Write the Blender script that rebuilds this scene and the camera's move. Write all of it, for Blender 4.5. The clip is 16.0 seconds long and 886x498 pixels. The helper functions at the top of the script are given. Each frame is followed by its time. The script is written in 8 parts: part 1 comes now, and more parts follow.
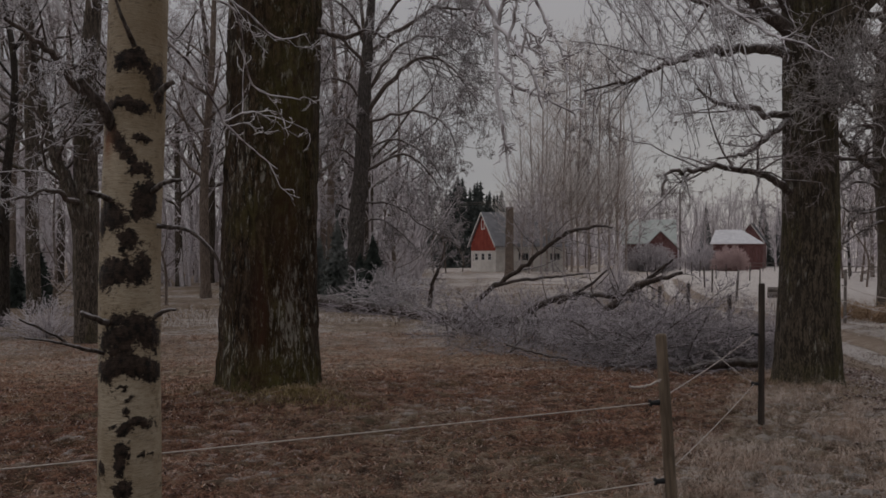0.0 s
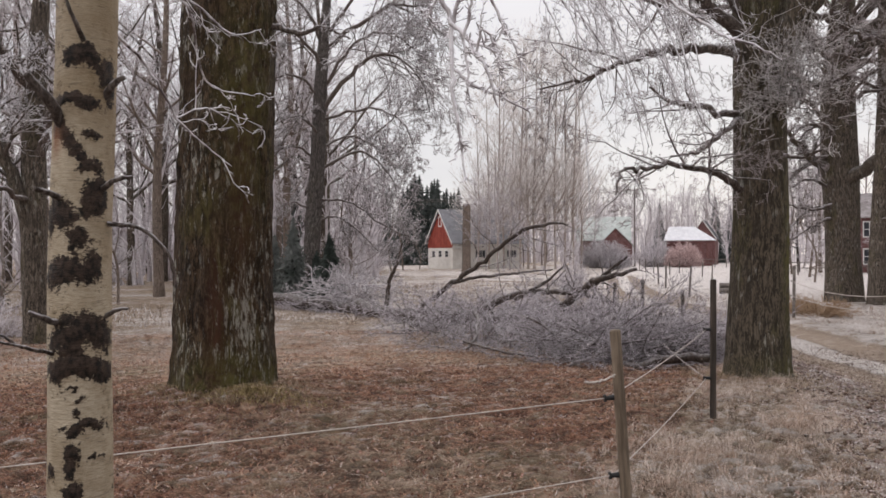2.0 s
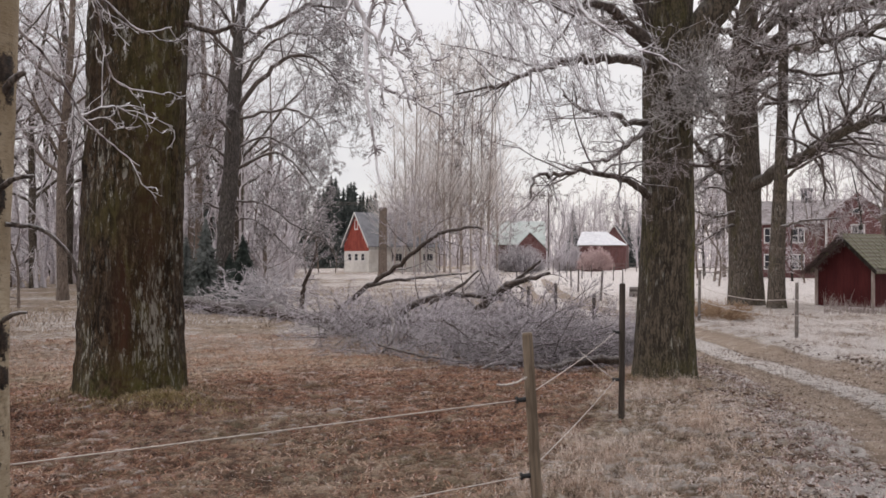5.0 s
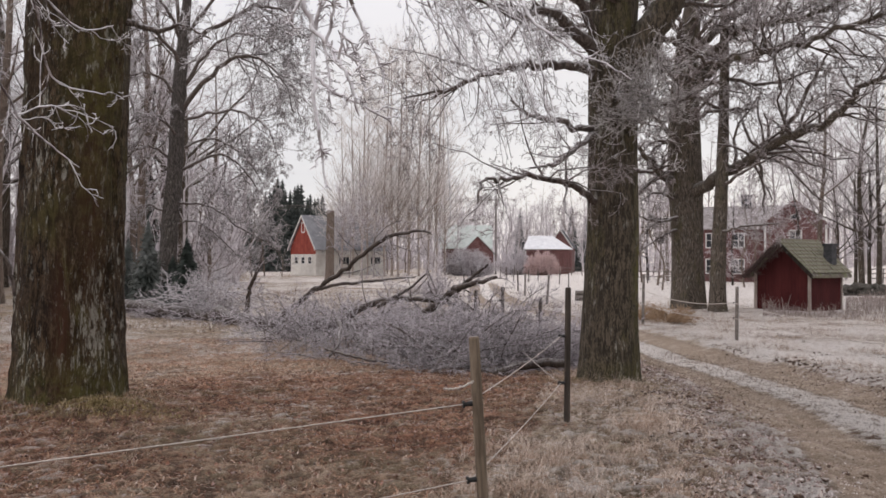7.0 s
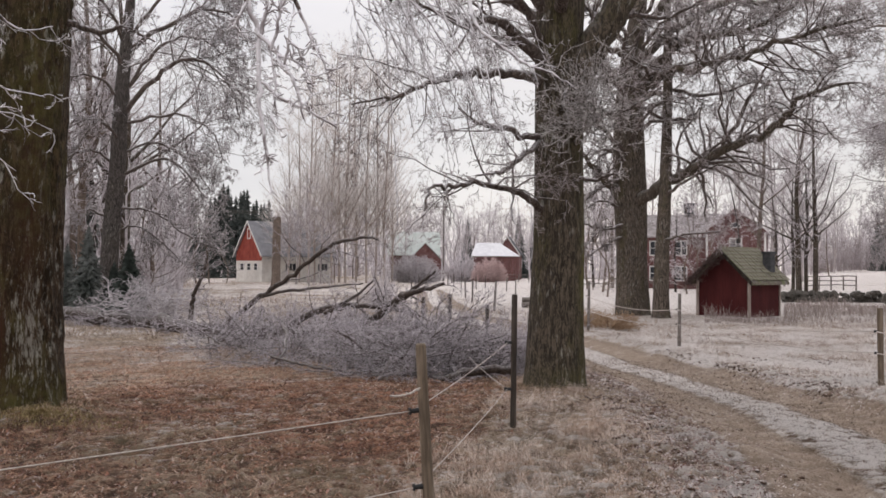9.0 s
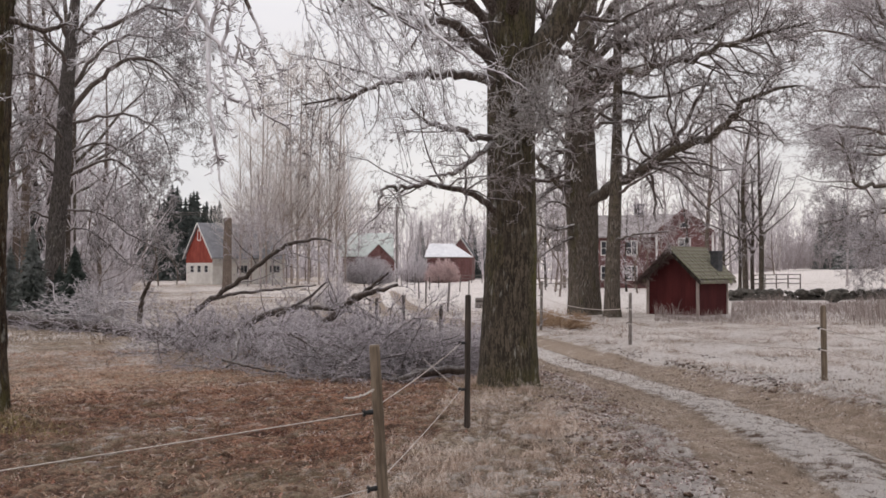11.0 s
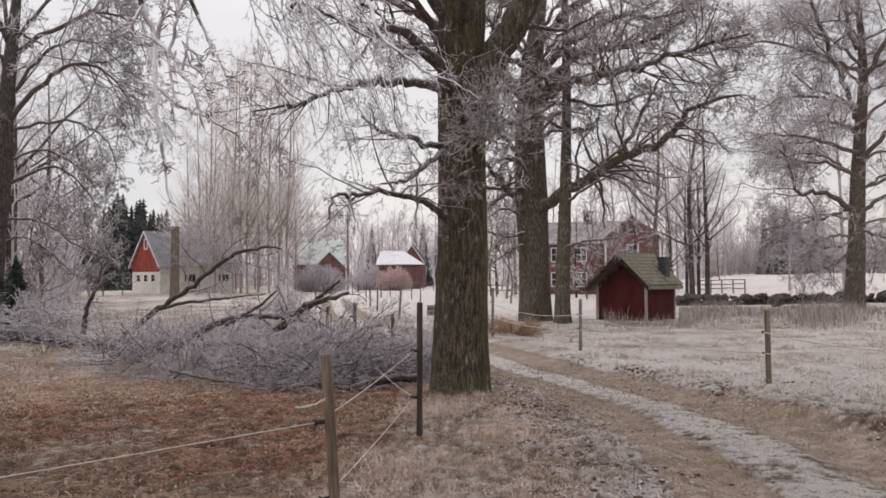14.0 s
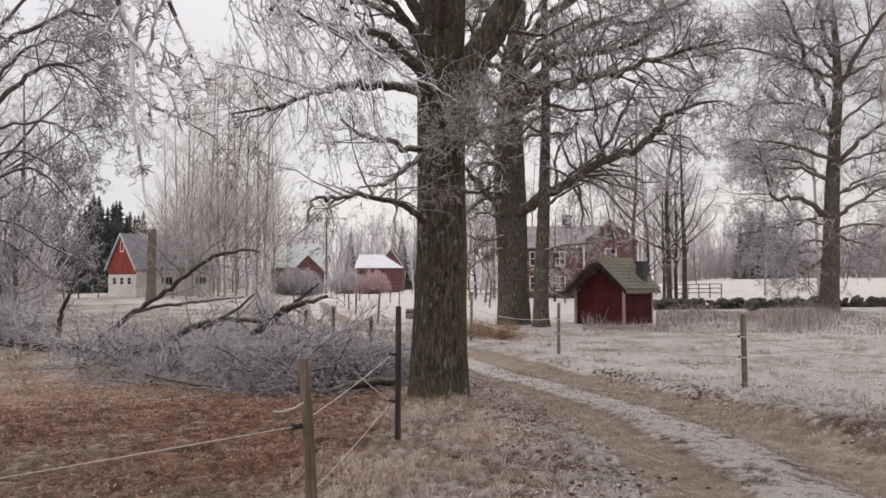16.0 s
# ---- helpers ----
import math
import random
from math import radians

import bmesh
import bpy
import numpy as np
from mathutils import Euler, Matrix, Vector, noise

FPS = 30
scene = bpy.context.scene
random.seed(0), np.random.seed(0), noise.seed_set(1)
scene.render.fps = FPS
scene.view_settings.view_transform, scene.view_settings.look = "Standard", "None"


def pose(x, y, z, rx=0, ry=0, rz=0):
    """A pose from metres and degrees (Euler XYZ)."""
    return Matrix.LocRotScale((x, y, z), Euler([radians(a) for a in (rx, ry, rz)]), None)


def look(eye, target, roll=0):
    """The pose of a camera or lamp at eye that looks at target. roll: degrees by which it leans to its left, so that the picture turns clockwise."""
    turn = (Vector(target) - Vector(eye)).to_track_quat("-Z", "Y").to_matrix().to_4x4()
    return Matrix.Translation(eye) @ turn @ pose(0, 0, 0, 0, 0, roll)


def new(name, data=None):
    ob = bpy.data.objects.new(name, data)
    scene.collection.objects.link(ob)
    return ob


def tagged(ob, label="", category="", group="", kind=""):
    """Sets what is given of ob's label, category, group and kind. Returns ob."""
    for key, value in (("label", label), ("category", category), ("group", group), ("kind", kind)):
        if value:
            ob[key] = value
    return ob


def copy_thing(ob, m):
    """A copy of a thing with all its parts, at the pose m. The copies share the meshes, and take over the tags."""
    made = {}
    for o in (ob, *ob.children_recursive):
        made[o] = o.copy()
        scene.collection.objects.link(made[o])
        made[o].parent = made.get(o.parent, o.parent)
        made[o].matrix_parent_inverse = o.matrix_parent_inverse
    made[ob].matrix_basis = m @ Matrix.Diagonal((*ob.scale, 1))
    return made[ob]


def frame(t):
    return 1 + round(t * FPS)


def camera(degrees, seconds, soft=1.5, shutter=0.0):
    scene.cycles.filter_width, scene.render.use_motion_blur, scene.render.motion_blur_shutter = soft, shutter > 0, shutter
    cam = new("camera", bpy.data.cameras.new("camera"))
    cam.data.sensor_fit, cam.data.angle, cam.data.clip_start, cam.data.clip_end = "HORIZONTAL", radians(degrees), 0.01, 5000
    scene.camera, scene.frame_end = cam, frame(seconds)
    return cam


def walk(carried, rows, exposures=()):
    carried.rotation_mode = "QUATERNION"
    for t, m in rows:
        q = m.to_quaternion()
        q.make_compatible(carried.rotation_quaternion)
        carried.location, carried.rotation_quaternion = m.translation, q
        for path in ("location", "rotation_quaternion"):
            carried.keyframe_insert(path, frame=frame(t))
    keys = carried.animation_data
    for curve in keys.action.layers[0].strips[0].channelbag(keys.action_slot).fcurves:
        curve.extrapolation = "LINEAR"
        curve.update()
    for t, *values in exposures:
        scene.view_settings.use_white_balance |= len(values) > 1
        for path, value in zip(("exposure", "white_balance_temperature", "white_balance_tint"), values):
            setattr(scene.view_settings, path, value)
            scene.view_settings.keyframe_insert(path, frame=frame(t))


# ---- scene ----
# ---- camera ----
cam = camera(54.45, 16.0, soft=1.6)


def turned(right, tilt, lean, x, y, z):
    """A pose that looks that many degrees to the right of +Y, up by tilt, leaning by lean."""
    return Matrix.Translation((x, y, z)) @ pose(0, 0, 0, 90 + tilt, 0, -right) @ pose(0, 0, 0, 0, 0, lean)


PATH = (
    (0.0, 0.00, 0.51, -0.00, -0.000, 0.000, 1.500),
    (0.5, 0.62, 0.49, 0.07, -0.001, 0.002, 1.502),
    (1.0, 1.29, 0.33, 0.12, -0.000, 0.005, 1.500),
    (1.5, 2.09, 0.32, 0.07, 0.002, -0.003, 1.502),
    (2.0, 2.85, 0.33, -0.18, 0.004, -0.004, 1.500),
    (2.5, 3.88, 0.29, -0.32, 0.006, -0.008, 1.499),
    (3.0, 4.93, 0.48, -0.32, 0.007, -0.011, 1.499),
    (3.5, 5.64, 0.55, -0.05, 0.009, -0.015, 1.499),
    (4.0, 6.50, 0.56, 0.12, 0.010, -0.015, 1.501),
    (6.5, 11.12, 0.67, 0.16, 0.018, -0.019, 1.502),
    (7.0, 11.88, 0.80, 0.30, 0.016, -0.015, 1.505),
    (7.5, 12.54, 0.89, 0.29, 0.017, -0.017, 1.504),
    (8.0, 13.42, 0.95, 0.30, 0.018, -0.021, 1.504),
    (8.5, 14.33, 1.10, 0.40, 0.018, -0.019, 1.506),
    (9.0, 15.35, 1.27, 0.42, 0.020, -0.019, 1.505),
    (11.5, 19.14, 1.33, -0.08, 0.019, -0.018, 1.505),
    (12.0, 19.80, 1.37, -0.19, 0.018, -0.018, 1.507),
    (12.5, 20.29, 1.48, -0.17, 0.018, -0.019, 1.506),
    (13.0, 20.86, 1.53, -0.19, 0.018, -0.019, 1.508),
    (13.5, 21.37, 1.66, -0.29, 0.019, -0.018, 1.507),
    (14.0, 21.70, 1.83, -0.32, 0.019, -0.017, 1.506),
    (14.5, 22.01, 2.02, -0.25, 0.019, -0.020, 1.507),
    (15.0, 22.14, 2.10, -0.17, 0.020, -0.009, 1.508),
    (15.5, 22.65, 2.05, -0.16, 0.020, -0.014, 1.510),
    (16.0, 23.10, 2.06, -0.16, 0.019, -0.016, 1.508),
)
walk(cam, [(row[0], turned(*row[1:])) for row in PATH],
     exposures=[(0.0, -1.66, 6650, 13), (0.1, -1.1, 6650, 13), (0.2, -0.62, 6650, 13), (0.3, -0.25, 6650, 13), (0.4, -0.21, 6650, 13), (5.0, -0.21, 6650, 13), (9.0, -0.23, 6650, 13), (12.0, -0.26, 6650, 13), (16.0, -0.27, 6650, 13)])

# ---- sky and light ----
world = bpy.data.worlds.new("overcast_sky")
scene.world = world
world.use_nodes = True
wt = world.node_tree
wt.nodes.clear()
SUN_PAN, SUN_UP = radians(32), radians(35)
sky = wt.nodes.new("ShaderNodeTexSky")
sky.sky_type, sky.sun_disc, sky.sun_elevation, sky.sun_rotation = "NISHITA", False, SUN_UP, SUN_PAN
clear = wt.nodes.new("ShaderNodeBackground")
clear.inputs["Strength"].default_value = 0.05
grey = wt.nodes.new("ShaderNodeHueSaturation")
grey.inputs["Saturation"].default_value = 0.3
wt.links.new(sky.outputs[0], grey.inputs["Color"])
wt.links.new(grey.outputs[0], clear.inputs["Color"])
geo = wt.nodes.new("ShaderNodeTexCoord")
squash = wt.nodes.new("ShaderNodeMapping")
squash.inputs["Scale"].default_value = (1.0, 1.0, 3.0)
wt.links.new(geo.outputs["Generated"], squash.inputs[0])
clouds = wt.nodes.new("ShaderNodeTexNoise")
clouds.inputs["Scale"].default_value, clouds.inputs["Detail"].default_value = 2.6, 5.0
wt.links.new(squash.outputs[0], clouds.inputs["Vector"])
tones = wt.nodes.new("ShaderNodeValToRGB")
tones.color_ramp.elements[0].position, tones.color_ramp.elements[0].color = 0.36, (0.76, 0.77, 0.82, 1)
tones.color_ramp.elements[1].position, tones.color_ramp.elements[1].color = 0.64, (0.98, 0.965, 0.96, 1)
wt.links.new(clouds.outputs["Fac"], tones.inputs[0])
cover = wt.nodes.new("ShaderNodeBackground")
wt.links.new(tones.outputs[0], cover.inputs["Color"])
# an overcast sky is brightest overhead
way = wt.nodes.new("ShaderNodeSeparateXYZ")
wt.links.new(geo.outputs["Generated"], way.inputs[0])
dome = wt.nodes.new("ShaderNodeMapRange")
for slot, value in (("From Min", 0.2), ("From Max", 0.85), ("To Min", 0.56), ("To Max", 1.6)):
    dome.inputs[slot].default_value = value
wt.links.new(way.outputs[2], dome.inputs["Value"])
# the cover is thinner in the west
thin = wt.nodes.new("ShaderNodeMapRange")
for slot, value in (("From Min", -1.0), ("From Max", 1.0), ("To Min", 1.68), ("To Max", 0.45)):
    thin.inputs[slot].default_value = value
wt.links.new(way.outputs[0], thin.inputs["Value"])
shade = wt.nodes.new("ShaderNodeMath")
shade.operation = "MULTIPLY"
wt.links.new(dome.outputs[0], shade.inputs[0])
wt.links.new(thin.outputs[0], shade.inputs[1])
wt.links.new(shade.outputs[0], cover.inputs["Strength"])
both = wt.nodes.new("ShaderNodeAddShader")
wt.links.new(clear.outputs[0], both.inputs[0])
wt.links.new(cover.outputs[0], both.inputs[1])
sky_out = wt.nodes.new("ShaderNodeOutputWorld")
wt.links.new(both.outputs[0], sky_out.inputs[0])

sun = new("sun", bpy.data.lights.new("sun", "SUN"))
sun.data.energy, sun.data.angle, sun.data.color = 0.6, radians(40), (1.0, 0.93, 0.87)
sun.matrix_world = look((0, 0, 0), (-math.sin(SUN_PAN) * math.cos(SUN_UP), -math.cos(SUN_PAN) * math.cos(SUN_UP), -math.sin(SUN_UP)))


# ---- materials ----
class Nodes:
    """A small writer of node materials."""

    def __init__(self, name, roughness=0.9, metallic=0.0):
        self.mat = bpy.data.materials.new(name)
        self.mat.use_nodes = True
        self.tree = self.mat.node_tree
        self.tree.nodes.clear()
        self.out = self.tree.nodes.new("ShaderNodeOutputMaterial")
        self.bsdf = self.tree.nodes.new("ShaderNodeBsdfPrincipled")
        self.bsdf.inputs["Roughness"].default_value = roughness
        self.bsdf.inputs["Metallic"].default_value = metallic
        self.bsdf.inputs["Specular IOR Level"].default_value = 0.25
        self.tree.links.new(self.bsdf.outputs[0], self.out.inputs[0])
        self.where = self.tree.nodes.new("ShaderNodeTexCoord").outputs["Object"]

    def link(self, a, b):
        if hasattr(a, "is_output"):
            self.tree.links.new(a, b)
        elif isinstance(a, tuple) and len(a) == 3:
            b.default_value = (*a, 1)
        else:
            b.default_value = a

    def stretch(self, scale, vector=None):
        n = self.tree.nodes.new("ShaderNodeMapping")
        self.tree.links.new(vector or self.where, n.inputs[0])
        n.inputs["Scale"].default_value = scale
        return n.outputs[0]

    def noise(self, scale, detail=4.0, rough=0.55, vector=None, twist=0.0):
        n = self.tree.nodes.new("ShaderNodeTexNoise")
        self.tree.links.new(vector or self.where, n.inputs["Vector"])
        n.inputs["Scale"].default_value, n.inputs["Detail"].default_value = scale, detail
        n.inputs["Roughness"].default_value, n.inputs["Distortion"].default_value = rough, twist
        return n.outputs["Fac"]

    def cells(self, scale, vector=None, what="Distance"):
        n = self.tree.nodes.new("ShaderNodeTexVoronoi")
        self.tree.links.new(vector or self.where, n.inputs["Vector"])
        n.inputs["Scale"].default_value = scale
        return n.outputs[what]

    def ramp(self, fac, low, high, a=0.0, b=1.0):
        n = self.tree.nodes.new("ShaderNodeMapRange")
        n.interpolation_type = "SMOOTHSTEP"
        self.link(fac, n.inputs["Value"])
        n.inputs["From Min"].default_value, n.inputs["From Max"].default_value = low, high
        n.inputs["To Min"].default_value, n.inputs["To Max"].default_value = a, b
        return n.outputs[0]

    def mix(self, fac, a, b, how="MIX"):
        n = self.tree.nodes.new("ShaderNodeMix")
        n.data_type, n.blend_type = "RGBA", how
        self.link(fac, n.inputs[0])
        self.link(a, n.inputs[6])
        self.link(b, n.inputs[7])
        return n.outputs[2]

    def sum(self, a, b, how="ADD"):
        n = self.tree.nodes.new("ShaderNodeMath")
        n.operation = how
        self.link(a, n.inputs[0])
        self.link(b, n.inputs[1])
        return n.outputs[0]

    def layer(self, name, channel):
        n = self.tree.nodes.new("ShaderNodeAttribute")
        n.attribute_name = name
        s = self.tree.nodes.new("ShaderNodeSeparateColor")
        self.tree.links.new(n.outputs["Color"], s.inputs[0])
        return s.outputs[channel]

    def upward(self):
        g = self.tree.nodes.new("ShaderNodeNewGeometry")
        s = self.tree.nodes.new("ShaderNodeSeparateXYZ")
        self.tree.links.new(g.outputs["Normal"], s.inputs[0])
        return s.outputs[2]

    def height(self):
        s = self.tree.nodes.new("ShaderNodeSeparateXYZ")
        self.tree.links.new(self.where, s.inputs[0])
        return s.outputs[2]

    def island(self):
        return self.tree.nodes.new("ShaderNodeNewGeometry").outputs["Random Per Island"]

    def each(self):
        return self.tree.nodes.new("ShaderNodeObjectInfo").outputs["Random"]

    def colour(self, c):
        self.link(c, self.bsdf.inputs["Base Color"])
        return self

    def bump(self, fac, strength=0.5, distance=0.01):
        n = self.tree.nodes.new("ShaderNodeBump")
        n.inputs["Strength"].default_value, n.inputs["Distance"].default_value = strength, distance
        self.link(fac, n.inputs["Height"])
        self.tree.links.new(n.outputs[0], self.bsdf.inputs["Normal"])
        return self


FROST = (0.74, 0.72, 0.745)


def bark_material(name, dark, pale, moss=0.5, lichen=0.5, frost=0.25, scale=1.0):
    m = Nodes(name, 0.92)
    ridge = m.noise(24 * scale, 6, 0.68, m.stretch((1, 1, 0.22)), 0.8)
    grain = m.noise(70 * scale, 4, 0.7, m.stretch((1, 1, 0.4)))
    broad = m.noise(1.7, 4)
    col = m.mix(m.ramp(m.sum(ridge, m.sum(m.sum(grain, 0.5, "SUBTRACT"), 0.6, "MULTIPLY"), "ADD"), 0.40, 0.64), dark, pale)
    col = m.mix(m.ramp(broad, 0.35, 0.7, 0, 0.55), col, tuple(0.4 * c for c in pale))
    green = m.sum(m.ramp(m.noise(2.3, 5, 0.65, m.stretch((1, 1, 0.45))), 0.5, 0.68), m.ramp(ridge, 0.3, 0.6), "MULTIPLY")
    col = m.mix(m.sum(green, moss, "MULTIPLY"), col, (0.072, 0.066, 0.018))
    spots = m.sum(m.ramp(m.noise(16, 5, 0.75, m.stretch((1, 1, 0.28))), 0.55, 0.63), m.ramp(m.noise(1.5, 2), 0.45, 0.58), "MULTIPLY")
    col = m.mix(m.sum(spots, lichen, "MULTIPLY"), col, (0.36, 0.35, 0.31))
    flecks = m.ramp(m.sum(m.noise(28, 6, 0.8, m.stretch((1, 1, 0.2))), m.sum(m.layer("growth", 0), 0.11, "MULTIPLY"), "ADD"), 0.60, 0.68)
    col = m.mix(m.sum(flecks, m.ramp(m.layer("growth", 0), 0.05, 0.4), "MULTIPLY"), col, (0.34, 0.325, 0.28))
    col = m.mix(m.sum(m.layer("growth", 2), m.ramp(ridge, 0.62, 0.45), "MULTIPLY"), col, (0.062, 0.024, 0.014))
    tint = m.sum(m.layer("growth", 1), m.ramp(m.noise(9, 5, 0.7), 0.3, 0.62), "MULTIPLY")
    col = m.mix(tint, col, (0.115, 0.105, 0.03))
    rime = m.sum(m.ramp(m.upward(), 0.1, 0.8), m.ramp(m.noise(30, 4), 0.35, 0.6), "MULTIPLY")
    col = m.mix(m.sum(rime, frost, "MULTIPLY"), col, FROST)
    return m.colour(col).bump(m.sum(ridge, m.sum(grain, 0.4, "MULTIPLY"), "ADD"), 0.9, 0.03).mat


def twig_material(name, wood, frost, amount):
    """Thin wood under rime: whiter above and in patches."""
    m = Nodes(name, 0.85)
    patch = m.sum(m.ramp(m.noise(14, 3), 0.3, 0.62), m.ramp(m.upward(), -0.7, 0.7), "ADD")
    col = m.mix(m.sum(m.ramp(patch, 0.1, 1.6), amount, "MULTIPLY"), wood, frost)
    return m.colour(col).mat


OAK_BARK = bark_material("oak_bark", (0.030, 0.024, 0.018), (0.152, 0.122, 0.090), 0.75, 0.55, 0.15)
OAK_DARK = bark_material("old_oak_bark", (0.009, 0.0055, 0.0035), (0.098, 0.063, 0.038), 0.6, 0.7, 0.1)
GREY_BARK = bark_material("grey_bark", (0.030, 0.024, 0.019), (0.205, 0.166, 0.134), 0.5, 0.6, 0.3)
FALLEN_BARK = bark_material("fallen_oak_bark", (0.038, 0.028, 0.024), (0.15, 0.115, 0.097), 0.2, 0.4, 0.28)
LIME_BARK = bark_material("rimed_lime_bark", (0.032, 0.027, 0.025), (0.17, 0.148, 0.137), 0.15, 0.7, 0.6)
DARK_BARK = bark_material("dark_bark", (0.018, 0.014, 0.012), (0.075, 0.06, 0.05), 0.3, 0.3, 0.45)
LIMB_BARK = bark_material("limb_bark", (0.05, 0.038, 0.032), (0.24, 0.192, 0.17), 0.15, 0.35, 0.85, 1.6)
FIELD_BARK = bark_material("field_oak_bark", (0.05, 0.04, 0.033), (0.25, 0.205, 0.172), 0.3, 0.6, 0.3)
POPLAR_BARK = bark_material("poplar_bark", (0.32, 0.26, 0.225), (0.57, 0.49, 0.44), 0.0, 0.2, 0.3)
# rime, with the far wood's haze put into the pale bark colour
RIMED_HAZY_BARK = bark_material("rimed_hazy_bark", (0.33, 0.285, 0.275), (0.56, 0.505, 0.495), 0.0, 0.2, 0.4)
STEM_BARK = bark_material("stem_bark", (0.11, 0.08, 0.065), (0.31, 0.25, 0.21), 0.1, 0.3, 0.3)
TWIG_NEAR = twig_material("rimed_twig", (0.11, 0.085, 0.085), (0.86, 0.84, 0.87), 0.95)
TWIG_RIME = twig_material("thickly_rimed_twig", (0.24, 0.20, 0.20), (0.88, 0.86, 0.89), 1.0)
TWIG_DARK = twig_material("dark_rimed_twig", (0.085, 0.058, 0.05), (0.60, 0.54, 0.54), 0.72)
TWIG_MID = twig_material("oak_rimed_twig", (0.095, 0.070, 0.063), (0.64, 0.59, 0.59), 0.76)
TWIG_FAR = twig_material("far_rimed_twig", (0.18, 0.148, 0.142), (0.72, 0.675, 0.695), 0.88)
TWIG_LIME = twig_material("lime_rimed_twig", (0.105, 0.082, 0.078), (0.70, 0.66, 0.68), 0.80)
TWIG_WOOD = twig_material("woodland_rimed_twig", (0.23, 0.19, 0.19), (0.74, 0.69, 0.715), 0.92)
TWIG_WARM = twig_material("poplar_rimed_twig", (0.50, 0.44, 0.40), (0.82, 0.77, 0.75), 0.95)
TWIG_THICKET = twig_material("thicket_rimed_twig", (0.17, 0.13, 0.125), (0.50, 0.445, 0.45), 0.8)
TWIG_BOUGH = twig_material("bough_rimed_twig", (0.16, 0.135, 0.135), (0.68, 0.64, 0.66), 0.88)
TWIG_FALLEN = twig_material("fallen_rimed_twig", (0.062, 0.046, 0.045), (0.65, 0.595, 0.625), 0.80)

m = Nodes("birch_bark", 0.7)
flat = m.stretch((1, 1, 5.5))
dash = m.ramp(m.noise(11, 6, 0.78, flat), 0.56, 0.63)
shade = m.noise(3.2, 5, 0.6)
col = m.mix(m.ramp(shade, 0.32, 0.68), (0.27, 0.205, 0.13), (0.50, 0.425, 0.32))
col = m.mix(m.ramp(m.noise(40, 4, 0.6, flat), 0.46, 0.70, 0, 0.6), col, (0.24, 0.18, 0.105))
col = m.mix(m.ramp(m.noise(8, 6, 0.75), 0.52, 0.62, 0, 0.55), col, (0.19, 0.135, 0.075))
col = m.mix(m.sum(dash, 0.45, "MULTIPLY"), col, (0.10, 0.075, 0.055))
scar = m.layer("scar", 0)
edge = m.sum(scar, m.sum(m.sum(m.noise(16, 6, 0.8), 0.5, "SUBTRACT"), 2.4, "MULTIPLY"), "ADD")
edge = m.sum(edge, m.sum(m.sum(m.noise(70, 5, 0.75, m.stretch((1, 1, 2.0))), 0.5, "SUBTRACT"), 1.5, "MULTIPLY"), "ADD")
col = m.mix(m.ramp(edge, 0.30, 0.50), col, m.mix(m.ramp(m.noise(45, 5, 0.7), 0.35, 0.7), (0.008, 0.006, 0.005), (0.065, 0.042, 0.03)))
col = m.mix(m.sum(m.layer("scar", 1), 0.8, "MULTIPLY"), col, (0.26, 0.12, 0.065))
m.colour(col).bump(m.sum(m.noise(34, 5, 0.6, flat), m.sum(scar, 2.0, "MULTIPLY"), "ADD"), 0.6, 0.008)
BIRCH_BARK = m.mat

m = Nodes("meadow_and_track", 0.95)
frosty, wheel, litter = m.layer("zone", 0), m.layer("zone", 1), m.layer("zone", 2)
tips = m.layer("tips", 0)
fine, mid, wide = m.noise(55, 8, 0.9), m.noise(9, 7, 0.72), m.noise(0.9, 5, 0.6)
# hollows darker, tops paler: shade put into the colour, besides rime on top
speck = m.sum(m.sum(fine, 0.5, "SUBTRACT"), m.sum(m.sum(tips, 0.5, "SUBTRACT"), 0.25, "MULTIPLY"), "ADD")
straw = m.mix(m.ramp(speck, -0.13, 0.13), (0.11, 0.066, 0.042), (0.54, 0.415, 0.305))
leafy = m.mix(m.ramp(m.sum(speck, m.sum(m.noise(30, 7, 0.8), 0.5, "SUBTRACT"), "ADD"), -0.16, 0.16), (0.062, 0.023, 0.014), (0.49, 0.245, 0.155))
col = m.mix(m.ramp(m.sum(litter, m.sum(m.sum(mid, 0.5, "SUBTRACT"), 1.6, "MULTIPLY"), "ADD"), 0.2, 0.8), straw, leafy)
col = m.mix(m.ramp(m.noise(5, 6, 0.7), 0.53, 0.40, 0, 0.65), col, (0.055, 0.033, 0.022))
col = m.mix(m.ramp(wide, 0.47, 0.68, 0, 0.4), col, (0.14, 0.12, 0.055))
col = m.mix(m.ramp(m.sum(m.noise(2.6, 7, 0.75), m.sum(speck, 0.3, "MULTIPLY"), "ADD"), 0.50, 0.66, 0, 0.55), col, (0.37, 0.31, 0.215))
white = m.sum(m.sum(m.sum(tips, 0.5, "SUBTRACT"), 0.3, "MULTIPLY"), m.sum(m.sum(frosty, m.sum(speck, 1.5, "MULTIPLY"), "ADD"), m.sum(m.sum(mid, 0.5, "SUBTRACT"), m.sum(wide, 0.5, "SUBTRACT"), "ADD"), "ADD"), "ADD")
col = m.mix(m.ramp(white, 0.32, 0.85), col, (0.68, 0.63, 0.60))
soil = m.mix(m.ramp(m.sum(m.noise(90, 7, 0.8), m.sum(m.sum(tips, 0.5, "SUBTRACT"), 0.15, "MULTIPLY"), "ADD"), 0.36, 0.64), (0.135, 0.098, 0.071), (0.335, 0.262, 0.205))
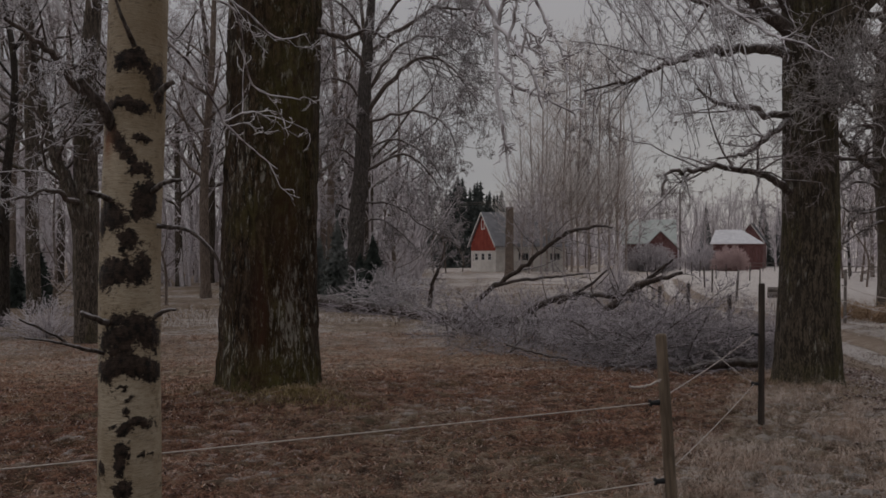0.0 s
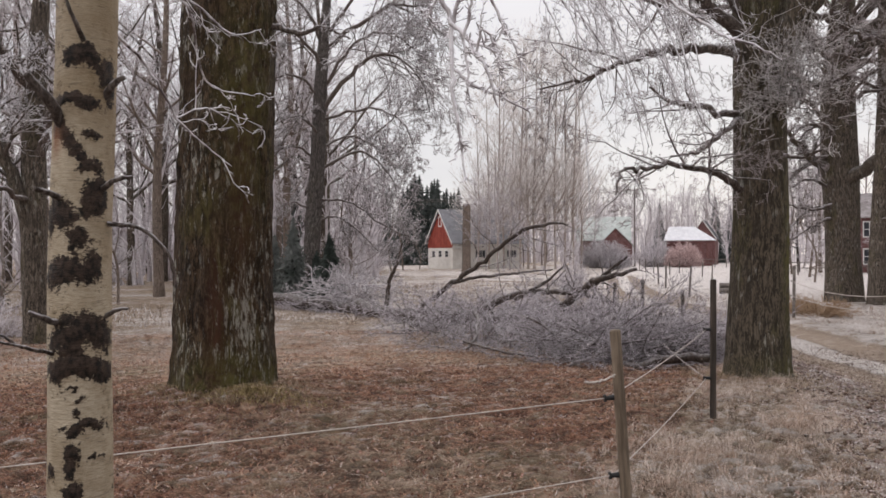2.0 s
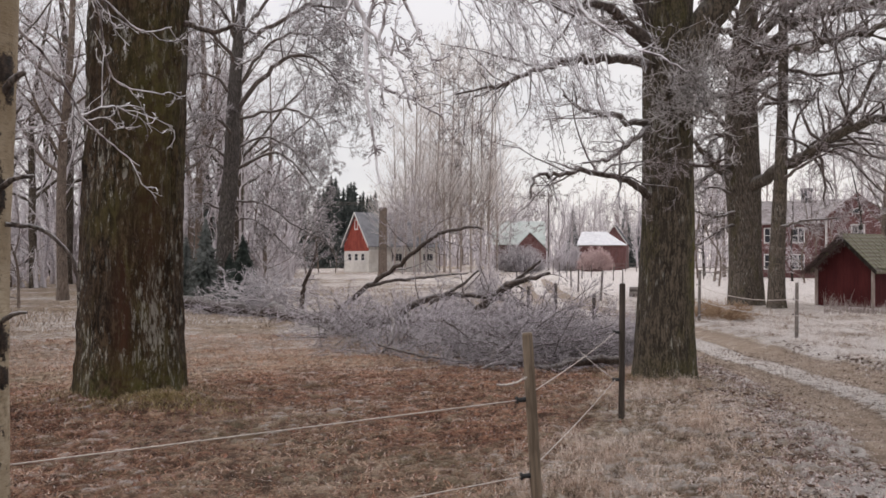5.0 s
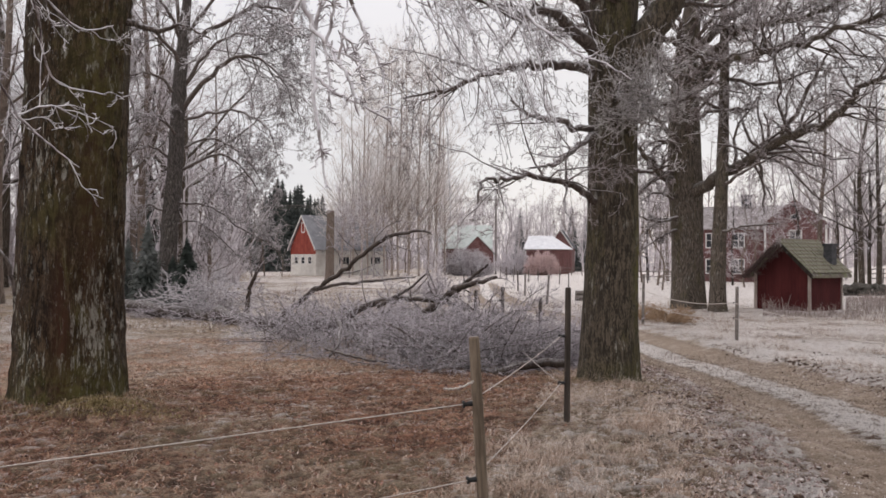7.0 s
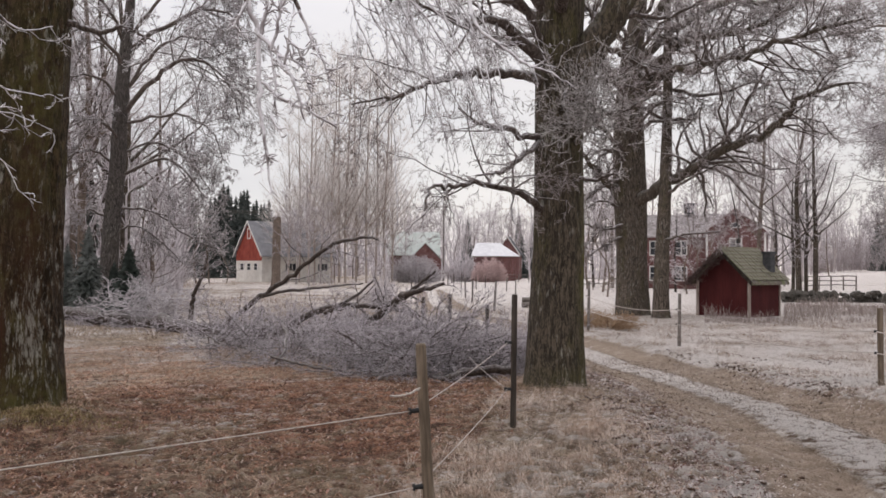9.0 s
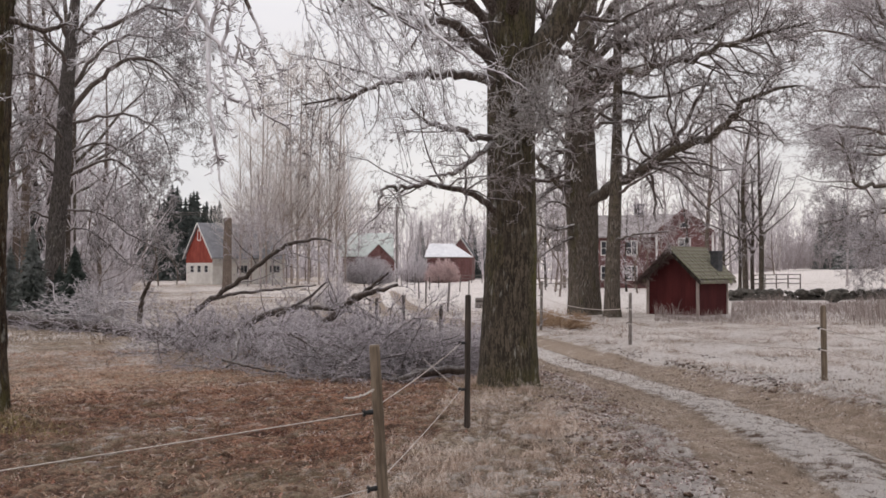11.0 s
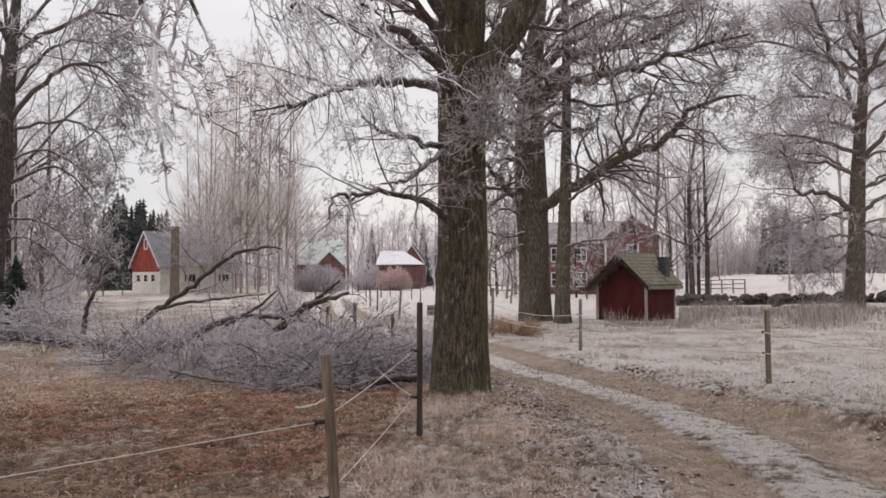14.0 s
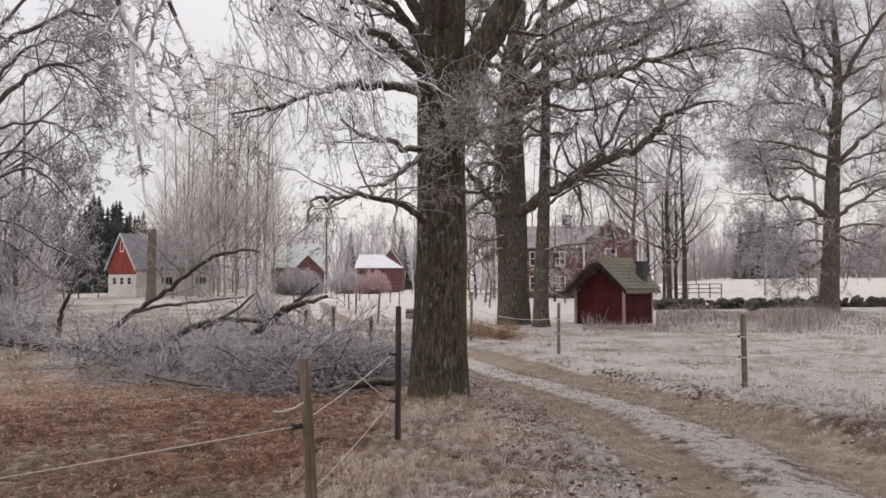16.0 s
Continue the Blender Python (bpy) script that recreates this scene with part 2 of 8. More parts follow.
soil = m.mix(m.ramp(m.sum(m.noise(3.1, 7, 0.75), m.sum(speck, 0.35, "MULTIPLY"), "ADD"), 0.48, 0.72, 0, 0.5), soil, (0.48, 0.42, 0.375))
col = m.mix(m.ramp(m.sum(wheel, m.sum(m.sum(mid, 0.5, "SUBTRACT"), 0.9, "MULTIPLY"), "ADD"), 0.35, 0.65), col, soil)
col = m.mix(m.sum(m.ramp(m.sum(m.noise(8, 7, 0.78), m.sum(speck, 0.25, "MULTIPLY"), "ADD"), 0.455, 0.375, 0, 0.85), m.ramp(wheel, 0.5, 0.2), "MULTIPLY"), col, (0.11, 0.066, 0.046))
m.colour(col).bump(m.sum(m.sum(fine, m.sum(mid, 1.5, "MULTIPLY"), "ADD"), m.ramp(wheel, 0.2, 0.8, 1.0, 0.22), "MULTIPLY"), 1.0, 0.05)
GROUND = m.mat

m = Nodes("frosted_grass", 0.8)
col = m.mix(m.island(), (0.28, 0.175, 0.115), (0.62, 0.50, 0.425))
m.colour(m.mix(m.ramp(m.noise(1.6, 4), 0.42, 0.68, 0, 0.6), col, (0.70, 0.62, 0.555)))
GRASS = m.mat
m = Nodes("mossy_grass", 0.85)
m.colour(m.mix(m.island(), (0.15, 0.10, 0.055), (0.44, 0.345, 0.235)))
MOSS_GRASS = m.mat
m = Nodes("yellow_moss", 0.9)
m.colour(m.mix(m.island(), (0.15, 0.11, 0.04), (0.46, 0.36, 0.20)))
MOSS = m.mat


def straw_material(name, rime, tones):
    """Matted straws, each of its own tone, with patches of more and less rime."""
    m = Nodes(name, 0.85)
    v = m.sum(m.sum(m.island(), 0.8, "MULTIPLY"), m.sum(m.sum(m.noise(1.1, 5, 0.65), 0.5, "SUBTRACT"), 1.1, "MULTIPLY"), "ADD")
    v = m.sum(v, rime, "ADD")
    r = m.tree.nodes.new("ShaderNodeValToRGB")
    m.tree.links.new(v, r.inputs[0])
    for k, (at, c) in enumerate(tones):
        e = r.color_ramp.elements[k] if k < 2 else r.color_ramp.elements.new(at)
        e.position, e.color = at, (*c, 1)
    return m.colour(r.outputs[0]).mat


TANGLE = straw_material("tangled_straw", 0.10, ((0.05, (0.075, 0.030, 0.018)), (0.98, (0.67, 0.575, 0.50)), (0.35, (0.245, 0.108, 0.062)), (0.68, (0.465, 0.285, 0.185))))
VERGE = straw_material("rimed_straw", 0.20, ((0.05, (0.12, 0.062, 0.042)), (0.95, (0.74, 0.685, 0.655)), (0.35, (0.32, 0.195, 0.135)), (0.62, (0.54, 0.41, 0.325))))
WHITE_GRASS = straw_material("white_rimed_grass", 0.12, ((0.05, (0.16, 0.105, 0.075)), (0.85, (0.72, 0.68, 0.66)), (0.35, (0.36, 0.28, 0.22)), (0.6, (0.58, 0.50, 0.45))))
m = Nodes("frosty_clod", 0.95)
col = m.mix(m.ramp(m.noise(40, 5, 0.7), 0.35, 0.65), (0.035, 0.021, 0.015), (0.15, 0.095, 0.068))
m.colour(m.mix(m.sum(m.ramp(m.upward(), 0.2, 0.8), m.ramp(m.sum(m.noise(75, 5, 0.8), m.sum(m.island(), 0.22, "MULTIPLY"), "ADD"), 0.60, 0.72), "MULTIPLY"), col, (0.52, 0.475, 0.455))).bump(m.noise(80, 4), 0.6, 0.01)
CLOD = m.mat
TUFT = straw_material("withered_tuft", 0.16, ((0.05, (0.10, 0.045, 0.028)), (0.95, (0.64, 0.555, 0.485)), (0.35, (0.24, 0.13, 0.08)), (0.66, (0.44, 0.32, 0.225))))
GRIT = straw_material("frosty_grit", 0.04, ((0.05, (0.07, 0.046, 0.032)), (0.95, (0.50, 0.445, 0.405)), (0.40, (0.19, 0.138, 0.105)), (0.72, (0.31, 0.248, 0.205))))
VERGE_GRIT = straw_material("frosty_crumbs", 0.24, ((0.05, (0.085, 0.040, 0.032)), (0.92, (0.72, 0.66, 0.64)), (0.40, (0.24, 0.145, 0.115)), (0.66, (0.46, 0.365, 0.325))))
m = Nodes("dry_reed", 0.8)
m.colour(m.mix(m.island(), (0.17, 0.120, 0.10), (0.46, 0.405, 0.385)))
REED = m.mat
m = Nodes("fallen_leaf", 0.75)
col = m.mix(m.island(), (0.075, 0.028, 0.019), (0.34, 0.165, 0.11))
col = m.mix(m.ramp(m.noise(45, 3), 0.45, 0.7, 0, 0.65), col, (0.58, 0.53, 0.51))
LEAF = m.colour(col).mat
LITTER = straw_material("trodden_rimed_leaf", 0.24, ((0.05, (0.055, 0.024, 0.022)), (0.93, (0.60, 0.54, 0.53)), (0.38, (0.155, 0.080, 0.068)), (0.66, (0.36, 0.27, 0.25))))


def board_material(name, base, worn, pitch=0.15, axis=0, frost=0.0):
    """Painted upright boards: joints by the pitch, grain and wear."""
    m = Nodes(name, 0.8)
    s = m.tree.nodes.new("ShaderNodeSeparateXYZ")
    m.tree.links.new(m.where, s.inputs[0])
    along = m.sum(m.sum(s.outputs[0], s.outputs[1], "ADD"), 1.0 / pitch, "MULTIPLY")
    joint = m.ramp(m.sum(m.sum(along, 1.0, "FLOORED_MODULO"), 0.5, "SUBTRACT"), 0.38, 0.5)
    col = m.mix(m.ramp(m.noise(1.6, 5, 0.65, m.stretch((1, 1, 0.3))), 0.35, 0.7), base, worn)
    col = m.mix(m.ramp(m.noise(30, 4, 0.6, m.stretch((1, 1, 0.08))), 0.5, 0.8, 0, 0.5), col, tuple(0.5 * c for c in base))
    col = m.mix(m.sum(joint, 0.75, "MULTIPLY"), col, tuple(0.25 * c for c in base))
    if frost:
        col = m.mix(m.ramp(m.noise(9, 5), 0.45, 0.7, 0, frost), col, FROST)
    return m.colour(col).bump(joint, 0.5, -0.01).mat


def plain_material(name, a, b, scale=8.0, rough=0.8, metal=0.0, bump=0.3, grain=(1, 1, 1)):
    m = Nodes(name, rough, metal)
    n = m.noise(scale, 6, 0.62, m.stretch(grain))
    col = m.mix(m.ramp(n, 0.3, 0.7), a, b)
    col = m.mix(m.ramp(m.noise(scale * 0.17, 3), 0.4, 0.75, 0, 0.4), col, tuple(0.6 * c for c in a))
    return m.colour(col).bump(n, bump, 0.01).mat


RED_BOARD = board_material("falu_red_board", (0.062, 0.010, 0.011), (0.10, 0.020, 0.019))
RED_FAR = board_material("far_red_board", (0.24, 0.045, 0.032), (0.36, 0.085, 0.06), 0.25)
RED_HOUSE = board_material("house_red_board", (0.105, 0.036, 0.033), (0.17, 0.072, 0.065), 0.25, frost=0.22)
WHITE_WALL = plain_material("white_render", (0.66, 0.63, 0.58), (0.80, 0.78, 0.74), 2.0)
WHITE_PAINT = plain_material("white_paint", (0.66, 0.64, 0.61), (0.80, 0.79, 0.77), 12.0, 0.55)
GREY_PAINT = plain_material("weathered_corner_board", (0.28, 0.22, 0.19), (0.48, 0.41, 0.37), 14.0, grain=(1, 1, 0.15))
GREY_ROOF = plain_material("grey_sheet_roof", (0.20, 0.205, 0.225), (0.30, 0.305, 0.33), 1.6, 0.55, 0.0)
GREEN_ROOF = plain_material("pale_green_roof", (0.47, 0.52, 0.49), (0.60, 0.63, 0.61), 1.2, 0.7)
SNOW_ROOF = plain_material("rimed_roof", (0.66, 0.66, 0.69), (0.80, 0.80, 0.82), 2.0)
DARK_ROOF = plain_material("dark_tile_roof", (0.055, 0.055, 0.065), (0.12, 0.12, 0.135), 3.0)
HOUSE_ROOF = plain_material("rimed_tile_roof", (0.20, 0.175, 0.17), (0.40, 0.37, 0.37), 2.0)
GLASS = plain_material("dark_glass", (0.03, 0.032, 0.037), (0.06, 0.063, 0.07), 1.0, 0.12, 0.0, 0.0)
SOOT = plain_material("dark_chimney_plaster", (0.045, 0.047, 0.052), (0.10, 0.10, 0.105), 6.0)
POST_WOOD = plain_material("weathered_post", (0.095, 0.070, 0.050), (0.245, 0.19, 0.14), 30.0, 0.85, 0.0, 0.5, (1, 1, 0.07))
POST_DARK = plain_material("dark_post", (0.030, 0.024, 0.020), (0.095, 0.075, 0.062), 30.0, 0.85, 0.0, 0.5, (1, 1, 0.07))
RAIL_WOOD = plain_material("grey_rail", (0.10, 0.085, 0.075), (0.26, 0.225, 0.205), 12.0)
ROPE = plain_material("white_rope", (0.42, 0.36, 0.32), (0.70, 0.64, 0.60), 90.0)
PLASTIC = plain_material("black_insulator", (0.012, 0.012, 0.013), (0.03, 0.03, 0.03), 40.0, 0.45)
STONE = plain_material("mossy_stone", (0.028, 0.026, 0.021), (0.15, 0.135, 0.118), 7.0)
# paler and bluer than near needles: distance haze put into the colour
NEEDLE = plain_material("hazy_spruce_needles", (0.034, 0.044, 0.041), (0.13, 0.145, 0.135), 1.5)
NEEDLE_DARK = plain_material("dark_spruce_needles", (0.018, 0.026, 0.020), (0.075, 0.088, 0.078), 3.0)
NEEDLE_RIME = plain_material("rimed_spruce_needles", (0.047, 0.056, 0.048), (0.23, 0.24, 0.228), 1.2)
BUSH_RIME = twig_material("rimed_hedge_twig", (0.33, 0.195, 0.175), (0.72, 0.56, 0.545), 0.85)
DRY = twig_material("dry_brown_grass", (0.16, 0.08, 0.04), (0.46, 0.33, 0.22), 0.7)
CREEPER = twig_material("withered_creeper", (0.045, 0.026, 0.022), (0.24, 0.17, 0.155), 0.6)
m = Nodes("mossy_shingles", 0.9)
patch = m.noise(2.6, 6, 0.62)
col = m.mix(m.ramp(m.noise(14, 5), 0.3, 0.7), (0.10, 0.082, 0.068), (0.27, 0.235, 0.20))
col = m.mix(m.ramp(patch, 0.43, 0.62, 0, 0.8), col, m.mix(m.noise(20, 3), (0.11, 0.125, 0.045), (0.30, 0.32, 0.17)))
MOSS_ROOF = m.colour(m.mix(m.ramp(m.noise(6, 5), 0.5, 0.72, 0, 0.4), col, (0.5, 0.49, 0.46))).bump(m.noise(25, 4), 0.8, 0.03).mat


# ---- arithmetic and meshes ----
def polar(pan, far, z):
    """A place by its bearing in degrees to the right of +Y, its distance and height."""
    return far * math.sin(radians(pan)), far * math.cos(radians(pan)), z


def smooth(a, b, x):
    u = np.clip((np.asarray(x, float) - a) / (b - a), 0, 1)
    return u * u * (3 - 2 * u)


def hashed(i, j, seed):
    v = np.sin(i * 127.1 + j * 311.7 + seed * 74.7) * 43758.5453
    return v - np.floor(v)


def lumps(x, y, scale, seed=0, octaves=3):
    """Smooth value noise in -1..1."""
    total, gain, norm = 0.0, 1.0, 0.0
    for k in range(octaves):
        u, v = np.asarray(x, float) * scale + 17.3 * k, np.asarray(y, float) * scale - 9.1 * k
        i, j = np.floor(u), np.floor(v)
        a, b = u - i, v - j
        a, b = a * a * (3 - 2 * a), b * b * (3 - 2 * b)
        n = (hashed(i, j, seed) * (1 - a) + hashed(i + 1, j, seed) * a) * (1 - b) + (hashed(i, j + 1, seed) * (1 - a) + hashed(i + 1, j + 1, seed) * a) * b
        total, norm = total + gain * (2 * n - 1), norm + gain
        gain, scale = gain * 0.5, scale * 2.1
    return total / norm


# the track's middle line, from beside the camera to the far barn
TRACK = np.array([(0.3, -6), (2.6, -0.2), (4.1, 3.0), (4.66, 4.2), (5.14, 5.3), (5.6, 6.35), (5.92, 7.42), (6.14, 8.2), (6.57, 9.5), (7.42, 12.2), (7.9, 13.95), (8.38, 16.3), (8.7, 18), (9.2, 22), (9.8, 31), (12.4, 46), (17.2, 66), (30, 120)], float)


def refined(pts, steps=8):
    """A smooth line through the points (Catmull-Rom)."""
    p = np.vstack([2 * pts[0] - pts[1], pts, 2 * pts[-1] - pts[-2]])
    t = np.linspace(0, 1, steps, endpoint=False)[:, None]
    out = [0.5 * (2 * p[i] + (p[i + 1] - p[i - 1]) * t + (2 * p[i - 1] - 5 * p[i] + 4 * p[i + 1] - p[i + 2]) * t ** 2
                  + (3 * p[i] - p[i - 1] - 3 * p[i + 1] + p[i + 2]) * t ** 3) for i in range(1, len(p) - 2)]
    return np.vstack([*out, p[-2:-1]])


TRACK_LINE = refined(TRACK, 10)


def off_track(x, y):
    """The signed distance from the track's middle, to its right positive."""
    x, y = np.asarray(x, float), np.asarray(y, float)
    best, side = np.full(x.shape, 1e9), np.zeros(x.shape)
    for a, b in zip(TRACK_LINE[:-1], TRACK_LINE[1:]):
        d = b - a
        u = np.clip(((x - a[0]) * d[0] + (y - a[1]) * d[1]) / (d @ d), 0, 1)
        px, py = x - a[0] - u * d[0], y - a[1] - u * d[1]
        r = np.hypot(px, py)
        near = r < best
        best = np.where(near, r, best)
        side = np.where(near, np.sign(px * d[1] - py * d[0]), side)
    return best * np.where(side == 0, 1, side)


def lie(x, y):
    """The broad lie of the land: level by the camera, a little lower beyond, rising to the field in the east."""
    x, y = np.asarray(x, float), np.asarray(y, float)
    r, pan = np.hypot(x, y), np.degrees(np.arctan2(x, y))
    return -0.45 * smooth(8.5, 19, r) + 2.2 * smooth(55, 170, r) * smooth(33, 42, pan) * (1 - smooth(60, 80, pan))


def ground_z(x, y):
    x, y = np.asarray(x, float), np.asarray(y, float)
    r, d = np.hypot(x, y), off_track(x, y)
    z = lie(x, y) + 0.05 * lumps(x, y, 0.35, 3) * smooth(2, 6, r) + 0.02 * lumps(x, y, 2.3, 5, 2)
    rut = np.exp(-((d + 0.58) / 0.28) ** 2) + np.exp(-((d - 0.75) / 0.34) ** 2)
    z = z - 0.07 * rut * (1 - smooth(40, 70, r)) - 0.05 * np.exp(-(d / 1.6) ** 2) + 0.11 * smooth(1.15, 1.45, d) * (1 - smooth(2.0, 4.0, d)) * (1 - smooth(25, 40, r))
    for cx, cy, h, w in ((-1.93, 9.4, 0.13, 0.95), (-1.45, 8.75, 0.07, 0.45), (4.45, 10.55, 0.02, 0.9)):
        z = z + h * np.exp(-((x - cx) ** 2 + (y - cy) ** 2) / w ** 2)
    return z


def gz(x, y):
    return float(ground_z(np.array([x]), np.array([y]))[0])


def raw_mesh(name, verts, faces, material, shade=True):
    """A mesh from arrays: faces is a list of (n, k) index arrays."""
    me = bpy.data.meshes.new(name)
    verts = np.ascontiguousarray(verts, np.float32)
    faces = [np.asarray(f, np.int32) for f in faces if len(f)]
    me.vertices.add(len(verts))
    me.vertices.foreach_set("co", verts.ravel())
    corners = np.concatenate([f.ravel() for f in faces])
    sizes = np.concatenate([np.full(len(f), f.shape[1], np.int32) for f in faces])
    me.loops.add(len(corners))
    me.loops.foreach_set("vertex_index", corners)
    me.polygons.add(len(sizes))
    me.polygons.foreach_set("loop_start", np.concatenate([[0], np.cumsum(sizes)[:-1]]).astype(np.int32))
    me.polygons.foreach_set("use_smooth", np.full(len(sizes), shade, bool))
    me.materials.append(material)
    me.update(calc_edges=True)
    return me


def thing(name, at, label, category, group="", turn=0.0, kind=""):
    ob = new(name)
    ob.matrix_world = pose(*at, 0, 0, turn)
    return tagged(ob, label, category, group, kind)


def part(name, me, parent, label="", kind=""):
    """Links a mesh, given in the parent's own coordinates, as one part."""
    if isinstance(me, tuple):
        bm, material = me
        data = bpy.data.meshes.new(name)
        bm.to_mesh(data)
        bm.free()
        data.materials.append(material)
        me = data
    ob = new(name, me)
    ob.parent = parent
    return tagged(ob, label, kind=kind)


def box(bm, x0, y0, z0, x1, y1, z1, bevel=0.0):
    made = bmesh.ops.create_cube(bm, size=1.0)["verts"]
    for v in made:
        v.co = Vector(((x0 + x1) / 2 + v.co.x * (x1 - x0), (y0 + y1) / 2 + v.co.y * (y1 - y0), (z0 + z1) / 2 + v.co.z * (z1 - z0)))
    if bevel:
        edges = {e for v in made for e in v.link_edges}
        bmesh.ops.bevel(bm, geom=list(edges), offset=bevel, segments=1, affect="EDGES", profile=0.5)
    return bm


def prism(bm, outline, y0, y1):
    """A solid with an outline in x and z, from y0 to y1."""
    a = [bm.verts.new((x, y0, z)) for x, z in outline]
    b = [bm.verts.new((x, y1, z)) for x, z in outline]
    bm.faces.new(a)
    bm.faces.new(b[::-1])
    n = len(outline)
    for i in range(n):
        bm.faces.new((a[i], b[i], b[(i + 1) % n], a[(i + 1) % n]))
    bmesh.ops.recalc_face_normals(bm, faces=bm.faces[:])
    return bm


# ---- growing wood ----
def unit(v):
    return v / np.maximum(np.linalg.norm(v, axis=-1, keepdims=True), 1e-9)


def tubes(P, R, sides):
    """Tubes round many lines at once: P is (lines, points, 3), R (lines, points)."""
    B, N, _ = P.shape
    T = np.empty_like(P)
    T[:, 1:-1] = P[:, 2:] - P[:, :-2]
    T[:, 0], T[:, -1] = P[:, 1] - P[:, 0], P[:, -1] - P[:, -2]
    T = unit(T)
    ref = np.where(np.abs(T[:, :1, 2:3]) > 0.9, np.array([1.0, 0, 0]), np.array([0, 0, 1.0]))
    U = unit(np.cross(T, np.broadcast_to(ref, T.shape)))
    V = np.cross(T, U)
    a = np.linspace(0, 2 * np.pi, sides, endpoint=False)
    ring = U[:, :, None] * np.cos(a)[:, None] + V[:, :, None] * np.sin(a)[:, None]
    verts = (P[:, :, None] + ring * R[:, :, None, None]).reshape(-1, 3)
    b, n, s = np.meshgrid(np.arange(B), np.arange(N - 1), np.arange(sides), indexing="ij")
    i0, i1 = (b * N + n) * sides + s, (b * N + n) * sides + (s + 1) % sides
    quads = np.stack([i0, i1, i1 + sides, i0 + sides], -1).reshape(-1, 4)
    return verts, quads


class Wood:
    """Collects tubes, and spikes where a twig has but two points, into one mesh."""

    def __init__(self):
        self.verts, self.quads, self.tris, self.count = [], [], [], 0

    def add(self, P, R, sides):
        if P.shape[1] == 2 and sides == 3:
            v, f = tubes(np.concatenate([P, P[:, 1:]], 1), np.concatenate([R, R[:, 1:]], 1), 3)
            v = v.reshape(len(P), 9, 3)
            v = np.concatenate([v[:, :3], P[:, 1:]], 1).reshape(-1, 3)
            f = (np.arange(len(P))[:, None, None] * 4 + np.array([[0, 1, 3], [1, 2, 3], [2, 0, 3]])).reshape(-1, 3)
            self.tris.append(f + self.count)
        else:
            v, f = tubes(P, R, sides)
            self.quads.append(f + self.count)
        self.verts.append(v)
        self.count += len(v)

    def join(self, other):
        self.quads += [f + self.count for f in other.quads]
        self.tris += [f + self.count for f in other.tris]
        self.verts += other.verts
        self.count += other.count
        return self

    def mesh(self, name, material, base=(0, 0, 0)):
        faces = [np.vstack(f) for f in (self.quads, self.tris) if f]
        return raw_mesh(name, np.vstack(self.verts) - np.array(base), faces, material)


def sprout(rng, P, R, count, length, angle, droop, wild, points=4, low=0.15, thick=0.6, tip=0.35, least=0.003, spread=0.45, flat=1.0):
    """Branches from branches. count: per parent; length: of the child in parts of its parent (or metres if negative);
    angle: degrees from the parent; droop: pull upwards (or down, if negative); wild: crookedness."""
    B, N, _ = P.shape
    k = np.repeat(np.arange(B), count)
    u = low + (1 - low) * rng.random(len(k)) ** 0.85
    pos = u * (N - 1)
    i = np.minimum(pos.astype(int), N - 2)
    f = (pos - i)[:, None]
    start = P[k, i] * (1 - f) + P[k, i + 1] * f
    along = unit(P[k, i + 1] - P[k, i])
    side = rng.normal(size=along.shape)
    side[:, 2] *= flat
    side = unit(side - (side * along).sum(1, keepdims=True) * along)
    a = np.radians(angle * (1 + spread * (rng.random(len(k)) - 0.5) * 2))[:, None]
    d = along * np.cos(a) + side * np.sin(a)
    whole = np.linalg.norm(P[:, 1:] - P[:, :-1], axis=2).sum(1)[k]
    L = (-length if length < 0 else length * whole * (1.15 - 0.7 * u)) * (0.55 + 0.8 * rng.random(len(k)))
    r0 = np.maximum(np.minimum((R[k, i] * (1 - f[:, 0]) + R[k, i + 1] * f[:, 0]) * thick, 1e9), least)
    Q = np.empty((len(k), points, 3))
    Q[:, 0] = start
    step = (L / (points - 1))[:, None]
    for n in range(1, points):
        d = unit(d + wild * rng.normal(size=d.shape) + np.array([0, 0, droop]) / (points - 1))
        Q[:, n] = Q[:, n - 1] + d * step
    S = r0[:, None] * np.linspace(1, tip, points)[None]
    return Q, np.maximum(S, least * 0.6)


def line(pts, radii, steps=6, shake=0.0, rng=None):
    """One branch through the points, as arrays for sprout and tubes."""
    p = refined(np.array(pts, float), steps)
    r = np.interp(np.linspace(0, 1, len(p)), np.linspace(0, 1, len(radii)), radii)
    if shake:
        gap = np.linalg.norm(np.diff(p, axis=0), axis=1)
        p[1:] += rng.normal(size=p[1:].shape) * np.minimum(shake * r[1:], 0.3 * shake * gap)[:, None]
    return p[None], r[None]


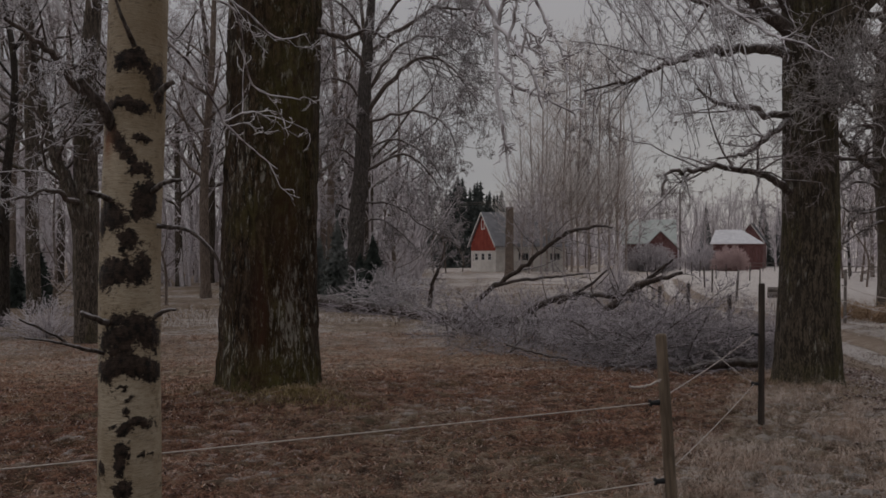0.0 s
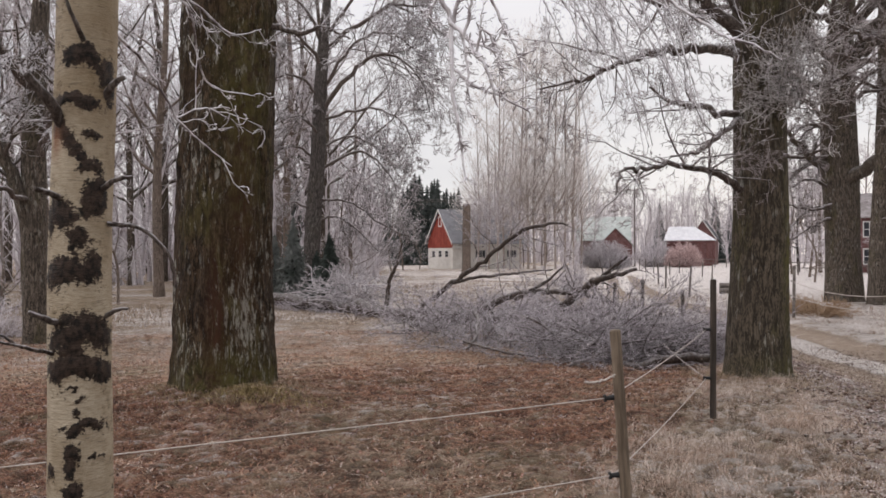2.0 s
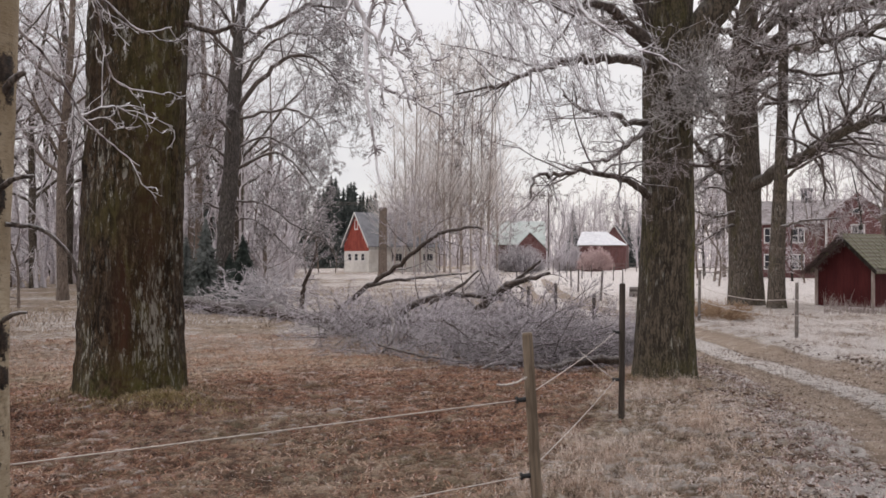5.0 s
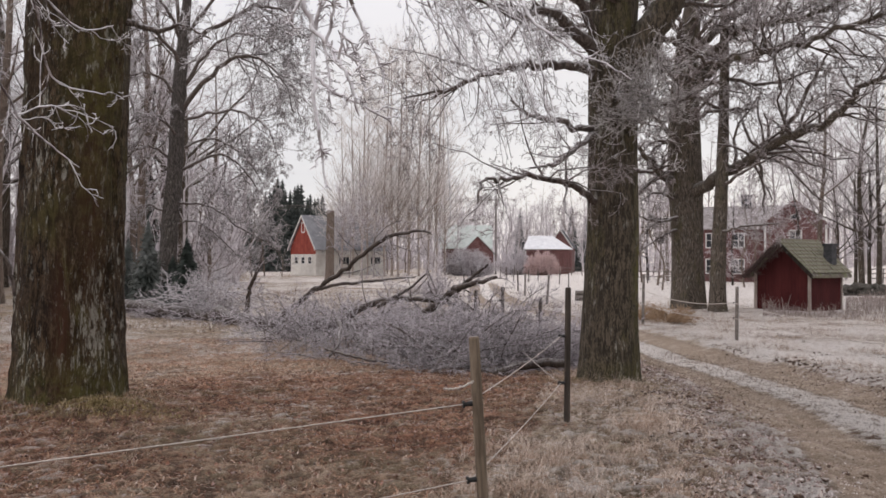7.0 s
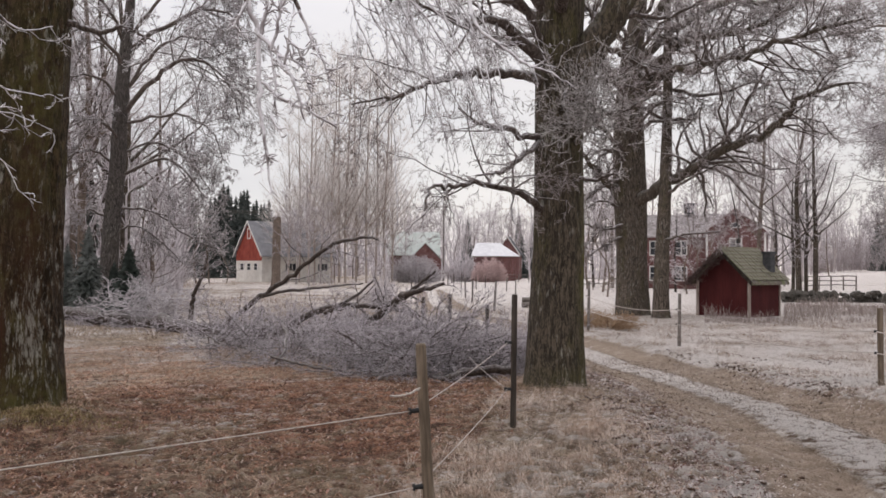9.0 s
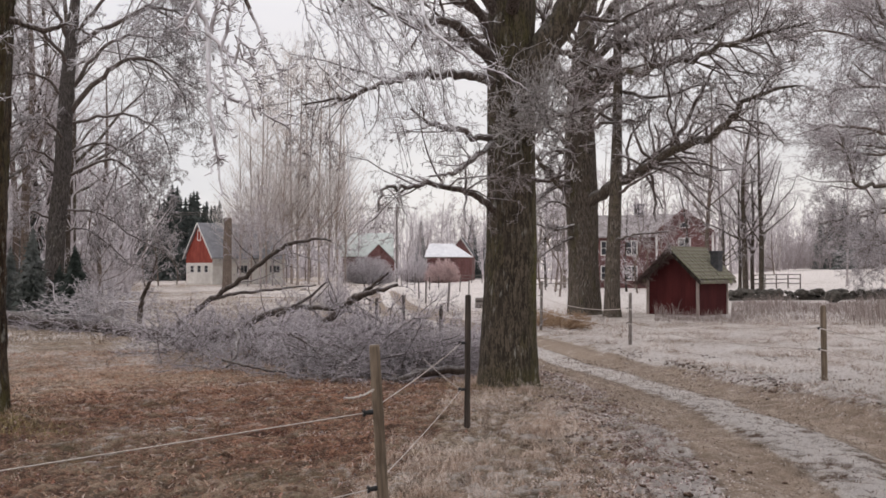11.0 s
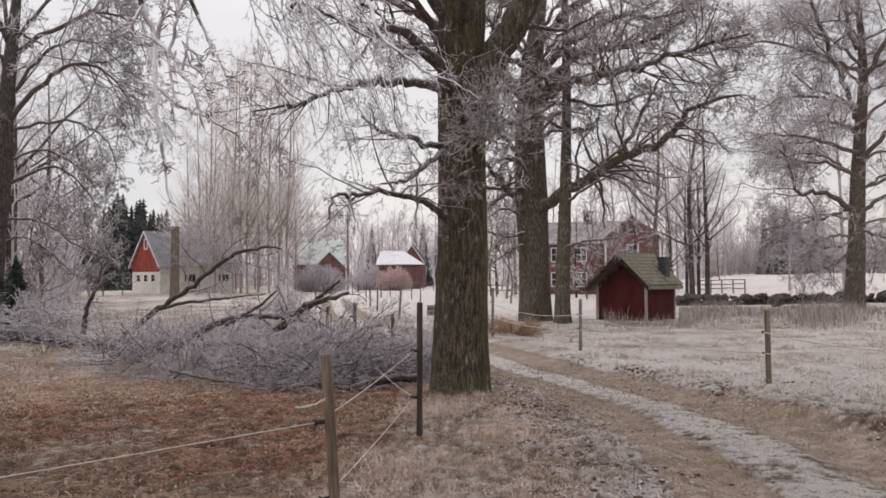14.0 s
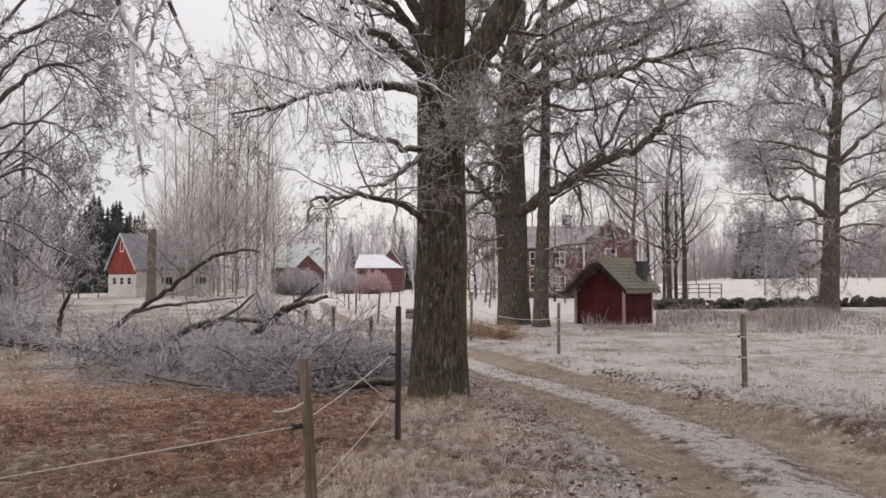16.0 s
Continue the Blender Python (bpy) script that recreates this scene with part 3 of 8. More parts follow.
def trunk_mesh(name, pts, radii, material, sides=48, rings=120, relief=0.03, furrow=9.0, flare=0.3, seed=0, patches=()):
    """A trunk through the points with furrowed bark and root flare. Coordinates from its base."""
    p = refined(np.array(pts, float), 12)
    s = np.concatenate([[0], np.cumsum(np.linalg.norm(np.diff(p, axis=0), axis=1))])
    h = np.linspace(0, s[-1], rings)
    c = np.stack([np.interp(h, s, p[:, k]) for k in range(3)], 1)
    r = np.interp(h / s[-1], np.linspace(0, 1, len(radii)), radii)
    a = np.linspace(0, 2 * np.pi, sides, endpoint=False)
    H, A = np.meshgrid(h, a, indexing="ij")
    girth = r[:, None] * (1 + flare * np.exp(-H / (1.1 * radii[0])) * (0.8 + 0.5 * np.cos(5 * A + seed) + 0.3 * np.cos(3 * A - seed)))
    girth = girth * (1 + 0.035 * np.cos(2 * A + H * 0.4 + seed) + 0.03 * np.cos(3 * A - H * 0.9))
    around = np.minimum(A, 2 * np.pi - A) * r.mean() * 1.0
    n1 = 1 - 2 * np.abs(lumps(around * furrow + 0.5 * lumps(around, H, 3.0, seed + 4), H * furrow * 0.16 + seed, 1.0, seed, 2))
    n2 = lumps(around * furrow * 2.6, H * furrow * 0.5, 1.0, seed + 9, 2)
    girth = girth + relief * (0.75 * n1 + 0.4 * n2)
    X = np.stack([c[:, 0:1] + girth * np.cos(A), c[:, 1:2] + girth * np.sin(A), c[:, 2:3] + 0 * A], -1)
    i, j = np.meshgrid(np.arange(rings - 1), np.arange(sides), indexing="ij")
    q = np.stack([i * sides + j, i * sides + (j + 1) % sides, (i + 1) * sides + (j + 1) % sides, (i + 1) * sides + j], -1).reshape(-1, 4)
    top = np.arange((rings - 1) * sides, rings * sides)[None]
    me = raw_mesh(name, X.reshape(-1, 3), [q, top], material)
    if patches:
        # where lichen (0) and moss (1) have settled: height, spread, bearing, width, strength
        grown = np.zeros((H.size, 4), np.float32)
        for kind, z, dz, a0, da, power in patches:
            off = np.angle(np.exp(1j * (A - a0)))
            grown[:, kind] = np.maximum(grown[:, kind], (power * np.exp(-((H - z) / dz) ** 2 - (off / da) ** 2)).ravel())
        me.color_attributes.new("growth", "FLOAT_COLOR", "POINT").data.foreach_set("color", grown.ravel())
    return me, H, A


# ---- ground ----
def spaced(lo, hi, step, end, growth=1.17):
    mid = np.arange(lo, hi + step / 2, step)
    out, d = [], step
    while (out[-1] if out else 0) < end:
        d *= growth
        out.append((out[-1] if out else 0) + d)
    out = np.array(out)
    return np.concatenate([lo - out[::-1], mid, hi + out])


def fence_x(y):
    """The paddock fence's line."""
    return 1.2 + (np.asarray(y, float) - 4.75) * 0.5


def zones(x, y):
    """How rimed, how worn by wheels and how leafy the ground is."""
    r, d = np.hypot(x, y), off_track(x, y)
    inside = 1 - smooth(-0.7, 0.5, x - fence_x(y))
    frost = 0.20 + 0.26 * smooth(10, 18, r) + 0.15 * smooth(20, 60, r) + 0.16 * lumps(x, y, 0.11, 77, 3) * smooth(15, 25, r)
    frost = frost + (1 - inside) * 0.13 * (1 - smooth(14, 25, r)) + 0.34 * smooth(1.3, 2.6, d)
    frost = frost + 0.30 * lumps(x, y, 0.45, 12, 4) + 0.5 * np.exp(-((d - 0.03) / 0.34) ** 2) - 0.18 * smooth(25, 40, r) * (1 - smooth(-8, 2, np.degrees(np.arctan2(x, y)))) + 0.12 * np.exp(-((np.abs(d) - 1.45) / 0.3) ** 2)
    wheel = (np.exp(-((d + 0.74) / 0.44) ** 4) + np.exp(-((d - 0.86) / 0.49) ** 4)) * (1 - smooth(60, 100, r)) * (0.95 + 0.35 * lumps(x, y, 0.9, 31, 3))
    wheel = wheel + 0.5 * np.exp(-((d + 1.6) / 0.45) ** 2) * smooth(-0.05, 0.4, lumps(x, y, 1.6, 8, 3)) + 0.35 * np.exp(-((d - 1.3) / 0.25) ** 2) * smooth(0.0, 0.4, lumps(x, y, 0.8, 18, 3)) * (1 - smooth(14, 20, r))
    edge = 13.5 + 1.6 * lumps(x, y, 0.3, 44, 3)
    leaf = inside * (1 - smooth(edge - 3.5, edge + 2.5, r)) * (0.55 + 0.6 * lumps(x, y, 0.4, 21, 4)) + 0.45 * np.exp(-((x - 1.4) ** 2 / 9 + (y - 11.2) ** 2 / 2.2))
    return frost, wheel, leaf


def hummocks(x, y):
    """The matted surface: creased lumps of three sizes, in 0..1."""
    big = 1 - np.abs(lumps(x, y, 3.6, 41, 2)) * 1.6
    small = 1 - np.abs(lumps(x, y, 9.0, 47, 2)) * 1.5
    return np.clip(0.5 + 0.45 * (big - 0.62) + 0.5 * (small - 0.62) + 0.4 * lumps(x, y, 16.0, 53, 1), 0, 1)


def relief(x, y):
    """How far the matted tufts rise above the lie of the land: least in the wheel ruts, most in the meadow."""
    d = off_track(x, y)
    near = (1 - smooth(12.5, 15, y)) * (1 - smooth(12, 15, x)) * smooth(-6.5, -5, x)
    bare = np.exp(-((d - 0.1) / 1.12) ** 6)
    high = 0.055 * (1 - 0.9 * bare) + 0.05 * smooth(1.25, 1.8, d) + 0.03 * np.exp(-(d / 0.28) ** 2) + 0.03 * np.exp(-((d + 1.5) / 0.4) ** 2)
    return (hummocks(x, y) - 0.5) * high * near + 0.085 * lumps(x, y, 2.0, 66, 3) * smooth(1.3, 2.2, d) * near


xs, ys = spaced(-4.8, 12.5, 0.06, 1500), spaced(2.9, 13.2, 0.054, 1500)
xs, ys = np.unique(np.append(xs, np.arange(13.2, 21, 0.41))), np.unique(np.concatenate([ys, np.arange(14.1, 76, 0.73), np.arange(-6.03, 2.8, 0.19)]))
gx, gy = np.meshgrid(xs, ys, indexing="xy")
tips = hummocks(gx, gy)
near = (1 - smooth(12.5, 15, gy)) * (1 - smooth(12, 15, gx)) * smooth(-6.5, -5, gx)
ground_verts = np.stack([gx, gy, ground_z(gx, gy) + relief(gx, gy)], -1)
gi, gj = np.meshgrid(np.arange(len(ys) - 1), np.arange(len(xs) - 1), indexing="ij")
gw = len(xs)
ground_faces = np.stack([gi * gw + gj, gi * gw + gj + 1, (gi + 1) * gw + gj + 1, (gi + 1) * gw + gj], -1).reshape(-1, 4)
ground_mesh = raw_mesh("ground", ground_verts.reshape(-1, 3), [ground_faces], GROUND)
layer = ground_mesh.color_attributes.new("zone", "FLOAT_COLOR", "POINT")
zone = np.ones((gx.size, 4), np.float32)
for k, values in enumerate(zones(gx, gy)):
    zone[:, k] = np.clip(values, 0, 1).ravel()
layer.data.foreach_set("color", zone.ravel())
# tuft height, for the hollow shade and rime in the ground colour
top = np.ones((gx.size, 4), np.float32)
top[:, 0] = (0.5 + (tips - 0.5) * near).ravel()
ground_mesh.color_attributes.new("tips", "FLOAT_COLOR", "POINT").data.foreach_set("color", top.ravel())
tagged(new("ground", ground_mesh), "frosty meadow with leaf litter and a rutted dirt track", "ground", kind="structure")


def blades(name, rng, x, y, height, width, material, label, lean=0.5):
    """Grass: each blade a bent strip of its own."""
    n = len(x)
    a, h = rng.random(n) * 2 * np.pi, height * (0.5 + rng.random(n))
    w = width * (0.7 + 0.6 * rng.random(n))
    z = ground_z(x, y) + relief(x, y) - 0.01
    out = lean * h * (0.3 + rng.random(n))
    side = np.stack([np.cos(a + 1.57), np.sin(a + 1.57), 0 * a], 1) * w[:, None]
    fwd = np.stack([np.cos(a), np.sin(a), 0 * a], 1)
    p0 = np.stack([x, y, z], 1)
    p1 = p0 + fwd * (out * 0.3)[:, None] + np.array([0, 0, 1]) * (h * 0.6)[:, None]
    p2 = p0 + fwd * out[:, None] + np.array([0, 0, 1]) * h[:, None]
    v = np.stack([p0 - side, p0 + side, p1 - side * 0.8, p1 + side * 0.8, p2], 1).reshape(-1, 3)
    b = np.arange(n)[:, None] * 5
    me = raw_mesh(name, v, [b + np.array([[0, 1, 3, 2]]), b + np.array([[2, 3, 4]])], material)
    return tagged(new(name, me), label, "grass", kind="stuff")


def scattered(rng, n, x0, x1, y0, y1, keep):
    x, y = rng.uniform(x0, x1, n), rng.uniform(y0, y1, n)
    k = rng.random(n) < keep(x, y)
    return x[k], y[k]


def tussocks(name, rng, x, y, each, size, height, width, material, label, lean=1.3):
    """Clumps of drooping blades round many middles."""
    k = np.repeat(np.arange(len(x)), each)
    s_ = (size * (0.5 + rng.random(len(x))))[k]
    a, b = rng.normal(size=len(k)), rng.normal(size=len(k))
    tall = height * (0.35 + 1.1 * np.exp(-(a * a + b * b) / 2)) * (0.6 + 0.8 * rng.random(len(x)))[k]
    return blades(name, rng, x[k] + a * s_, y[k] + b * s_, tall, width, material, label, lean)


rng = np.random.default_rng(5)
# the rough verge between the fence and the track
x, y = scattered(rng, 26000, -0.5, 8.5, 2.8, 18, lambda x, y: smooth(-0.7, 0.3, x - fence_x(y)) * smooth(-1.7, -2.2, off_track(x, y)) * (0.1 + 0.9 * smooth(-0.1, 0.35, lumps(x, y, 1.1, 2))))
tussocks("verge_grass", rng, x, y, 30, 0.05, 0.075, 0.0014, GRASS, "rimed tussocks of dry grass on the verge", 2.0)


def straws(name, rng, n, near, far, pans, keep, length, width, lift, material, label):
    """Matted straws: single thin slips lying criss-cross."""
    pan, r = np.radians(rng.uniform(*pans, n)), rng.uniform(near, far, n)
    x, y = r * np.sin(pan), r * np.cos(pan)
    k = rng.random(n) < keep(x, y)
    x, y, r = x[k], y[k], r[k]
    n = len(x)
    grow = np.maximum(1.0, r / 8.0)
    a = rng.random(n) * 6.283
    L, w = length * grow ** 0.6 * (0.5 + rng.random(n)), width * grow * (0.6 + 0.8 * rng.random(n))
    up = np.clip(rng.normal(size=n) * 0.5 + 0.5, 0.02, 1.6) * lift
    c = np.stack([x, y, ground_z(x, y) + relief(x, y) - 0.004 + 0.012 * rng.random(n)], 1)
    d = np.stack([np.cos(a), np.sin(a), up], 1)
    s_ = np.stack([-np.sin(a), np.cos(a), 0 * a], 1) * w[:, None]
    verts = np.stack([c - s_, c + s_, c + d * L[:, None]], 1).reshape(-1, 3)
    me = raw_mesh(name, verts, [np.arange(3 * n).reshape(-1, 3)], material)
    return tagged(new(name, me), label, "grass", kind="stuff")


in_paddock = lambda x, y: 1 - smooth(-0.6, 0.4, x - fence_x(y))
straws("paddock_grass", rng, 220000, 3.2, 22, (-32, 30), lambda x, y: in_paddock(x, y) * (0.45 + 0.55 * smooth(-0.3, 0.3, lumps(x, y, 1.5, 6))), 0.06, 0.0028, 0.35, TANGLE, "matted withered frosty grass in the paddock")
straws("verge_straw", rng, 190000, 3.2, 17, (5, 56), lambda x, y: (1 - in_paddock(x, y)) * smooth(-1.1, -1.9, off_track(x, y)) * (0.35 + 0.65 * smooth(-0.3, 0.3, lumps(x, y, 1.3, 16))), 0.048, 0.0020, 0.6, VERGE, "rimed straw on the verge of the track")
straws("middle_strip", rng, 120000, 4, 30, (15, 56), lambda x, y: np.exp(-((off_track(x, y) - 0.02) / 0.3) ** 2) * 0.9, 0.026, 0.0026, 0.9, WHITE_GRASS, "rimed grass between the wheel ruts")
straws("meadow_grass", rng, 200000, 5.5, 40, (20, 56), lambda x, y: smooth(1.05, 1.7, off_track(x, y)) * (0.25 + 0.75 * smooth(-0.3, 0.35, lumps(x, y, 1.4, 9))), 0.04, 0.0028, 0.22, WHITE_GRASS, "white frosted grass beyond the track")
straws("track_grit", rng, 150000, 4.5, 20, (15, 56), lambda x, y: 0.75 * (np.abs(off_track(x, y) - 0.12) < 1.12) * (0.4 + 0.6 * smooth(0.18, 0.36, np.abs(off_track(x, y)))), 0.014, 0.0055, 0.7, GRIT, "frosty grit and crumbs of earth on the track")
straws("verge_crumbs", rng, 170000, 4.0, 16, (12, 56), lambda x, y: np.exp(-((off_track(x, y) + 1.55) / 0.43) ** 2) + np.exp(-((off_track(x, y) - 1.5) / 0.3) ** 2), 0.014, 0.0046, 0.8, VERGE_GRIT, "crumbled frosty earth beside the track")
# behind the fallen tree
straws("far_grass", rng, 100000, 13, 48, (-34, 32), lambda x, y: smooth(1.2, 2.0, np.abs(off_track(x, y))) * smooth(13, 16.5, np.hypot(x, y)) * (0.3 + 0.7 * smooth(-0.3, 0.4, lumps(x, y, 0.5, 14))), 0.05, 0.0022, 0.3, WHITE_GRASS, "pale frosted meadow grass among the trees")
# tall dead stems by the hut and the stone wall
pan = np.radians(np.concatenate([rng.uniform(37.0, 56, 15000), rng.uniform(32.3, 37.8, 1300)]))
far = np.concatenate([33 + 21 * rng.random(15000) ** 0.8, rng.normal(34.6, 0.7, 1300)])
x, y = far * np.sin(pan), far * np.cos(pan)
blades("reeds", rng, x, y, 0.62 * np.clip(0.5 + 1.0 * lumps(x, y, 0.35, 3, 2), 0.15, 1.3), 0.008, REED, "tall dry rimed stems by the red hut", 0.6)
# tufts in the paddock and the meadow
x, y = scattered(rng, 11000, -7.5, 7, 3.3, 13.5, lambda x, y: in_paddock(x, y) * (0.08 + 0.92 * smooth(-0.05, 0.3, lumps(x, y, 1.9, 91, 3))) * (np.abs(np.degrees(np.arctan2(x, y)) + 2) < 30))
tussocks("paddock_tufts", rng, x, y, 20, 0.045, 0.026, 0.0013, TUFT, "low withered tufts tipped with rime in the paddock", 1.7)
x, y = scattered(rng, 6000, -9, 7, 10, 26, lambda x, y: in_paddock(x, y) * smooth(-0.1, 0.3, lumps(x, y, 0.9, 61, 3)) * smooth(11, 14, np.hypot(x, y)))
tussocks("paddock_tussocks", rng, x, y, 12, 0.09, 0.028, 0.0030, TUFT, "pale tussocks of frosty grass at the paddock's end", 2.2)
x, y = scattered(rng, 15000, 5, 24, 4.5, 28, lambda x, y: smooth(1.4, 1.9, off_track(x, y)) * smooth(-0.1, 0.35, lumps(x, y, 1.2, 62, 3)))
tussocks("meadow_tussocks", rng, x, y, 19, 0.085, 0.075, 0.0034, WHITE_GRASS, "white tussocks of frosty meadow grass", 1.9)
x, y = scattered(rng, 12000, -10, 16, 15, 60, lambda x, y: smooth(22, 27, np.hypot(x, y)) * smooth(1.3, 1.8, np.abs(off_track(x, y))) * (0.05 + 0.6 * smooth(0.0, 0.4, lumps(x, y, 0.35, 64, 3))))
tussocks("far_tussocks", rng, x, y, 10, 0.16, 0.12, 0.010, WHITE_GRASS, "frosted tussocks beyond the fallen tree", 1.5)

# tussocks round the oaks' feet
a = rng.random(5000) * 6.283
r_ = 0.42 + 0.55 * rng.random(5000) ** 1.6
cx, cy = np.where(rng.random(5000) < 0.55, -1.93, 4.49), None
cy = np.where(cx < 0, 9.42, 10.58)
r_ = r_ + np.where(cx < 0, 0.1, 0.0)
blades("tussocks", rng, cx + r_ * np.cos(a), cy + r_ * np.sin(a), 0.05, 0.0028, MOSS_GRASS, "rimed tussocks of grass round the oaks", 1.4)
a, r_ = rng.random(3200) * 6.283, np.abs(rng.normal(size=3200)) * 0.6
blades("moss", rng, -1.45 + 0.75 * r_ * np.cos(a), 8.72 + 0.42 * r_ * np.sin(a), 0.035, 0.0035, MOSS, "yellow-green moss and straw at the old oak's foot", 0.8)

# fallen leaves in the paddock, and the trodden litter beside the track
def leaves(name, x, y, least, most, material, label):
    """Curled leaves, each two facets folded along its rib."""
    n = len(x)
    a, size = rng.random(n) * 6.283, least + (most - least) * rng.random(n)
    u = np.stack([np.cos(a), np.sin(a), rng.normal(size=n) * 0.55], 1) * size[:, None]
    v = np.stack([-np.sin(a), np.cos(a), rng.normal(size=n) * 0.6], 1) * (size * (0.35 + 0.4 * rng.random(n)))[:, None]
    c = np.stack([x, y, ground_z(x, y) + relief(x, y) + 0.004 + 0.016 * rng.random(n)], 1)
    fold = np.array([0, 0, 1.0]) * (size * (0.2 + 0.7 * rng.random(n)))[:, None]
    verts = np.stack([c - u, c - v * 0.9 + fold, c + u * 0.9, c + v + fold], 1).reshape(-1, 3)
    b = np.arange(n)[:, None] * 4
    me = raw_mesh(name, verts, [b + np.array([[0, 1, 2]]), b + np.array([[0, 2, 3]])], material, False)
    return tagged(new(name, me), label, "leaves", kind="stuff")


x, y = scattered(rng, 70000, -7.5, 8.5, 2.9, 15.5, lambda x, y: np.clip(zones(x, y)[2], 0.03, 1) * 0.95 * (off_track(x, y) < -2.2) * (np.abs(np.degrees(np.arctan2(x, y)) + 2) < 32))
leaves("fallen_leaves", x, y, 0.008, 0.019, LEAF, "brown curled fallen oak leaves touched with rime")
x, y = scattered(rng, 190000, 0.5, 9.5, 2.9, 17, lambda x, y: np.exp(-((off_track(x, y) + 1.6) / 0.46) ** 4) * (0.25 + 0.75 * smooth(-0.35, 0.2, lumps(x, y, 1.3, 71, 3))))
leaves("trodden_litter", x, y, 0.004, 0.013, LITTER, "trodden purple-brown leaf litter white with rime beside the track")


# clods of frozen earth along the track
bm = bmesh.new()
bmesh.ops.create_icosphere(bm, subdivisions=1, radius=1.0)
ball = np.array([v.co for v in bm.verts])
ball_faces = np.array([[v.index for v in f.verts] for f in bm.faces])
bm.free()
x, y = scattered(rng, 70000, 2, 14, 2.8, 18, lambda x, y: (np.exp(-((off_track(x, y) + 1.65) / 0.48) ** 2) * smooth(-0.25, 0.3, lumps(x, y, 1.6, 8, 3)) + 0.9 * np.exp(-((off_track(x, y) - 1.45) / 0.22) ** 2) * smooth(-0.15, 0.3, lumps(x, y, 1.2, 18, 3)) + 0.3 * smooth(1.3, 1.8, off_track(x, y)) * smooth(0.2, 0.5, lumps(x, y, 1.3, 28, 2)) + 0.05 * np.exp(-(off_track(x, y) / 0.3) ** 2)))
n = len(x)
size = (0.005 + 0.022 * rng.random(n) ** 3) * np.where(np.abs(off_track(x, y)) < 0.5, 0.6, 1.0)
shape = ball[None] * (0.45 + 1.0 * rng.random((n, 12, 1))) * size[:, None, None] * np.array([1.2, 1.2, 0.8])
verts = shape + np.stack([x, y, ground_z(x, y) + relief(x, y) + 0.1 * size], 1)[:, None]
tagged(new("clods", raw_mesh("clods", verts.reshape(-1, 3), [(np.arange(n)[:, None, None] * 12 + ball_faces).reshape(-1, 3)], CLOD)),
       "rimed clods of frozen earth beside the track", "earth", kind="stuff")


# ---- trees ----
def crown(rng, lines, levels, least=0.004, thick=0.5, low=0.15):
    """Grows levels of branches from the given lines; returns one Wood a level."""
    made = []
    groups = list(lines)
    for count, length, angle, pull, wild, points, sides in levels:
        wood, grown = Wood(), []
        for P, R in groups:
            if isinstance(count, float):
                k = max(1, int(count * np.linalg.norm(P[0, 1:] - P[0, :-1], axis=1).sum()))
            else:
                k = count
            Q, S = sprout(rng, P, R, k, length, angle, pull, wild, points, low=low, thick=thick, least=least)
            grown.append((Q, S))
        Q, S = np.concatenate([g[0] for g in grown]), np.concatenate([g[1] for g in grown])
        wood.add(Q, S, sides)
        made.append(wood)
        groups, low = [(Q, S)], 0.15
    return made


def tree(name, at, label, trunk, limbs, levels, rng, bark, limb_bark, twig, category="tree", group="", least=0.004, trunk_args=None, limb_sides=9, bare=0):
    """A tree: trunk (points and radii from its base), limbs (points and radii in the world), and what sprouts from them."""
    ob = thing(name, at, label, category, group)
    pts, radii = trunk
    part("trunk", trunk_mesh("trunk", pts, radii, bark, **(trunk_args or {}))[0], ob)
    lines = []
    for p, r in limbs:
        P, R = line(p, r, 6, 0.6, rng)
        lines.append((P, R))
        w = Wood()
        w.add(P, R, limb_sides)
        part("limb", w.mesh("limb", bark if r[0] > 0.15 else limb_bark, at), ob)
    if levels:
        woods = crown(rng, lines[bare:], levels, least, 0.38, 0.26)
        part("branchwork", woods[0].mesh("branchwork", limb_bark, at), ob, kind="stuff")
        part("crown", twigs_mesh(woods[1:], twig, at), ob, kind="stuff")
    return ob


def twigs_mesh(woods, material, at):
    whole = Wood()
    for w in woods:
        whole.join(w)
    return whole.mesh("crown", material, at)


def away(pan, far, z, *turns):
    return [polar(*t) for t in ((pan, far, z), *turns)]


# the old oak at the paddock's west side
rng = np.random.default_rng(11)
X, Y = polar(-11.4, 9.62, 0)[:2]
base = (X, Y, gz(X, Y) - 0.12)
limbs = [(away(-9.6, 9.5, 4.0, (-7.8, 9.4, 3.94), (-6.4, 9.2, 3.84), (-5.0, 9.1, 3.88), (-3.2, 9.0, 3.74)), (0.048, 0.035, 0.027, 0.016, 0.008)),
         (away(-12.5, 9.6, 5.2, (-16, 9.0, 5.6), (-20, 8.4, 5.6), (-24, 8, 5.8)), (0.14, 0.1, 0.06, 0.02)),
         (away(-10.5, 9.4, 5.4, (-8, 8.6, 6.0), (-5, 8, 6.2), (-1, 7.6, 6.2)), (0.14, 0.1, 0.06, 0.02))]
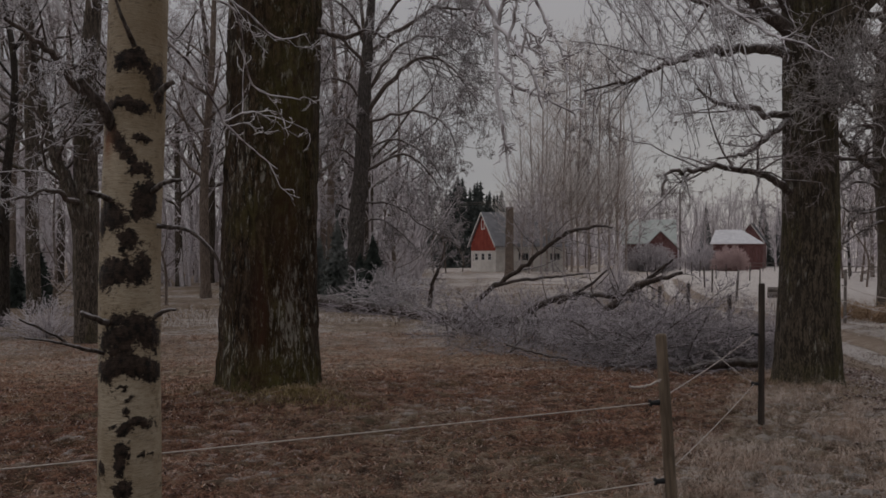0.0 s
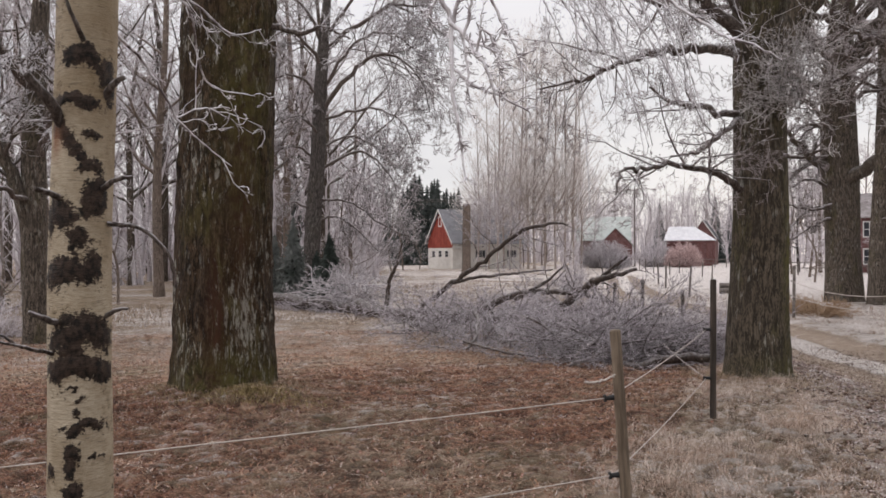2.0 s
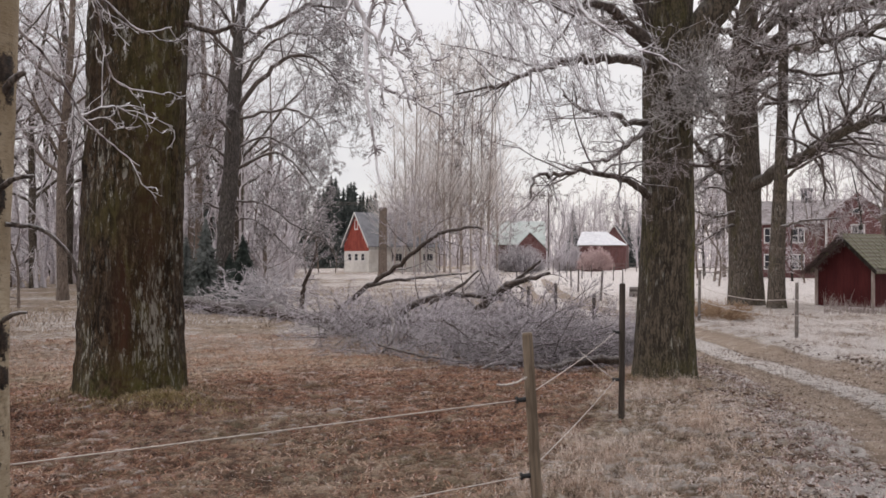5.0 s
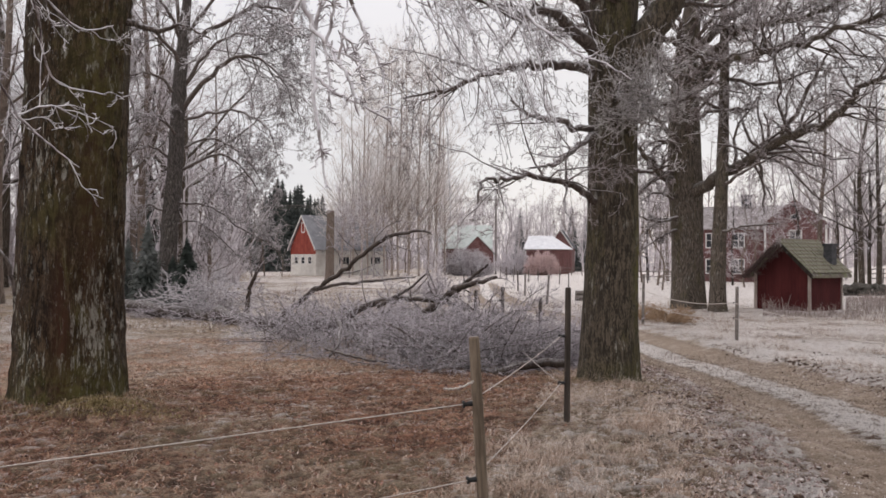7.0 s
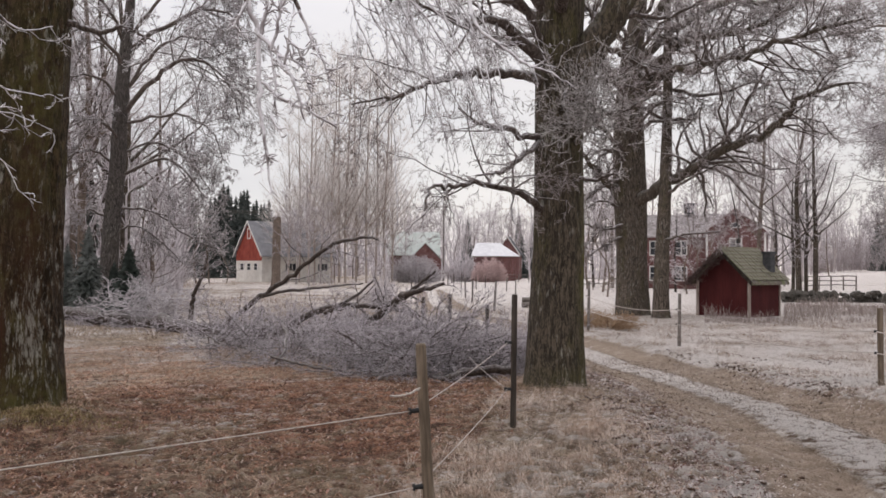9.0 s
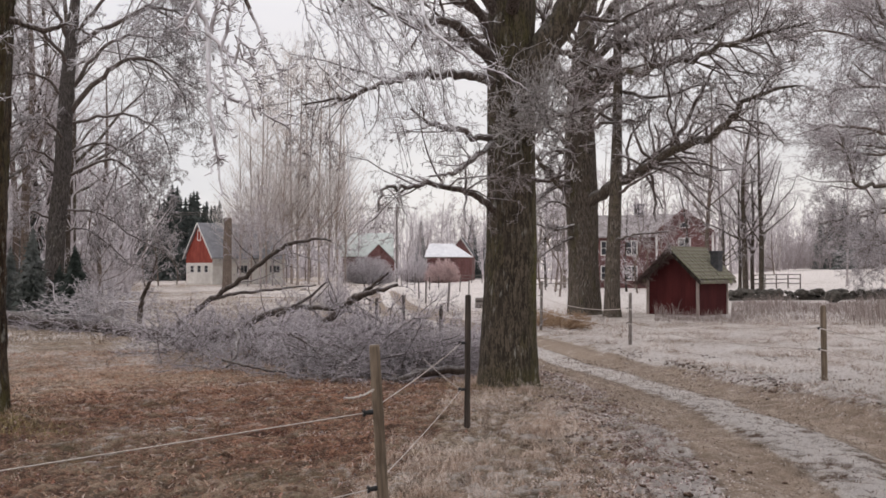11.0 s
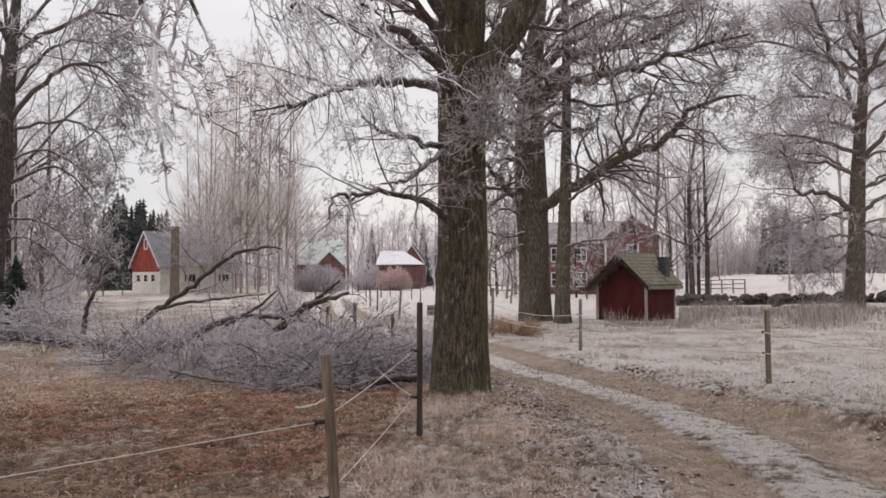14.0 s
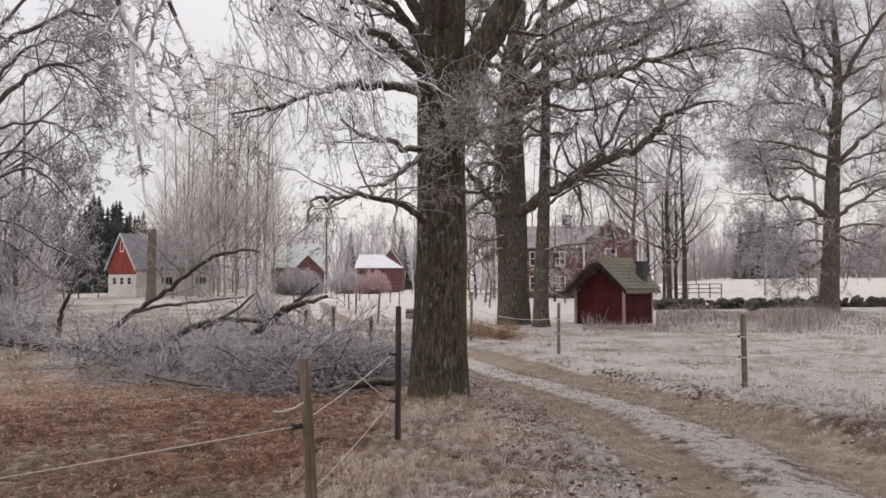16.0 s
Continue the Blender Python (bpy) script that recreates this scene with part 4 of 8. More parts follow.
tree("oak_tree", base, "thick old oak with furrowed mossy bark and pale lichen", ([(0, 0, 0), (-0.01, 0, 1.2), (0.02, 0, 2.6), (0.08, 0, 4.3), (0.12, 0, 7)], (0.53, 0.495, 0.475, 0.455, 0.42)),
     limbs, [(7, 0.5, 50, -0.15, 0.25, 6, 5), (7, 0.5, 45, -0.3, 0.3, 5, 4), (5, 0.5, 45, -0.2, 0.3, 4, 3)], rng, OAK_DARK, LIMB_BARK, TWIG_NEAR, "oak",
     trunk_args=dict(sides=130, rings=240, relief=0.042, furrow=10.0, flare=0.12, seed=3, patches=((0, 0.9, 0.7, -0.95, 0.5, 1.3), (0, 0.5, 0.5, -2.2, 0.5, 0.8), (0, 2.4, 0.9, -1.9, 0.6, 0.5), (1, 0.1, 0.35, -1.3, 1.4, 0.7), (1, 3.2, 1.4, -0.9, 0.7, 0.5), (2, 0.7, 0.9, -1.5, 0.16, 1.0), (2, 1.9, 1.2, -1.0, 0.3, 0.7))))

# the oak by the track
rng = np.random.default_rng(12)
X, Y = polar(22.88, 11.5, 0)[:2]
base = (X, Y, gz(X, Y) - 0.12)
limbs = ([(away(23.3, 11.45, 3.55, (24.2, 11.4, 3.97), (25.5, 11.4, 4.49), (27.1, 11.4, 5.02), (29.0, 11.3, 5.75), (31.0, 11.0, 6.8)), (0.24, 0.215, 0.20, 0.185, 0.15, 0.11)), (away(22.4, 11.4, 4.25, (20.5, 11.0, 4.42), (19.6, 10.7, 4.55), (18.3, 10.4, 4.53), (16.6, 10.0, 4.36), (13.5, 9.6, 4.5)), (0.10, 0.075, 0.06, 0.05, 0.035, 0.015)), (away(22.3, 11.5, 4.75, (20, 11.6, 5.09), (18.6, 11.8, 5.29), (15.5, 12, 5.5)), (0.075, 0.055, 0.045, 0.02))]
         + [(away(22.4, 11.4, 4.0, (20.5, 11.1, 4.02), (18.4, 10.8, 3.96), (16.2, 10.4, 3.83), (14.7, 10.2, 3.71), (12.5, 9.9, 3.5), (9.3, 9.6, 3.33)), (0.075, 0.06, 0.055, 0.045, 0.03, 0.022, 0.01)), (away(22.4, 11.4, 3.2, (19.6, 10.9, 3.26), (17.7, 10.5, 3.3), (16.4, 10.2, 3.42)), (0.05, 0.038, 0.025, 0.012)), (away(21.9, 11.3, 3.17, (21.1, 10.9, 2.98), (20.1, 10.6, 2.8), (19.2, 10.3, 2.66), (17.7, 10, 2.59)), (0.04, 0.035, 0.028, 0.02, 0.01))]
         + [(away(22.2, 11.4, 2.25, (21.0, 11.0, 2.42), (19.9, 10.8, 2.49), (17.7, 10.4, 2.53), (15.8, 10, 2.45), (14.7, 9.7, 2.42), (14.2, 9.6, 2.13)), (0.055, 0.045, 0.038, 0.032, 0.024, 0.018, 0.012)), (away(23.8, 11.4, 3.3, (25.6, 11.2, 3.5), (27.8, 10.9, 3.5), (29.8, 10.6, 3.7)), (0.04, 0.03, 0.02, 0.01))]
         + [(away(23.9, 11.4, 2.75, (25.4, 11.2, 2.65), (26.8, 11.0, 2.72)), (0.03, 0.022, 0.01)), (away(26.6, 11.4, 4.8, (28.0, 11.5, 4.85), (30.0, 11.4, 4.75), (32.4, 11.2, 4.9)), (0.05, 0.035, 0.025, 0.01)), (away(28.2, 11.3, 5.4, (30.0, 11.5, 5.5), (32.0, 11.6, 5.3), (34.0, 11.6, 5.5)), (0.06, 0.04, 0.028, 0.01)), (away(24.0, 11.8, 4.1, (25.0, 12.2, 4.8), (25.6, 12.6, 5.4), (26.6, 13, 5.7)), (0.06, 0.045, 0.03, 0.012)), (away(23.6, 11.8, 3.9, (25.4, 12.4, 4.2), (27.2, 12.8, 4.2), (29.0, 13, 4.1)), (0.05, 0.04, 0.028, 0.01)), (away(25.6, 11.7, 4.5, (27.4, 12.2, 4.5), (29.2, 12.6, 4.3), (31.0, 12.8, 4.5)), (0.045, 0.035, 0.025, 0.01)), (away(22.6, 11.4, 4.8, (21.0, 11.2, 5.2), (19.6, 11.0, 5.45), (17.0, 10.8, 5.5)), (0.09, 0.075, 0.06, 0.03))]
         + [(away(22.2, 11.4, 4.5, (20.0, 10.6, 4.9), (16, 10, 5.1), (12, 9.6, 5.0)), (0.06, 0.045, 0.03, 0.012)), (away(23.2, 11.2, 5.2, (21.5, 9.8, 5.6), (18, 8.2, 5.2), (14.5, 6.4, 4.0), (12.0, 5.1, 3.1)), (0.11, 0.08, 0.05, 0.03, 0.012))]
         + [(away(23.2, 11.2, 4.9, (23, 9.5, 5.4), (20.5, 7.0, 4.6), (17.5, 5.2, 3.4), (16.6, 4.7, 3.0)), (0.09, 0.06, 0.04, 0.022, 0.012))])
oak = tree("oak_tree", base, "oak with rimed crown and mossy bark beside the dirt track", ([(0, 0, 0), (0.02, 0, 0.9), (0.05, 0, 1.6), (0.065, 0, 2.1), (0.055, 0, 3.1), (0.04, 0, 4.6), (0.06, 0, 5.4), (0.1, 0, 8)], (0.375, 0.345, 0.325, 0.315, 0.32, 0.32, 0.30, 0.25)),
     limbs[:-2], [(5.0, 0.42, 48, 0.02, 0.26, 6, 5), (8, 0.45, 46, 0.0, 0.28, 4, 3), (7, 0.45, 45, 0.0, 0.28, 3, 3), (4, 0.5, 48, 0, 0.3, 2, 3)], rng, OAK_BARK, LIMB_BARK, TWIG_DARK, "oak", least=0.0027, bare=1,
     trunk_args=dict(sides=110, rings=240, relief=0.013, furrow=15.0, flare=0.16, seed=8, patches=((0, 0.5, 0.5, -1.6, 0.5, 0.5), (0, 3.4, 0.5, -2.4, 0.5, 0.8), (1, 1.7, 0.9, -0.75, 0.35, 0.9), (1, 0.1, 0.3, -1.6, 1.4, 0.5))))


def twig_part(ob, at, name, lines, levels, rng, material, least=0.003, sides=5, spurs=0):
    """Hanging twigs, as one part of their tree."""
    for P, R in lines:
        w = Wood()
        w.add(P, R, sides)
        short = crown(rng, [(P, R)], [(spurs, -0.030, 55, 0.1, 0.25, 3, 4)], least) if spurs else []
        part(name, twigs_mesh([w] + short + crown(rng, [(P, R)], levels, least), material, at), ob)


# hanging rimed twigs of the oak's forward limbs
rng = np.random.default_rng(13)
for p, r in limbs[-2:]:
    w = Wood()
    P, R = line(p, r, 6, 0.2, rng)
    w.add(P, R, 9)
    part("limb", w.mesh("limb", LIMB_BARK, base), oak)
hang = []
for pan, z, lean, far, drop in ((11.0, 3.0, 5.4, 5.0, 0.9), (11.6, 3.0, 1.0, 5.2, 1.25), (12.2, 3.1, 4.4, 4.9, 1.0), (13.1, 3.05, 3.0, 5.0, 1.0), (12.6, 3.1, 6.0, 4.8, 0.85),
                                (14.0, 3.15, 4.6, 4.7, 1.0), (10.6, 3.1, 3.0, 5.3, 0.75), (15.2, 3.1, 4.0, 4.7, 0.85), (16.3, 3.05, 3.6, 4.7, 0.95), (9.6, 3.1, 2.0, 5.4, 0.55), (17.2, 3.1, 2.5, 4.7, 0.7)):
    p = away(pan - 0.5, far, z + 0.3, (pan, far, z), (pan + lean * 0.3, far, z - drop * 0.22), (pan + lean * 0.62, far, z - drop * 0.5), (pan + lean * 0.85, far, z - drop * 0.75), (pan + lean, far, z - drop))
    hang.append(line(p, (0.0065, 0.006, 0.005, 0.0045, 0.0035, 0.0025), 5, 0.6, rng))
for k in range(17):
    pan, far, drop, lean = rng.uniform(9.0, 18.0), rng.uniform(4.8, 6.2), rng.uniform(0.35, 1.15), rng.uniform(-0.5, 7.0)
    z = 1.5 + far * 0.33
    p = away(pan - 0.5, far, z + 0.25, (pan, far, z), (pan + lean * 0.35, far, z - drop * 0.25), (pan + lean * 0.7, far, z - drop * 0.6), (pan + lean, far, z - drop))
    P, R = line(p, (0.005, 0.0045, 0.004, 0.0032, 0.0022), 3)
    P[0, 1:] += rng.normal(size=P[0, 1:].shape) * 0.02
    hang.append((P, R))
hang.append(line(away(17.0, 4.7, 3.05, (17.9, 4.6, 2.8), (20, 4.6, 2.67), (21.4, 4.6, 2.59), (22.8, 4.6, 2.55), (24.5, 4.6, 2.46)), (0.011, 0.010, 0.009, 0.009, 0.007, 0.004), 5, 0.5, rng))
twig_part(oak, base, "hanging_twig", hang, [(5, 0.40, 34, -0.25, 0.2, 7, 4), (5, 0.32, 42, -0.15, 0.28, 5, 3), (3, -0.035, 50, 0, 0.2, 2, 3)], rng, TWIG_NEAR, 0.0019, 5, 12)
# the tuft of shoots on the trunk
TUFT_RIME = twig_material("tuft_rimed_twig", (0.13, 0.105, 0.095), (0.68, 0.645, 0.635), 0.88)
tuft = []
for k in range(190):
    pan, z = 24.9 + rng.normal() * 1.35, 3.5 + rng.normal() * 0.24
    p = np.array(polar(pan, 11.1 - 0.15 * rng.random(), z))
    d = np.array([rng.normal() * 0.5, -0.35, 0.25 + rng.normal() * 0.35])
    d = d / np.linalg.norm(d) * (0.25 + 0.3 * rng.random())
    tuft.append(line([p, p + d * 0.5 + rng.normal(size=3) * 0.06, p + d + rng.normal(size=3) * 0.05], (0.006, 0.005, 0.003), 3, 0.8, rng))
twig_part(oak, base, "shoot", tuft, [(7, 0.4, 45, 0.1, 0.4, 4, 3), (3, 0.4, 45, 0, 0.3, 2, 3)], rng, TUFT_RIME, 0.0035, 4)

# the birch close by, with its scars, stubs and overhanging twigs
rng = np.random.default_rng(14)
X, Y = polar(-20.0, 3.0, 0)[:2]
base = (X, Y, gz(X, Y) - 0.05)
birch = thing("birch_tree", base, "white birch trunk with black scars and snapped twigs", "birch")
me, H, A = trunk_mesh("trunk", [(-0.01, 0, 0), (0, 0, 0.8), (0.0, 0, 1.55), (0.025, 0, 2.35), (0.05, 0, 4.2)], (0.108, 0.100, 0.096, 0.092, 0.08), BIRCH_BARK, 72, 360, 0.0022, 30.0, 0.25, 2)
front = math.atan2(-Y, -X)
scar, peel = np.zeros(H.shape), np.zeros(H.shape)
for z, w, h, a0, power in (((2.175, 0.62, 0.034, -0.12, 1.1), (2.12, 0.40, 0.05, 0.75, 1.0), (2.06, 0.28, 0.05, 0.95, 0.9), (2.035, 1.0, 0.020, -0.35, 1.05), (1.925, 0.37, 0.013, 0.3, 0.9), (1.95, 0.35, 0.045, -0.85, 1.0), (1.83, 0.55, 0.020, 0.25, 0.9), (1.725, 0.50, 0.065, 0.5, 1.1), (1.67, 0.75, 0.05, -0.75, 1.1), (1.60, 0.30, 0.04, -0.05, 0.9))
                           + ((1.50, 1.05, 0.042, -0.42, 1.1), (1.515, 0.30, 0.055, 0.4, 1.0), (1.31, 1.25, 0.05, 0.15, 1.15), (1.255, 0.5, 0.022, -0.25, 0.9), (1.205, 1.4, 0.036, 0.0, 1.15), (1.135, 0.22, 0.010, -0.2, 0.8), (1.11, 0.12, 0.012, 0.1, 0.8), (1.09, 0.15, 0.008, -0.05, 0.8), (1.055, 0.16, 0.016, -0.1, 0.9))
                           + ((1.022, 0.75, 0.016, 0.12, 1.0), (1.00, 0.28, 0.022, -0.15, 0.9), (0.935, 0.25, 0.030, -0.2, 1.0), (0.92, 0.36, 0.011, 0.55, 0.9), (0.875, 0.16, 0.038, -0.3, 0.9), (0.875, 0.28, 0.018, -1.0, 0.9), (0.81, 0.30, 0.032, -0.18, 1.0), (0.74, 0.4, 0.03, 0.1, 0.9), (0.62, 0.6, 0.02, 0.0, 0.9))):
    turn = np.angle(np.exp(1j * (A - front - a0)))
    sag = H + 0.03 * np.abs(turn) + 0.012 * lumps(turn * 9, H * 40, 1.0, 5, 2)
    scar = np.maximum(scar, power * np.exp(-(turn / w) ** 4 - ((sag - z) / h) ** 2))
for k in range(7):
    turn = np.angle(np.exp(1j * (A - front + 1.05 - 0.17 * k)))
    scar = np.maximum(scar, 0.85 * np.exp(-(turn / 0.2) ** 4 - ((H - 2.0 + 0.026 * k) / 0.028) ** 2))
turn = np.angle(np.exp(1j * (A - front + 0.95)))
peel = np.exp(-(turn / 0.28) ** 2 - ((H - 1.90) / 0.05) ** 2)
layer = me.color_attributes.new("scar", "FLOAT_COLOR", "POINT")
values = np.ones((H.size, 4), np.float32)
values[:, 0], values[:, 1], values[:, 2] = scar.ravel(), peel.ravel(), 0
layer.data.foreach_set("color", values.ravel())
part("trunk", me, birch)


def from_birch(pan, z, *rest):
    return away(pan, 2.95, z, *rest)


for p, r in (((from_birch(-20.8, 1.90, (-21.65, 2.88, 1.97), (-22.3, 2.86, 2.005), (-22.95, 2.84, 2.04)), (0.020, 0.017, 0.015, 0.012)), (from_birch(-19.6, 2.15, (-20.0, 2.85, 2.19), (-20.5, 2.83, 2.24), (-21.3, 2.8, 2.34)), (0.010, 0.008, 0.006, 0.003)), (from_birch(-18.8, 1.98, (-18.1, 2.9, 2.035), (-17.4, 2.88, 2.06)), (0.013, 0.011, 0.009)), (from_birch(-19.0, 1.70, (-17.9, 2.88, 1.735), (-16.9, 2.86, 1.745)), (0.011, 0.008, 0.006)), (from_birch(-20.8, 1.675, (-21.8, 2.86, 1.69), (-22.5, 2.84, 1.70)), (0.011, 0.009, 0.007)))
         + ((from_birch(-21.0, 1.285, (-22.0, 2.86, 1.31), (-22.8, 2.84, 1.33)), (0.012, 0.009, 0.007)), (from_birch(-18.6, 1.30, (-17.9, 2.92, 1.325), (-17.2, 2.9, 1.33)), (0.009, 0.007, 0.004)), (from_birch(-21.4, 1.19, (-22.8, 2.8, 1.225), (-23.8, 2.75, 1.247), (-25.9, 2.7, 1.27)), (0.007, 0.006, 0.004, 0.003)), (away(-23.6, 2.77, 1.245, (-24.2, 2.74, 1.27), (-26.2, 2.7, 1.325)), (0.005, 0.004, 0.003)), (from_birch(-18.4, 1.60, (-16.4, 2.95, 1.585), (-14.8, 2.95, 1.50), (-14.3, 2.95, 1.39)), (0.008, 0.007, 0.006, 0.005)))):
    w = Wood()
    P, R = line(p, r, 5, 0.25, rng)
    w.add(P, R, 8)
    P, R = line([p[-1], tuple(np.array(p[-1]) + 0.3 * R[0, -1] * unit(np.array(p[-1]) - np.array(p[-2])))], (R[0, -1], 0.0006), 2)
    w.add(P, R, 8)
    part("stub", w.mesh("stub", LIMB_BARK, base), birch)
high = (away(-19.7, 3.0, 3.6, (-12, 2.9, 3.5), (-4, 2.8, 3.05), (1.0, 2.8, 2.6), (2.8, 2.8, 2.35)), (0.035, 0.03, 0.02, 0.012, 0.008))
high2 = (away(-19.7, 3.0, 3.5, (-19, 3.2, 3.3), (-17.5, 3.4, 2.7), (-17.1, 3.4, 2.5)), (0.025, 0.02, 0.012, 0.008))
high3 = (away(-5, 2.85, 3.1, (0, 2.9, 2.9), (4, 2.9, 2.6), (6.1, 2.9, 2.37)), (0.014, 0.012, 0.009, 0.007))
for p, r in (high, high2, high3):
    w = Wood()
    w.add(*line(p, r, 5, 0.2, rng), 7)
    part("limb", w.mesh("limb", LIMB_BARK, base), birch)
hang = [line(p, r, 5, 0.5, rng) for p, r in (((away(2.8, 2.8, 2.36, (3.4, 2.8, 2.27), (3.6, 2.8, 2.13), (3.7, 2.8, 2.02), (3.9, 2.8, 1.94), (4.2, 2.8, 1.86), (4.45, 2.8, 1.74)), (0.008, 0.008, 0.0075, 0.007, 0.006, 0.005, 0.003)), (away(3.4, 2.8, 2.27, (4.6, 2.78, 2.19), (5.5, 2.72, 2.12), (6.2, 2.7, 2.04), (6.6, 2.7, 1.96)), (0.008, 0.007, 0.006, 0.005, 0.003)), (away(3.7, 2.8, 2.1, (5, 2.8, 2.05), (6.5, 2.8, 2.02), (8.7, 2.86, 1.97)), (0.006, 0.006, 0.005, 0.003)))
         + ((away(4.8, 2.76, 2.18, (5.9, 2.7, 2.15), (6.5, 2.7, 2.13)), (0.005, 0.005, 0.004)), (away(5.2, 2.74, 2.14, (5.6, 2.68, 2.2), (6.4, 2.68, 2.16), (6.8, 2.68, 2.1)), (0.005, 0.005, 0.004, 0.003)), (away(3.6, 2.8, 2.24, (4.0, 2.8, 2.33), (4.3, 2.8, 2.4)), (0.007, 0.006, 0.005)), (away(4.4, 2.78, 2.2, (4.9, 2.74, 2.3), (5.0, 2.72, 2.38)), (0.006, 0.005, 0.004)), (away(4.2, 2.8, 2.22, (4.6, 2.8, 2.1), (4.5, 2.8, 2.0)), (0.005, 0.004, 0.003)))
         + ((away(6.1, 2.9, 2.37, (6.8, 2.9, 2.29), (7.8, 2.9, 2.19), (8.3, 2.9, 2.12)), (0.006, 0.005, 0.004, 0.003)), (away(2.8, 2.8, 2.36, (2.2, 2.8, 2.3), (1.9, 2.8, 2.27)), (0.006, 0.005, 0.004))))]
twig_part(birch, base, "hanging_twig", hang, [(3, -0.10, 42, -0.25, 0.26, 6, 5), (6, -0.026, 55, 0.1, 0.25, 3, 4)], rng, TWIG_RIME, 0.0034, 7, 16)
hang = [line(p, r, 5, 0.5, rng) for p, r in (((away(-18.4, 3.05, 2.26, (-16.7, 3.4, 2.25), (-15.5, 3.5, 2.17), (-14.3, 3.6, 2.05), (-12.8, 3.7, 1.97), (-10.9, 3.8, 1.88)), (0.007, 0.006, 0.005, 0.005, 0.004, 0.002)), (away(-14.3, 3.6, 2.05, (-12.5, 3.7, 2.11), (-11.1, 3.8, 2.08)), (0.004, 0.004, 0.002)), (away(-17.1, 3.4, 2.5, (-13.6, 3.6, 2.5), (-12.5, 4, 2.28), (-9.4, 4, 2.22)), (0.006, 0.005, 0.004, 0.002)), (away(-17.1, 3.4, 2.5, (-14, 3.6, 2.55), (-11, 3.8, 2.45), (-9, 3.9, 2.5)), (0.006, 0.005, 0.004, 0.002)))
         + ((away(-23.8, 2.78, 2.2, (-25, 2.75, 2.35), (-26.5, 2.7, 2.4)), (0.006, 0.005, 0.002)), (away(-21.4, 2.7, 2.5, (-24, 2.8, 2.45), (-27, 2.9, 2.35)), (0.005, 0.004, 0.002))))]
twig_part(birch, base, "side_twig", hang, [(5, -0.20, 45, -0.1, 0.25, 6, 4), (4, -0.07, 45, 0, 0.3, 4, 3), (3, -0.018, 55, 0, 0.3, 2, 3)], rng, TWIG_NEAR, 0.0026, 5)

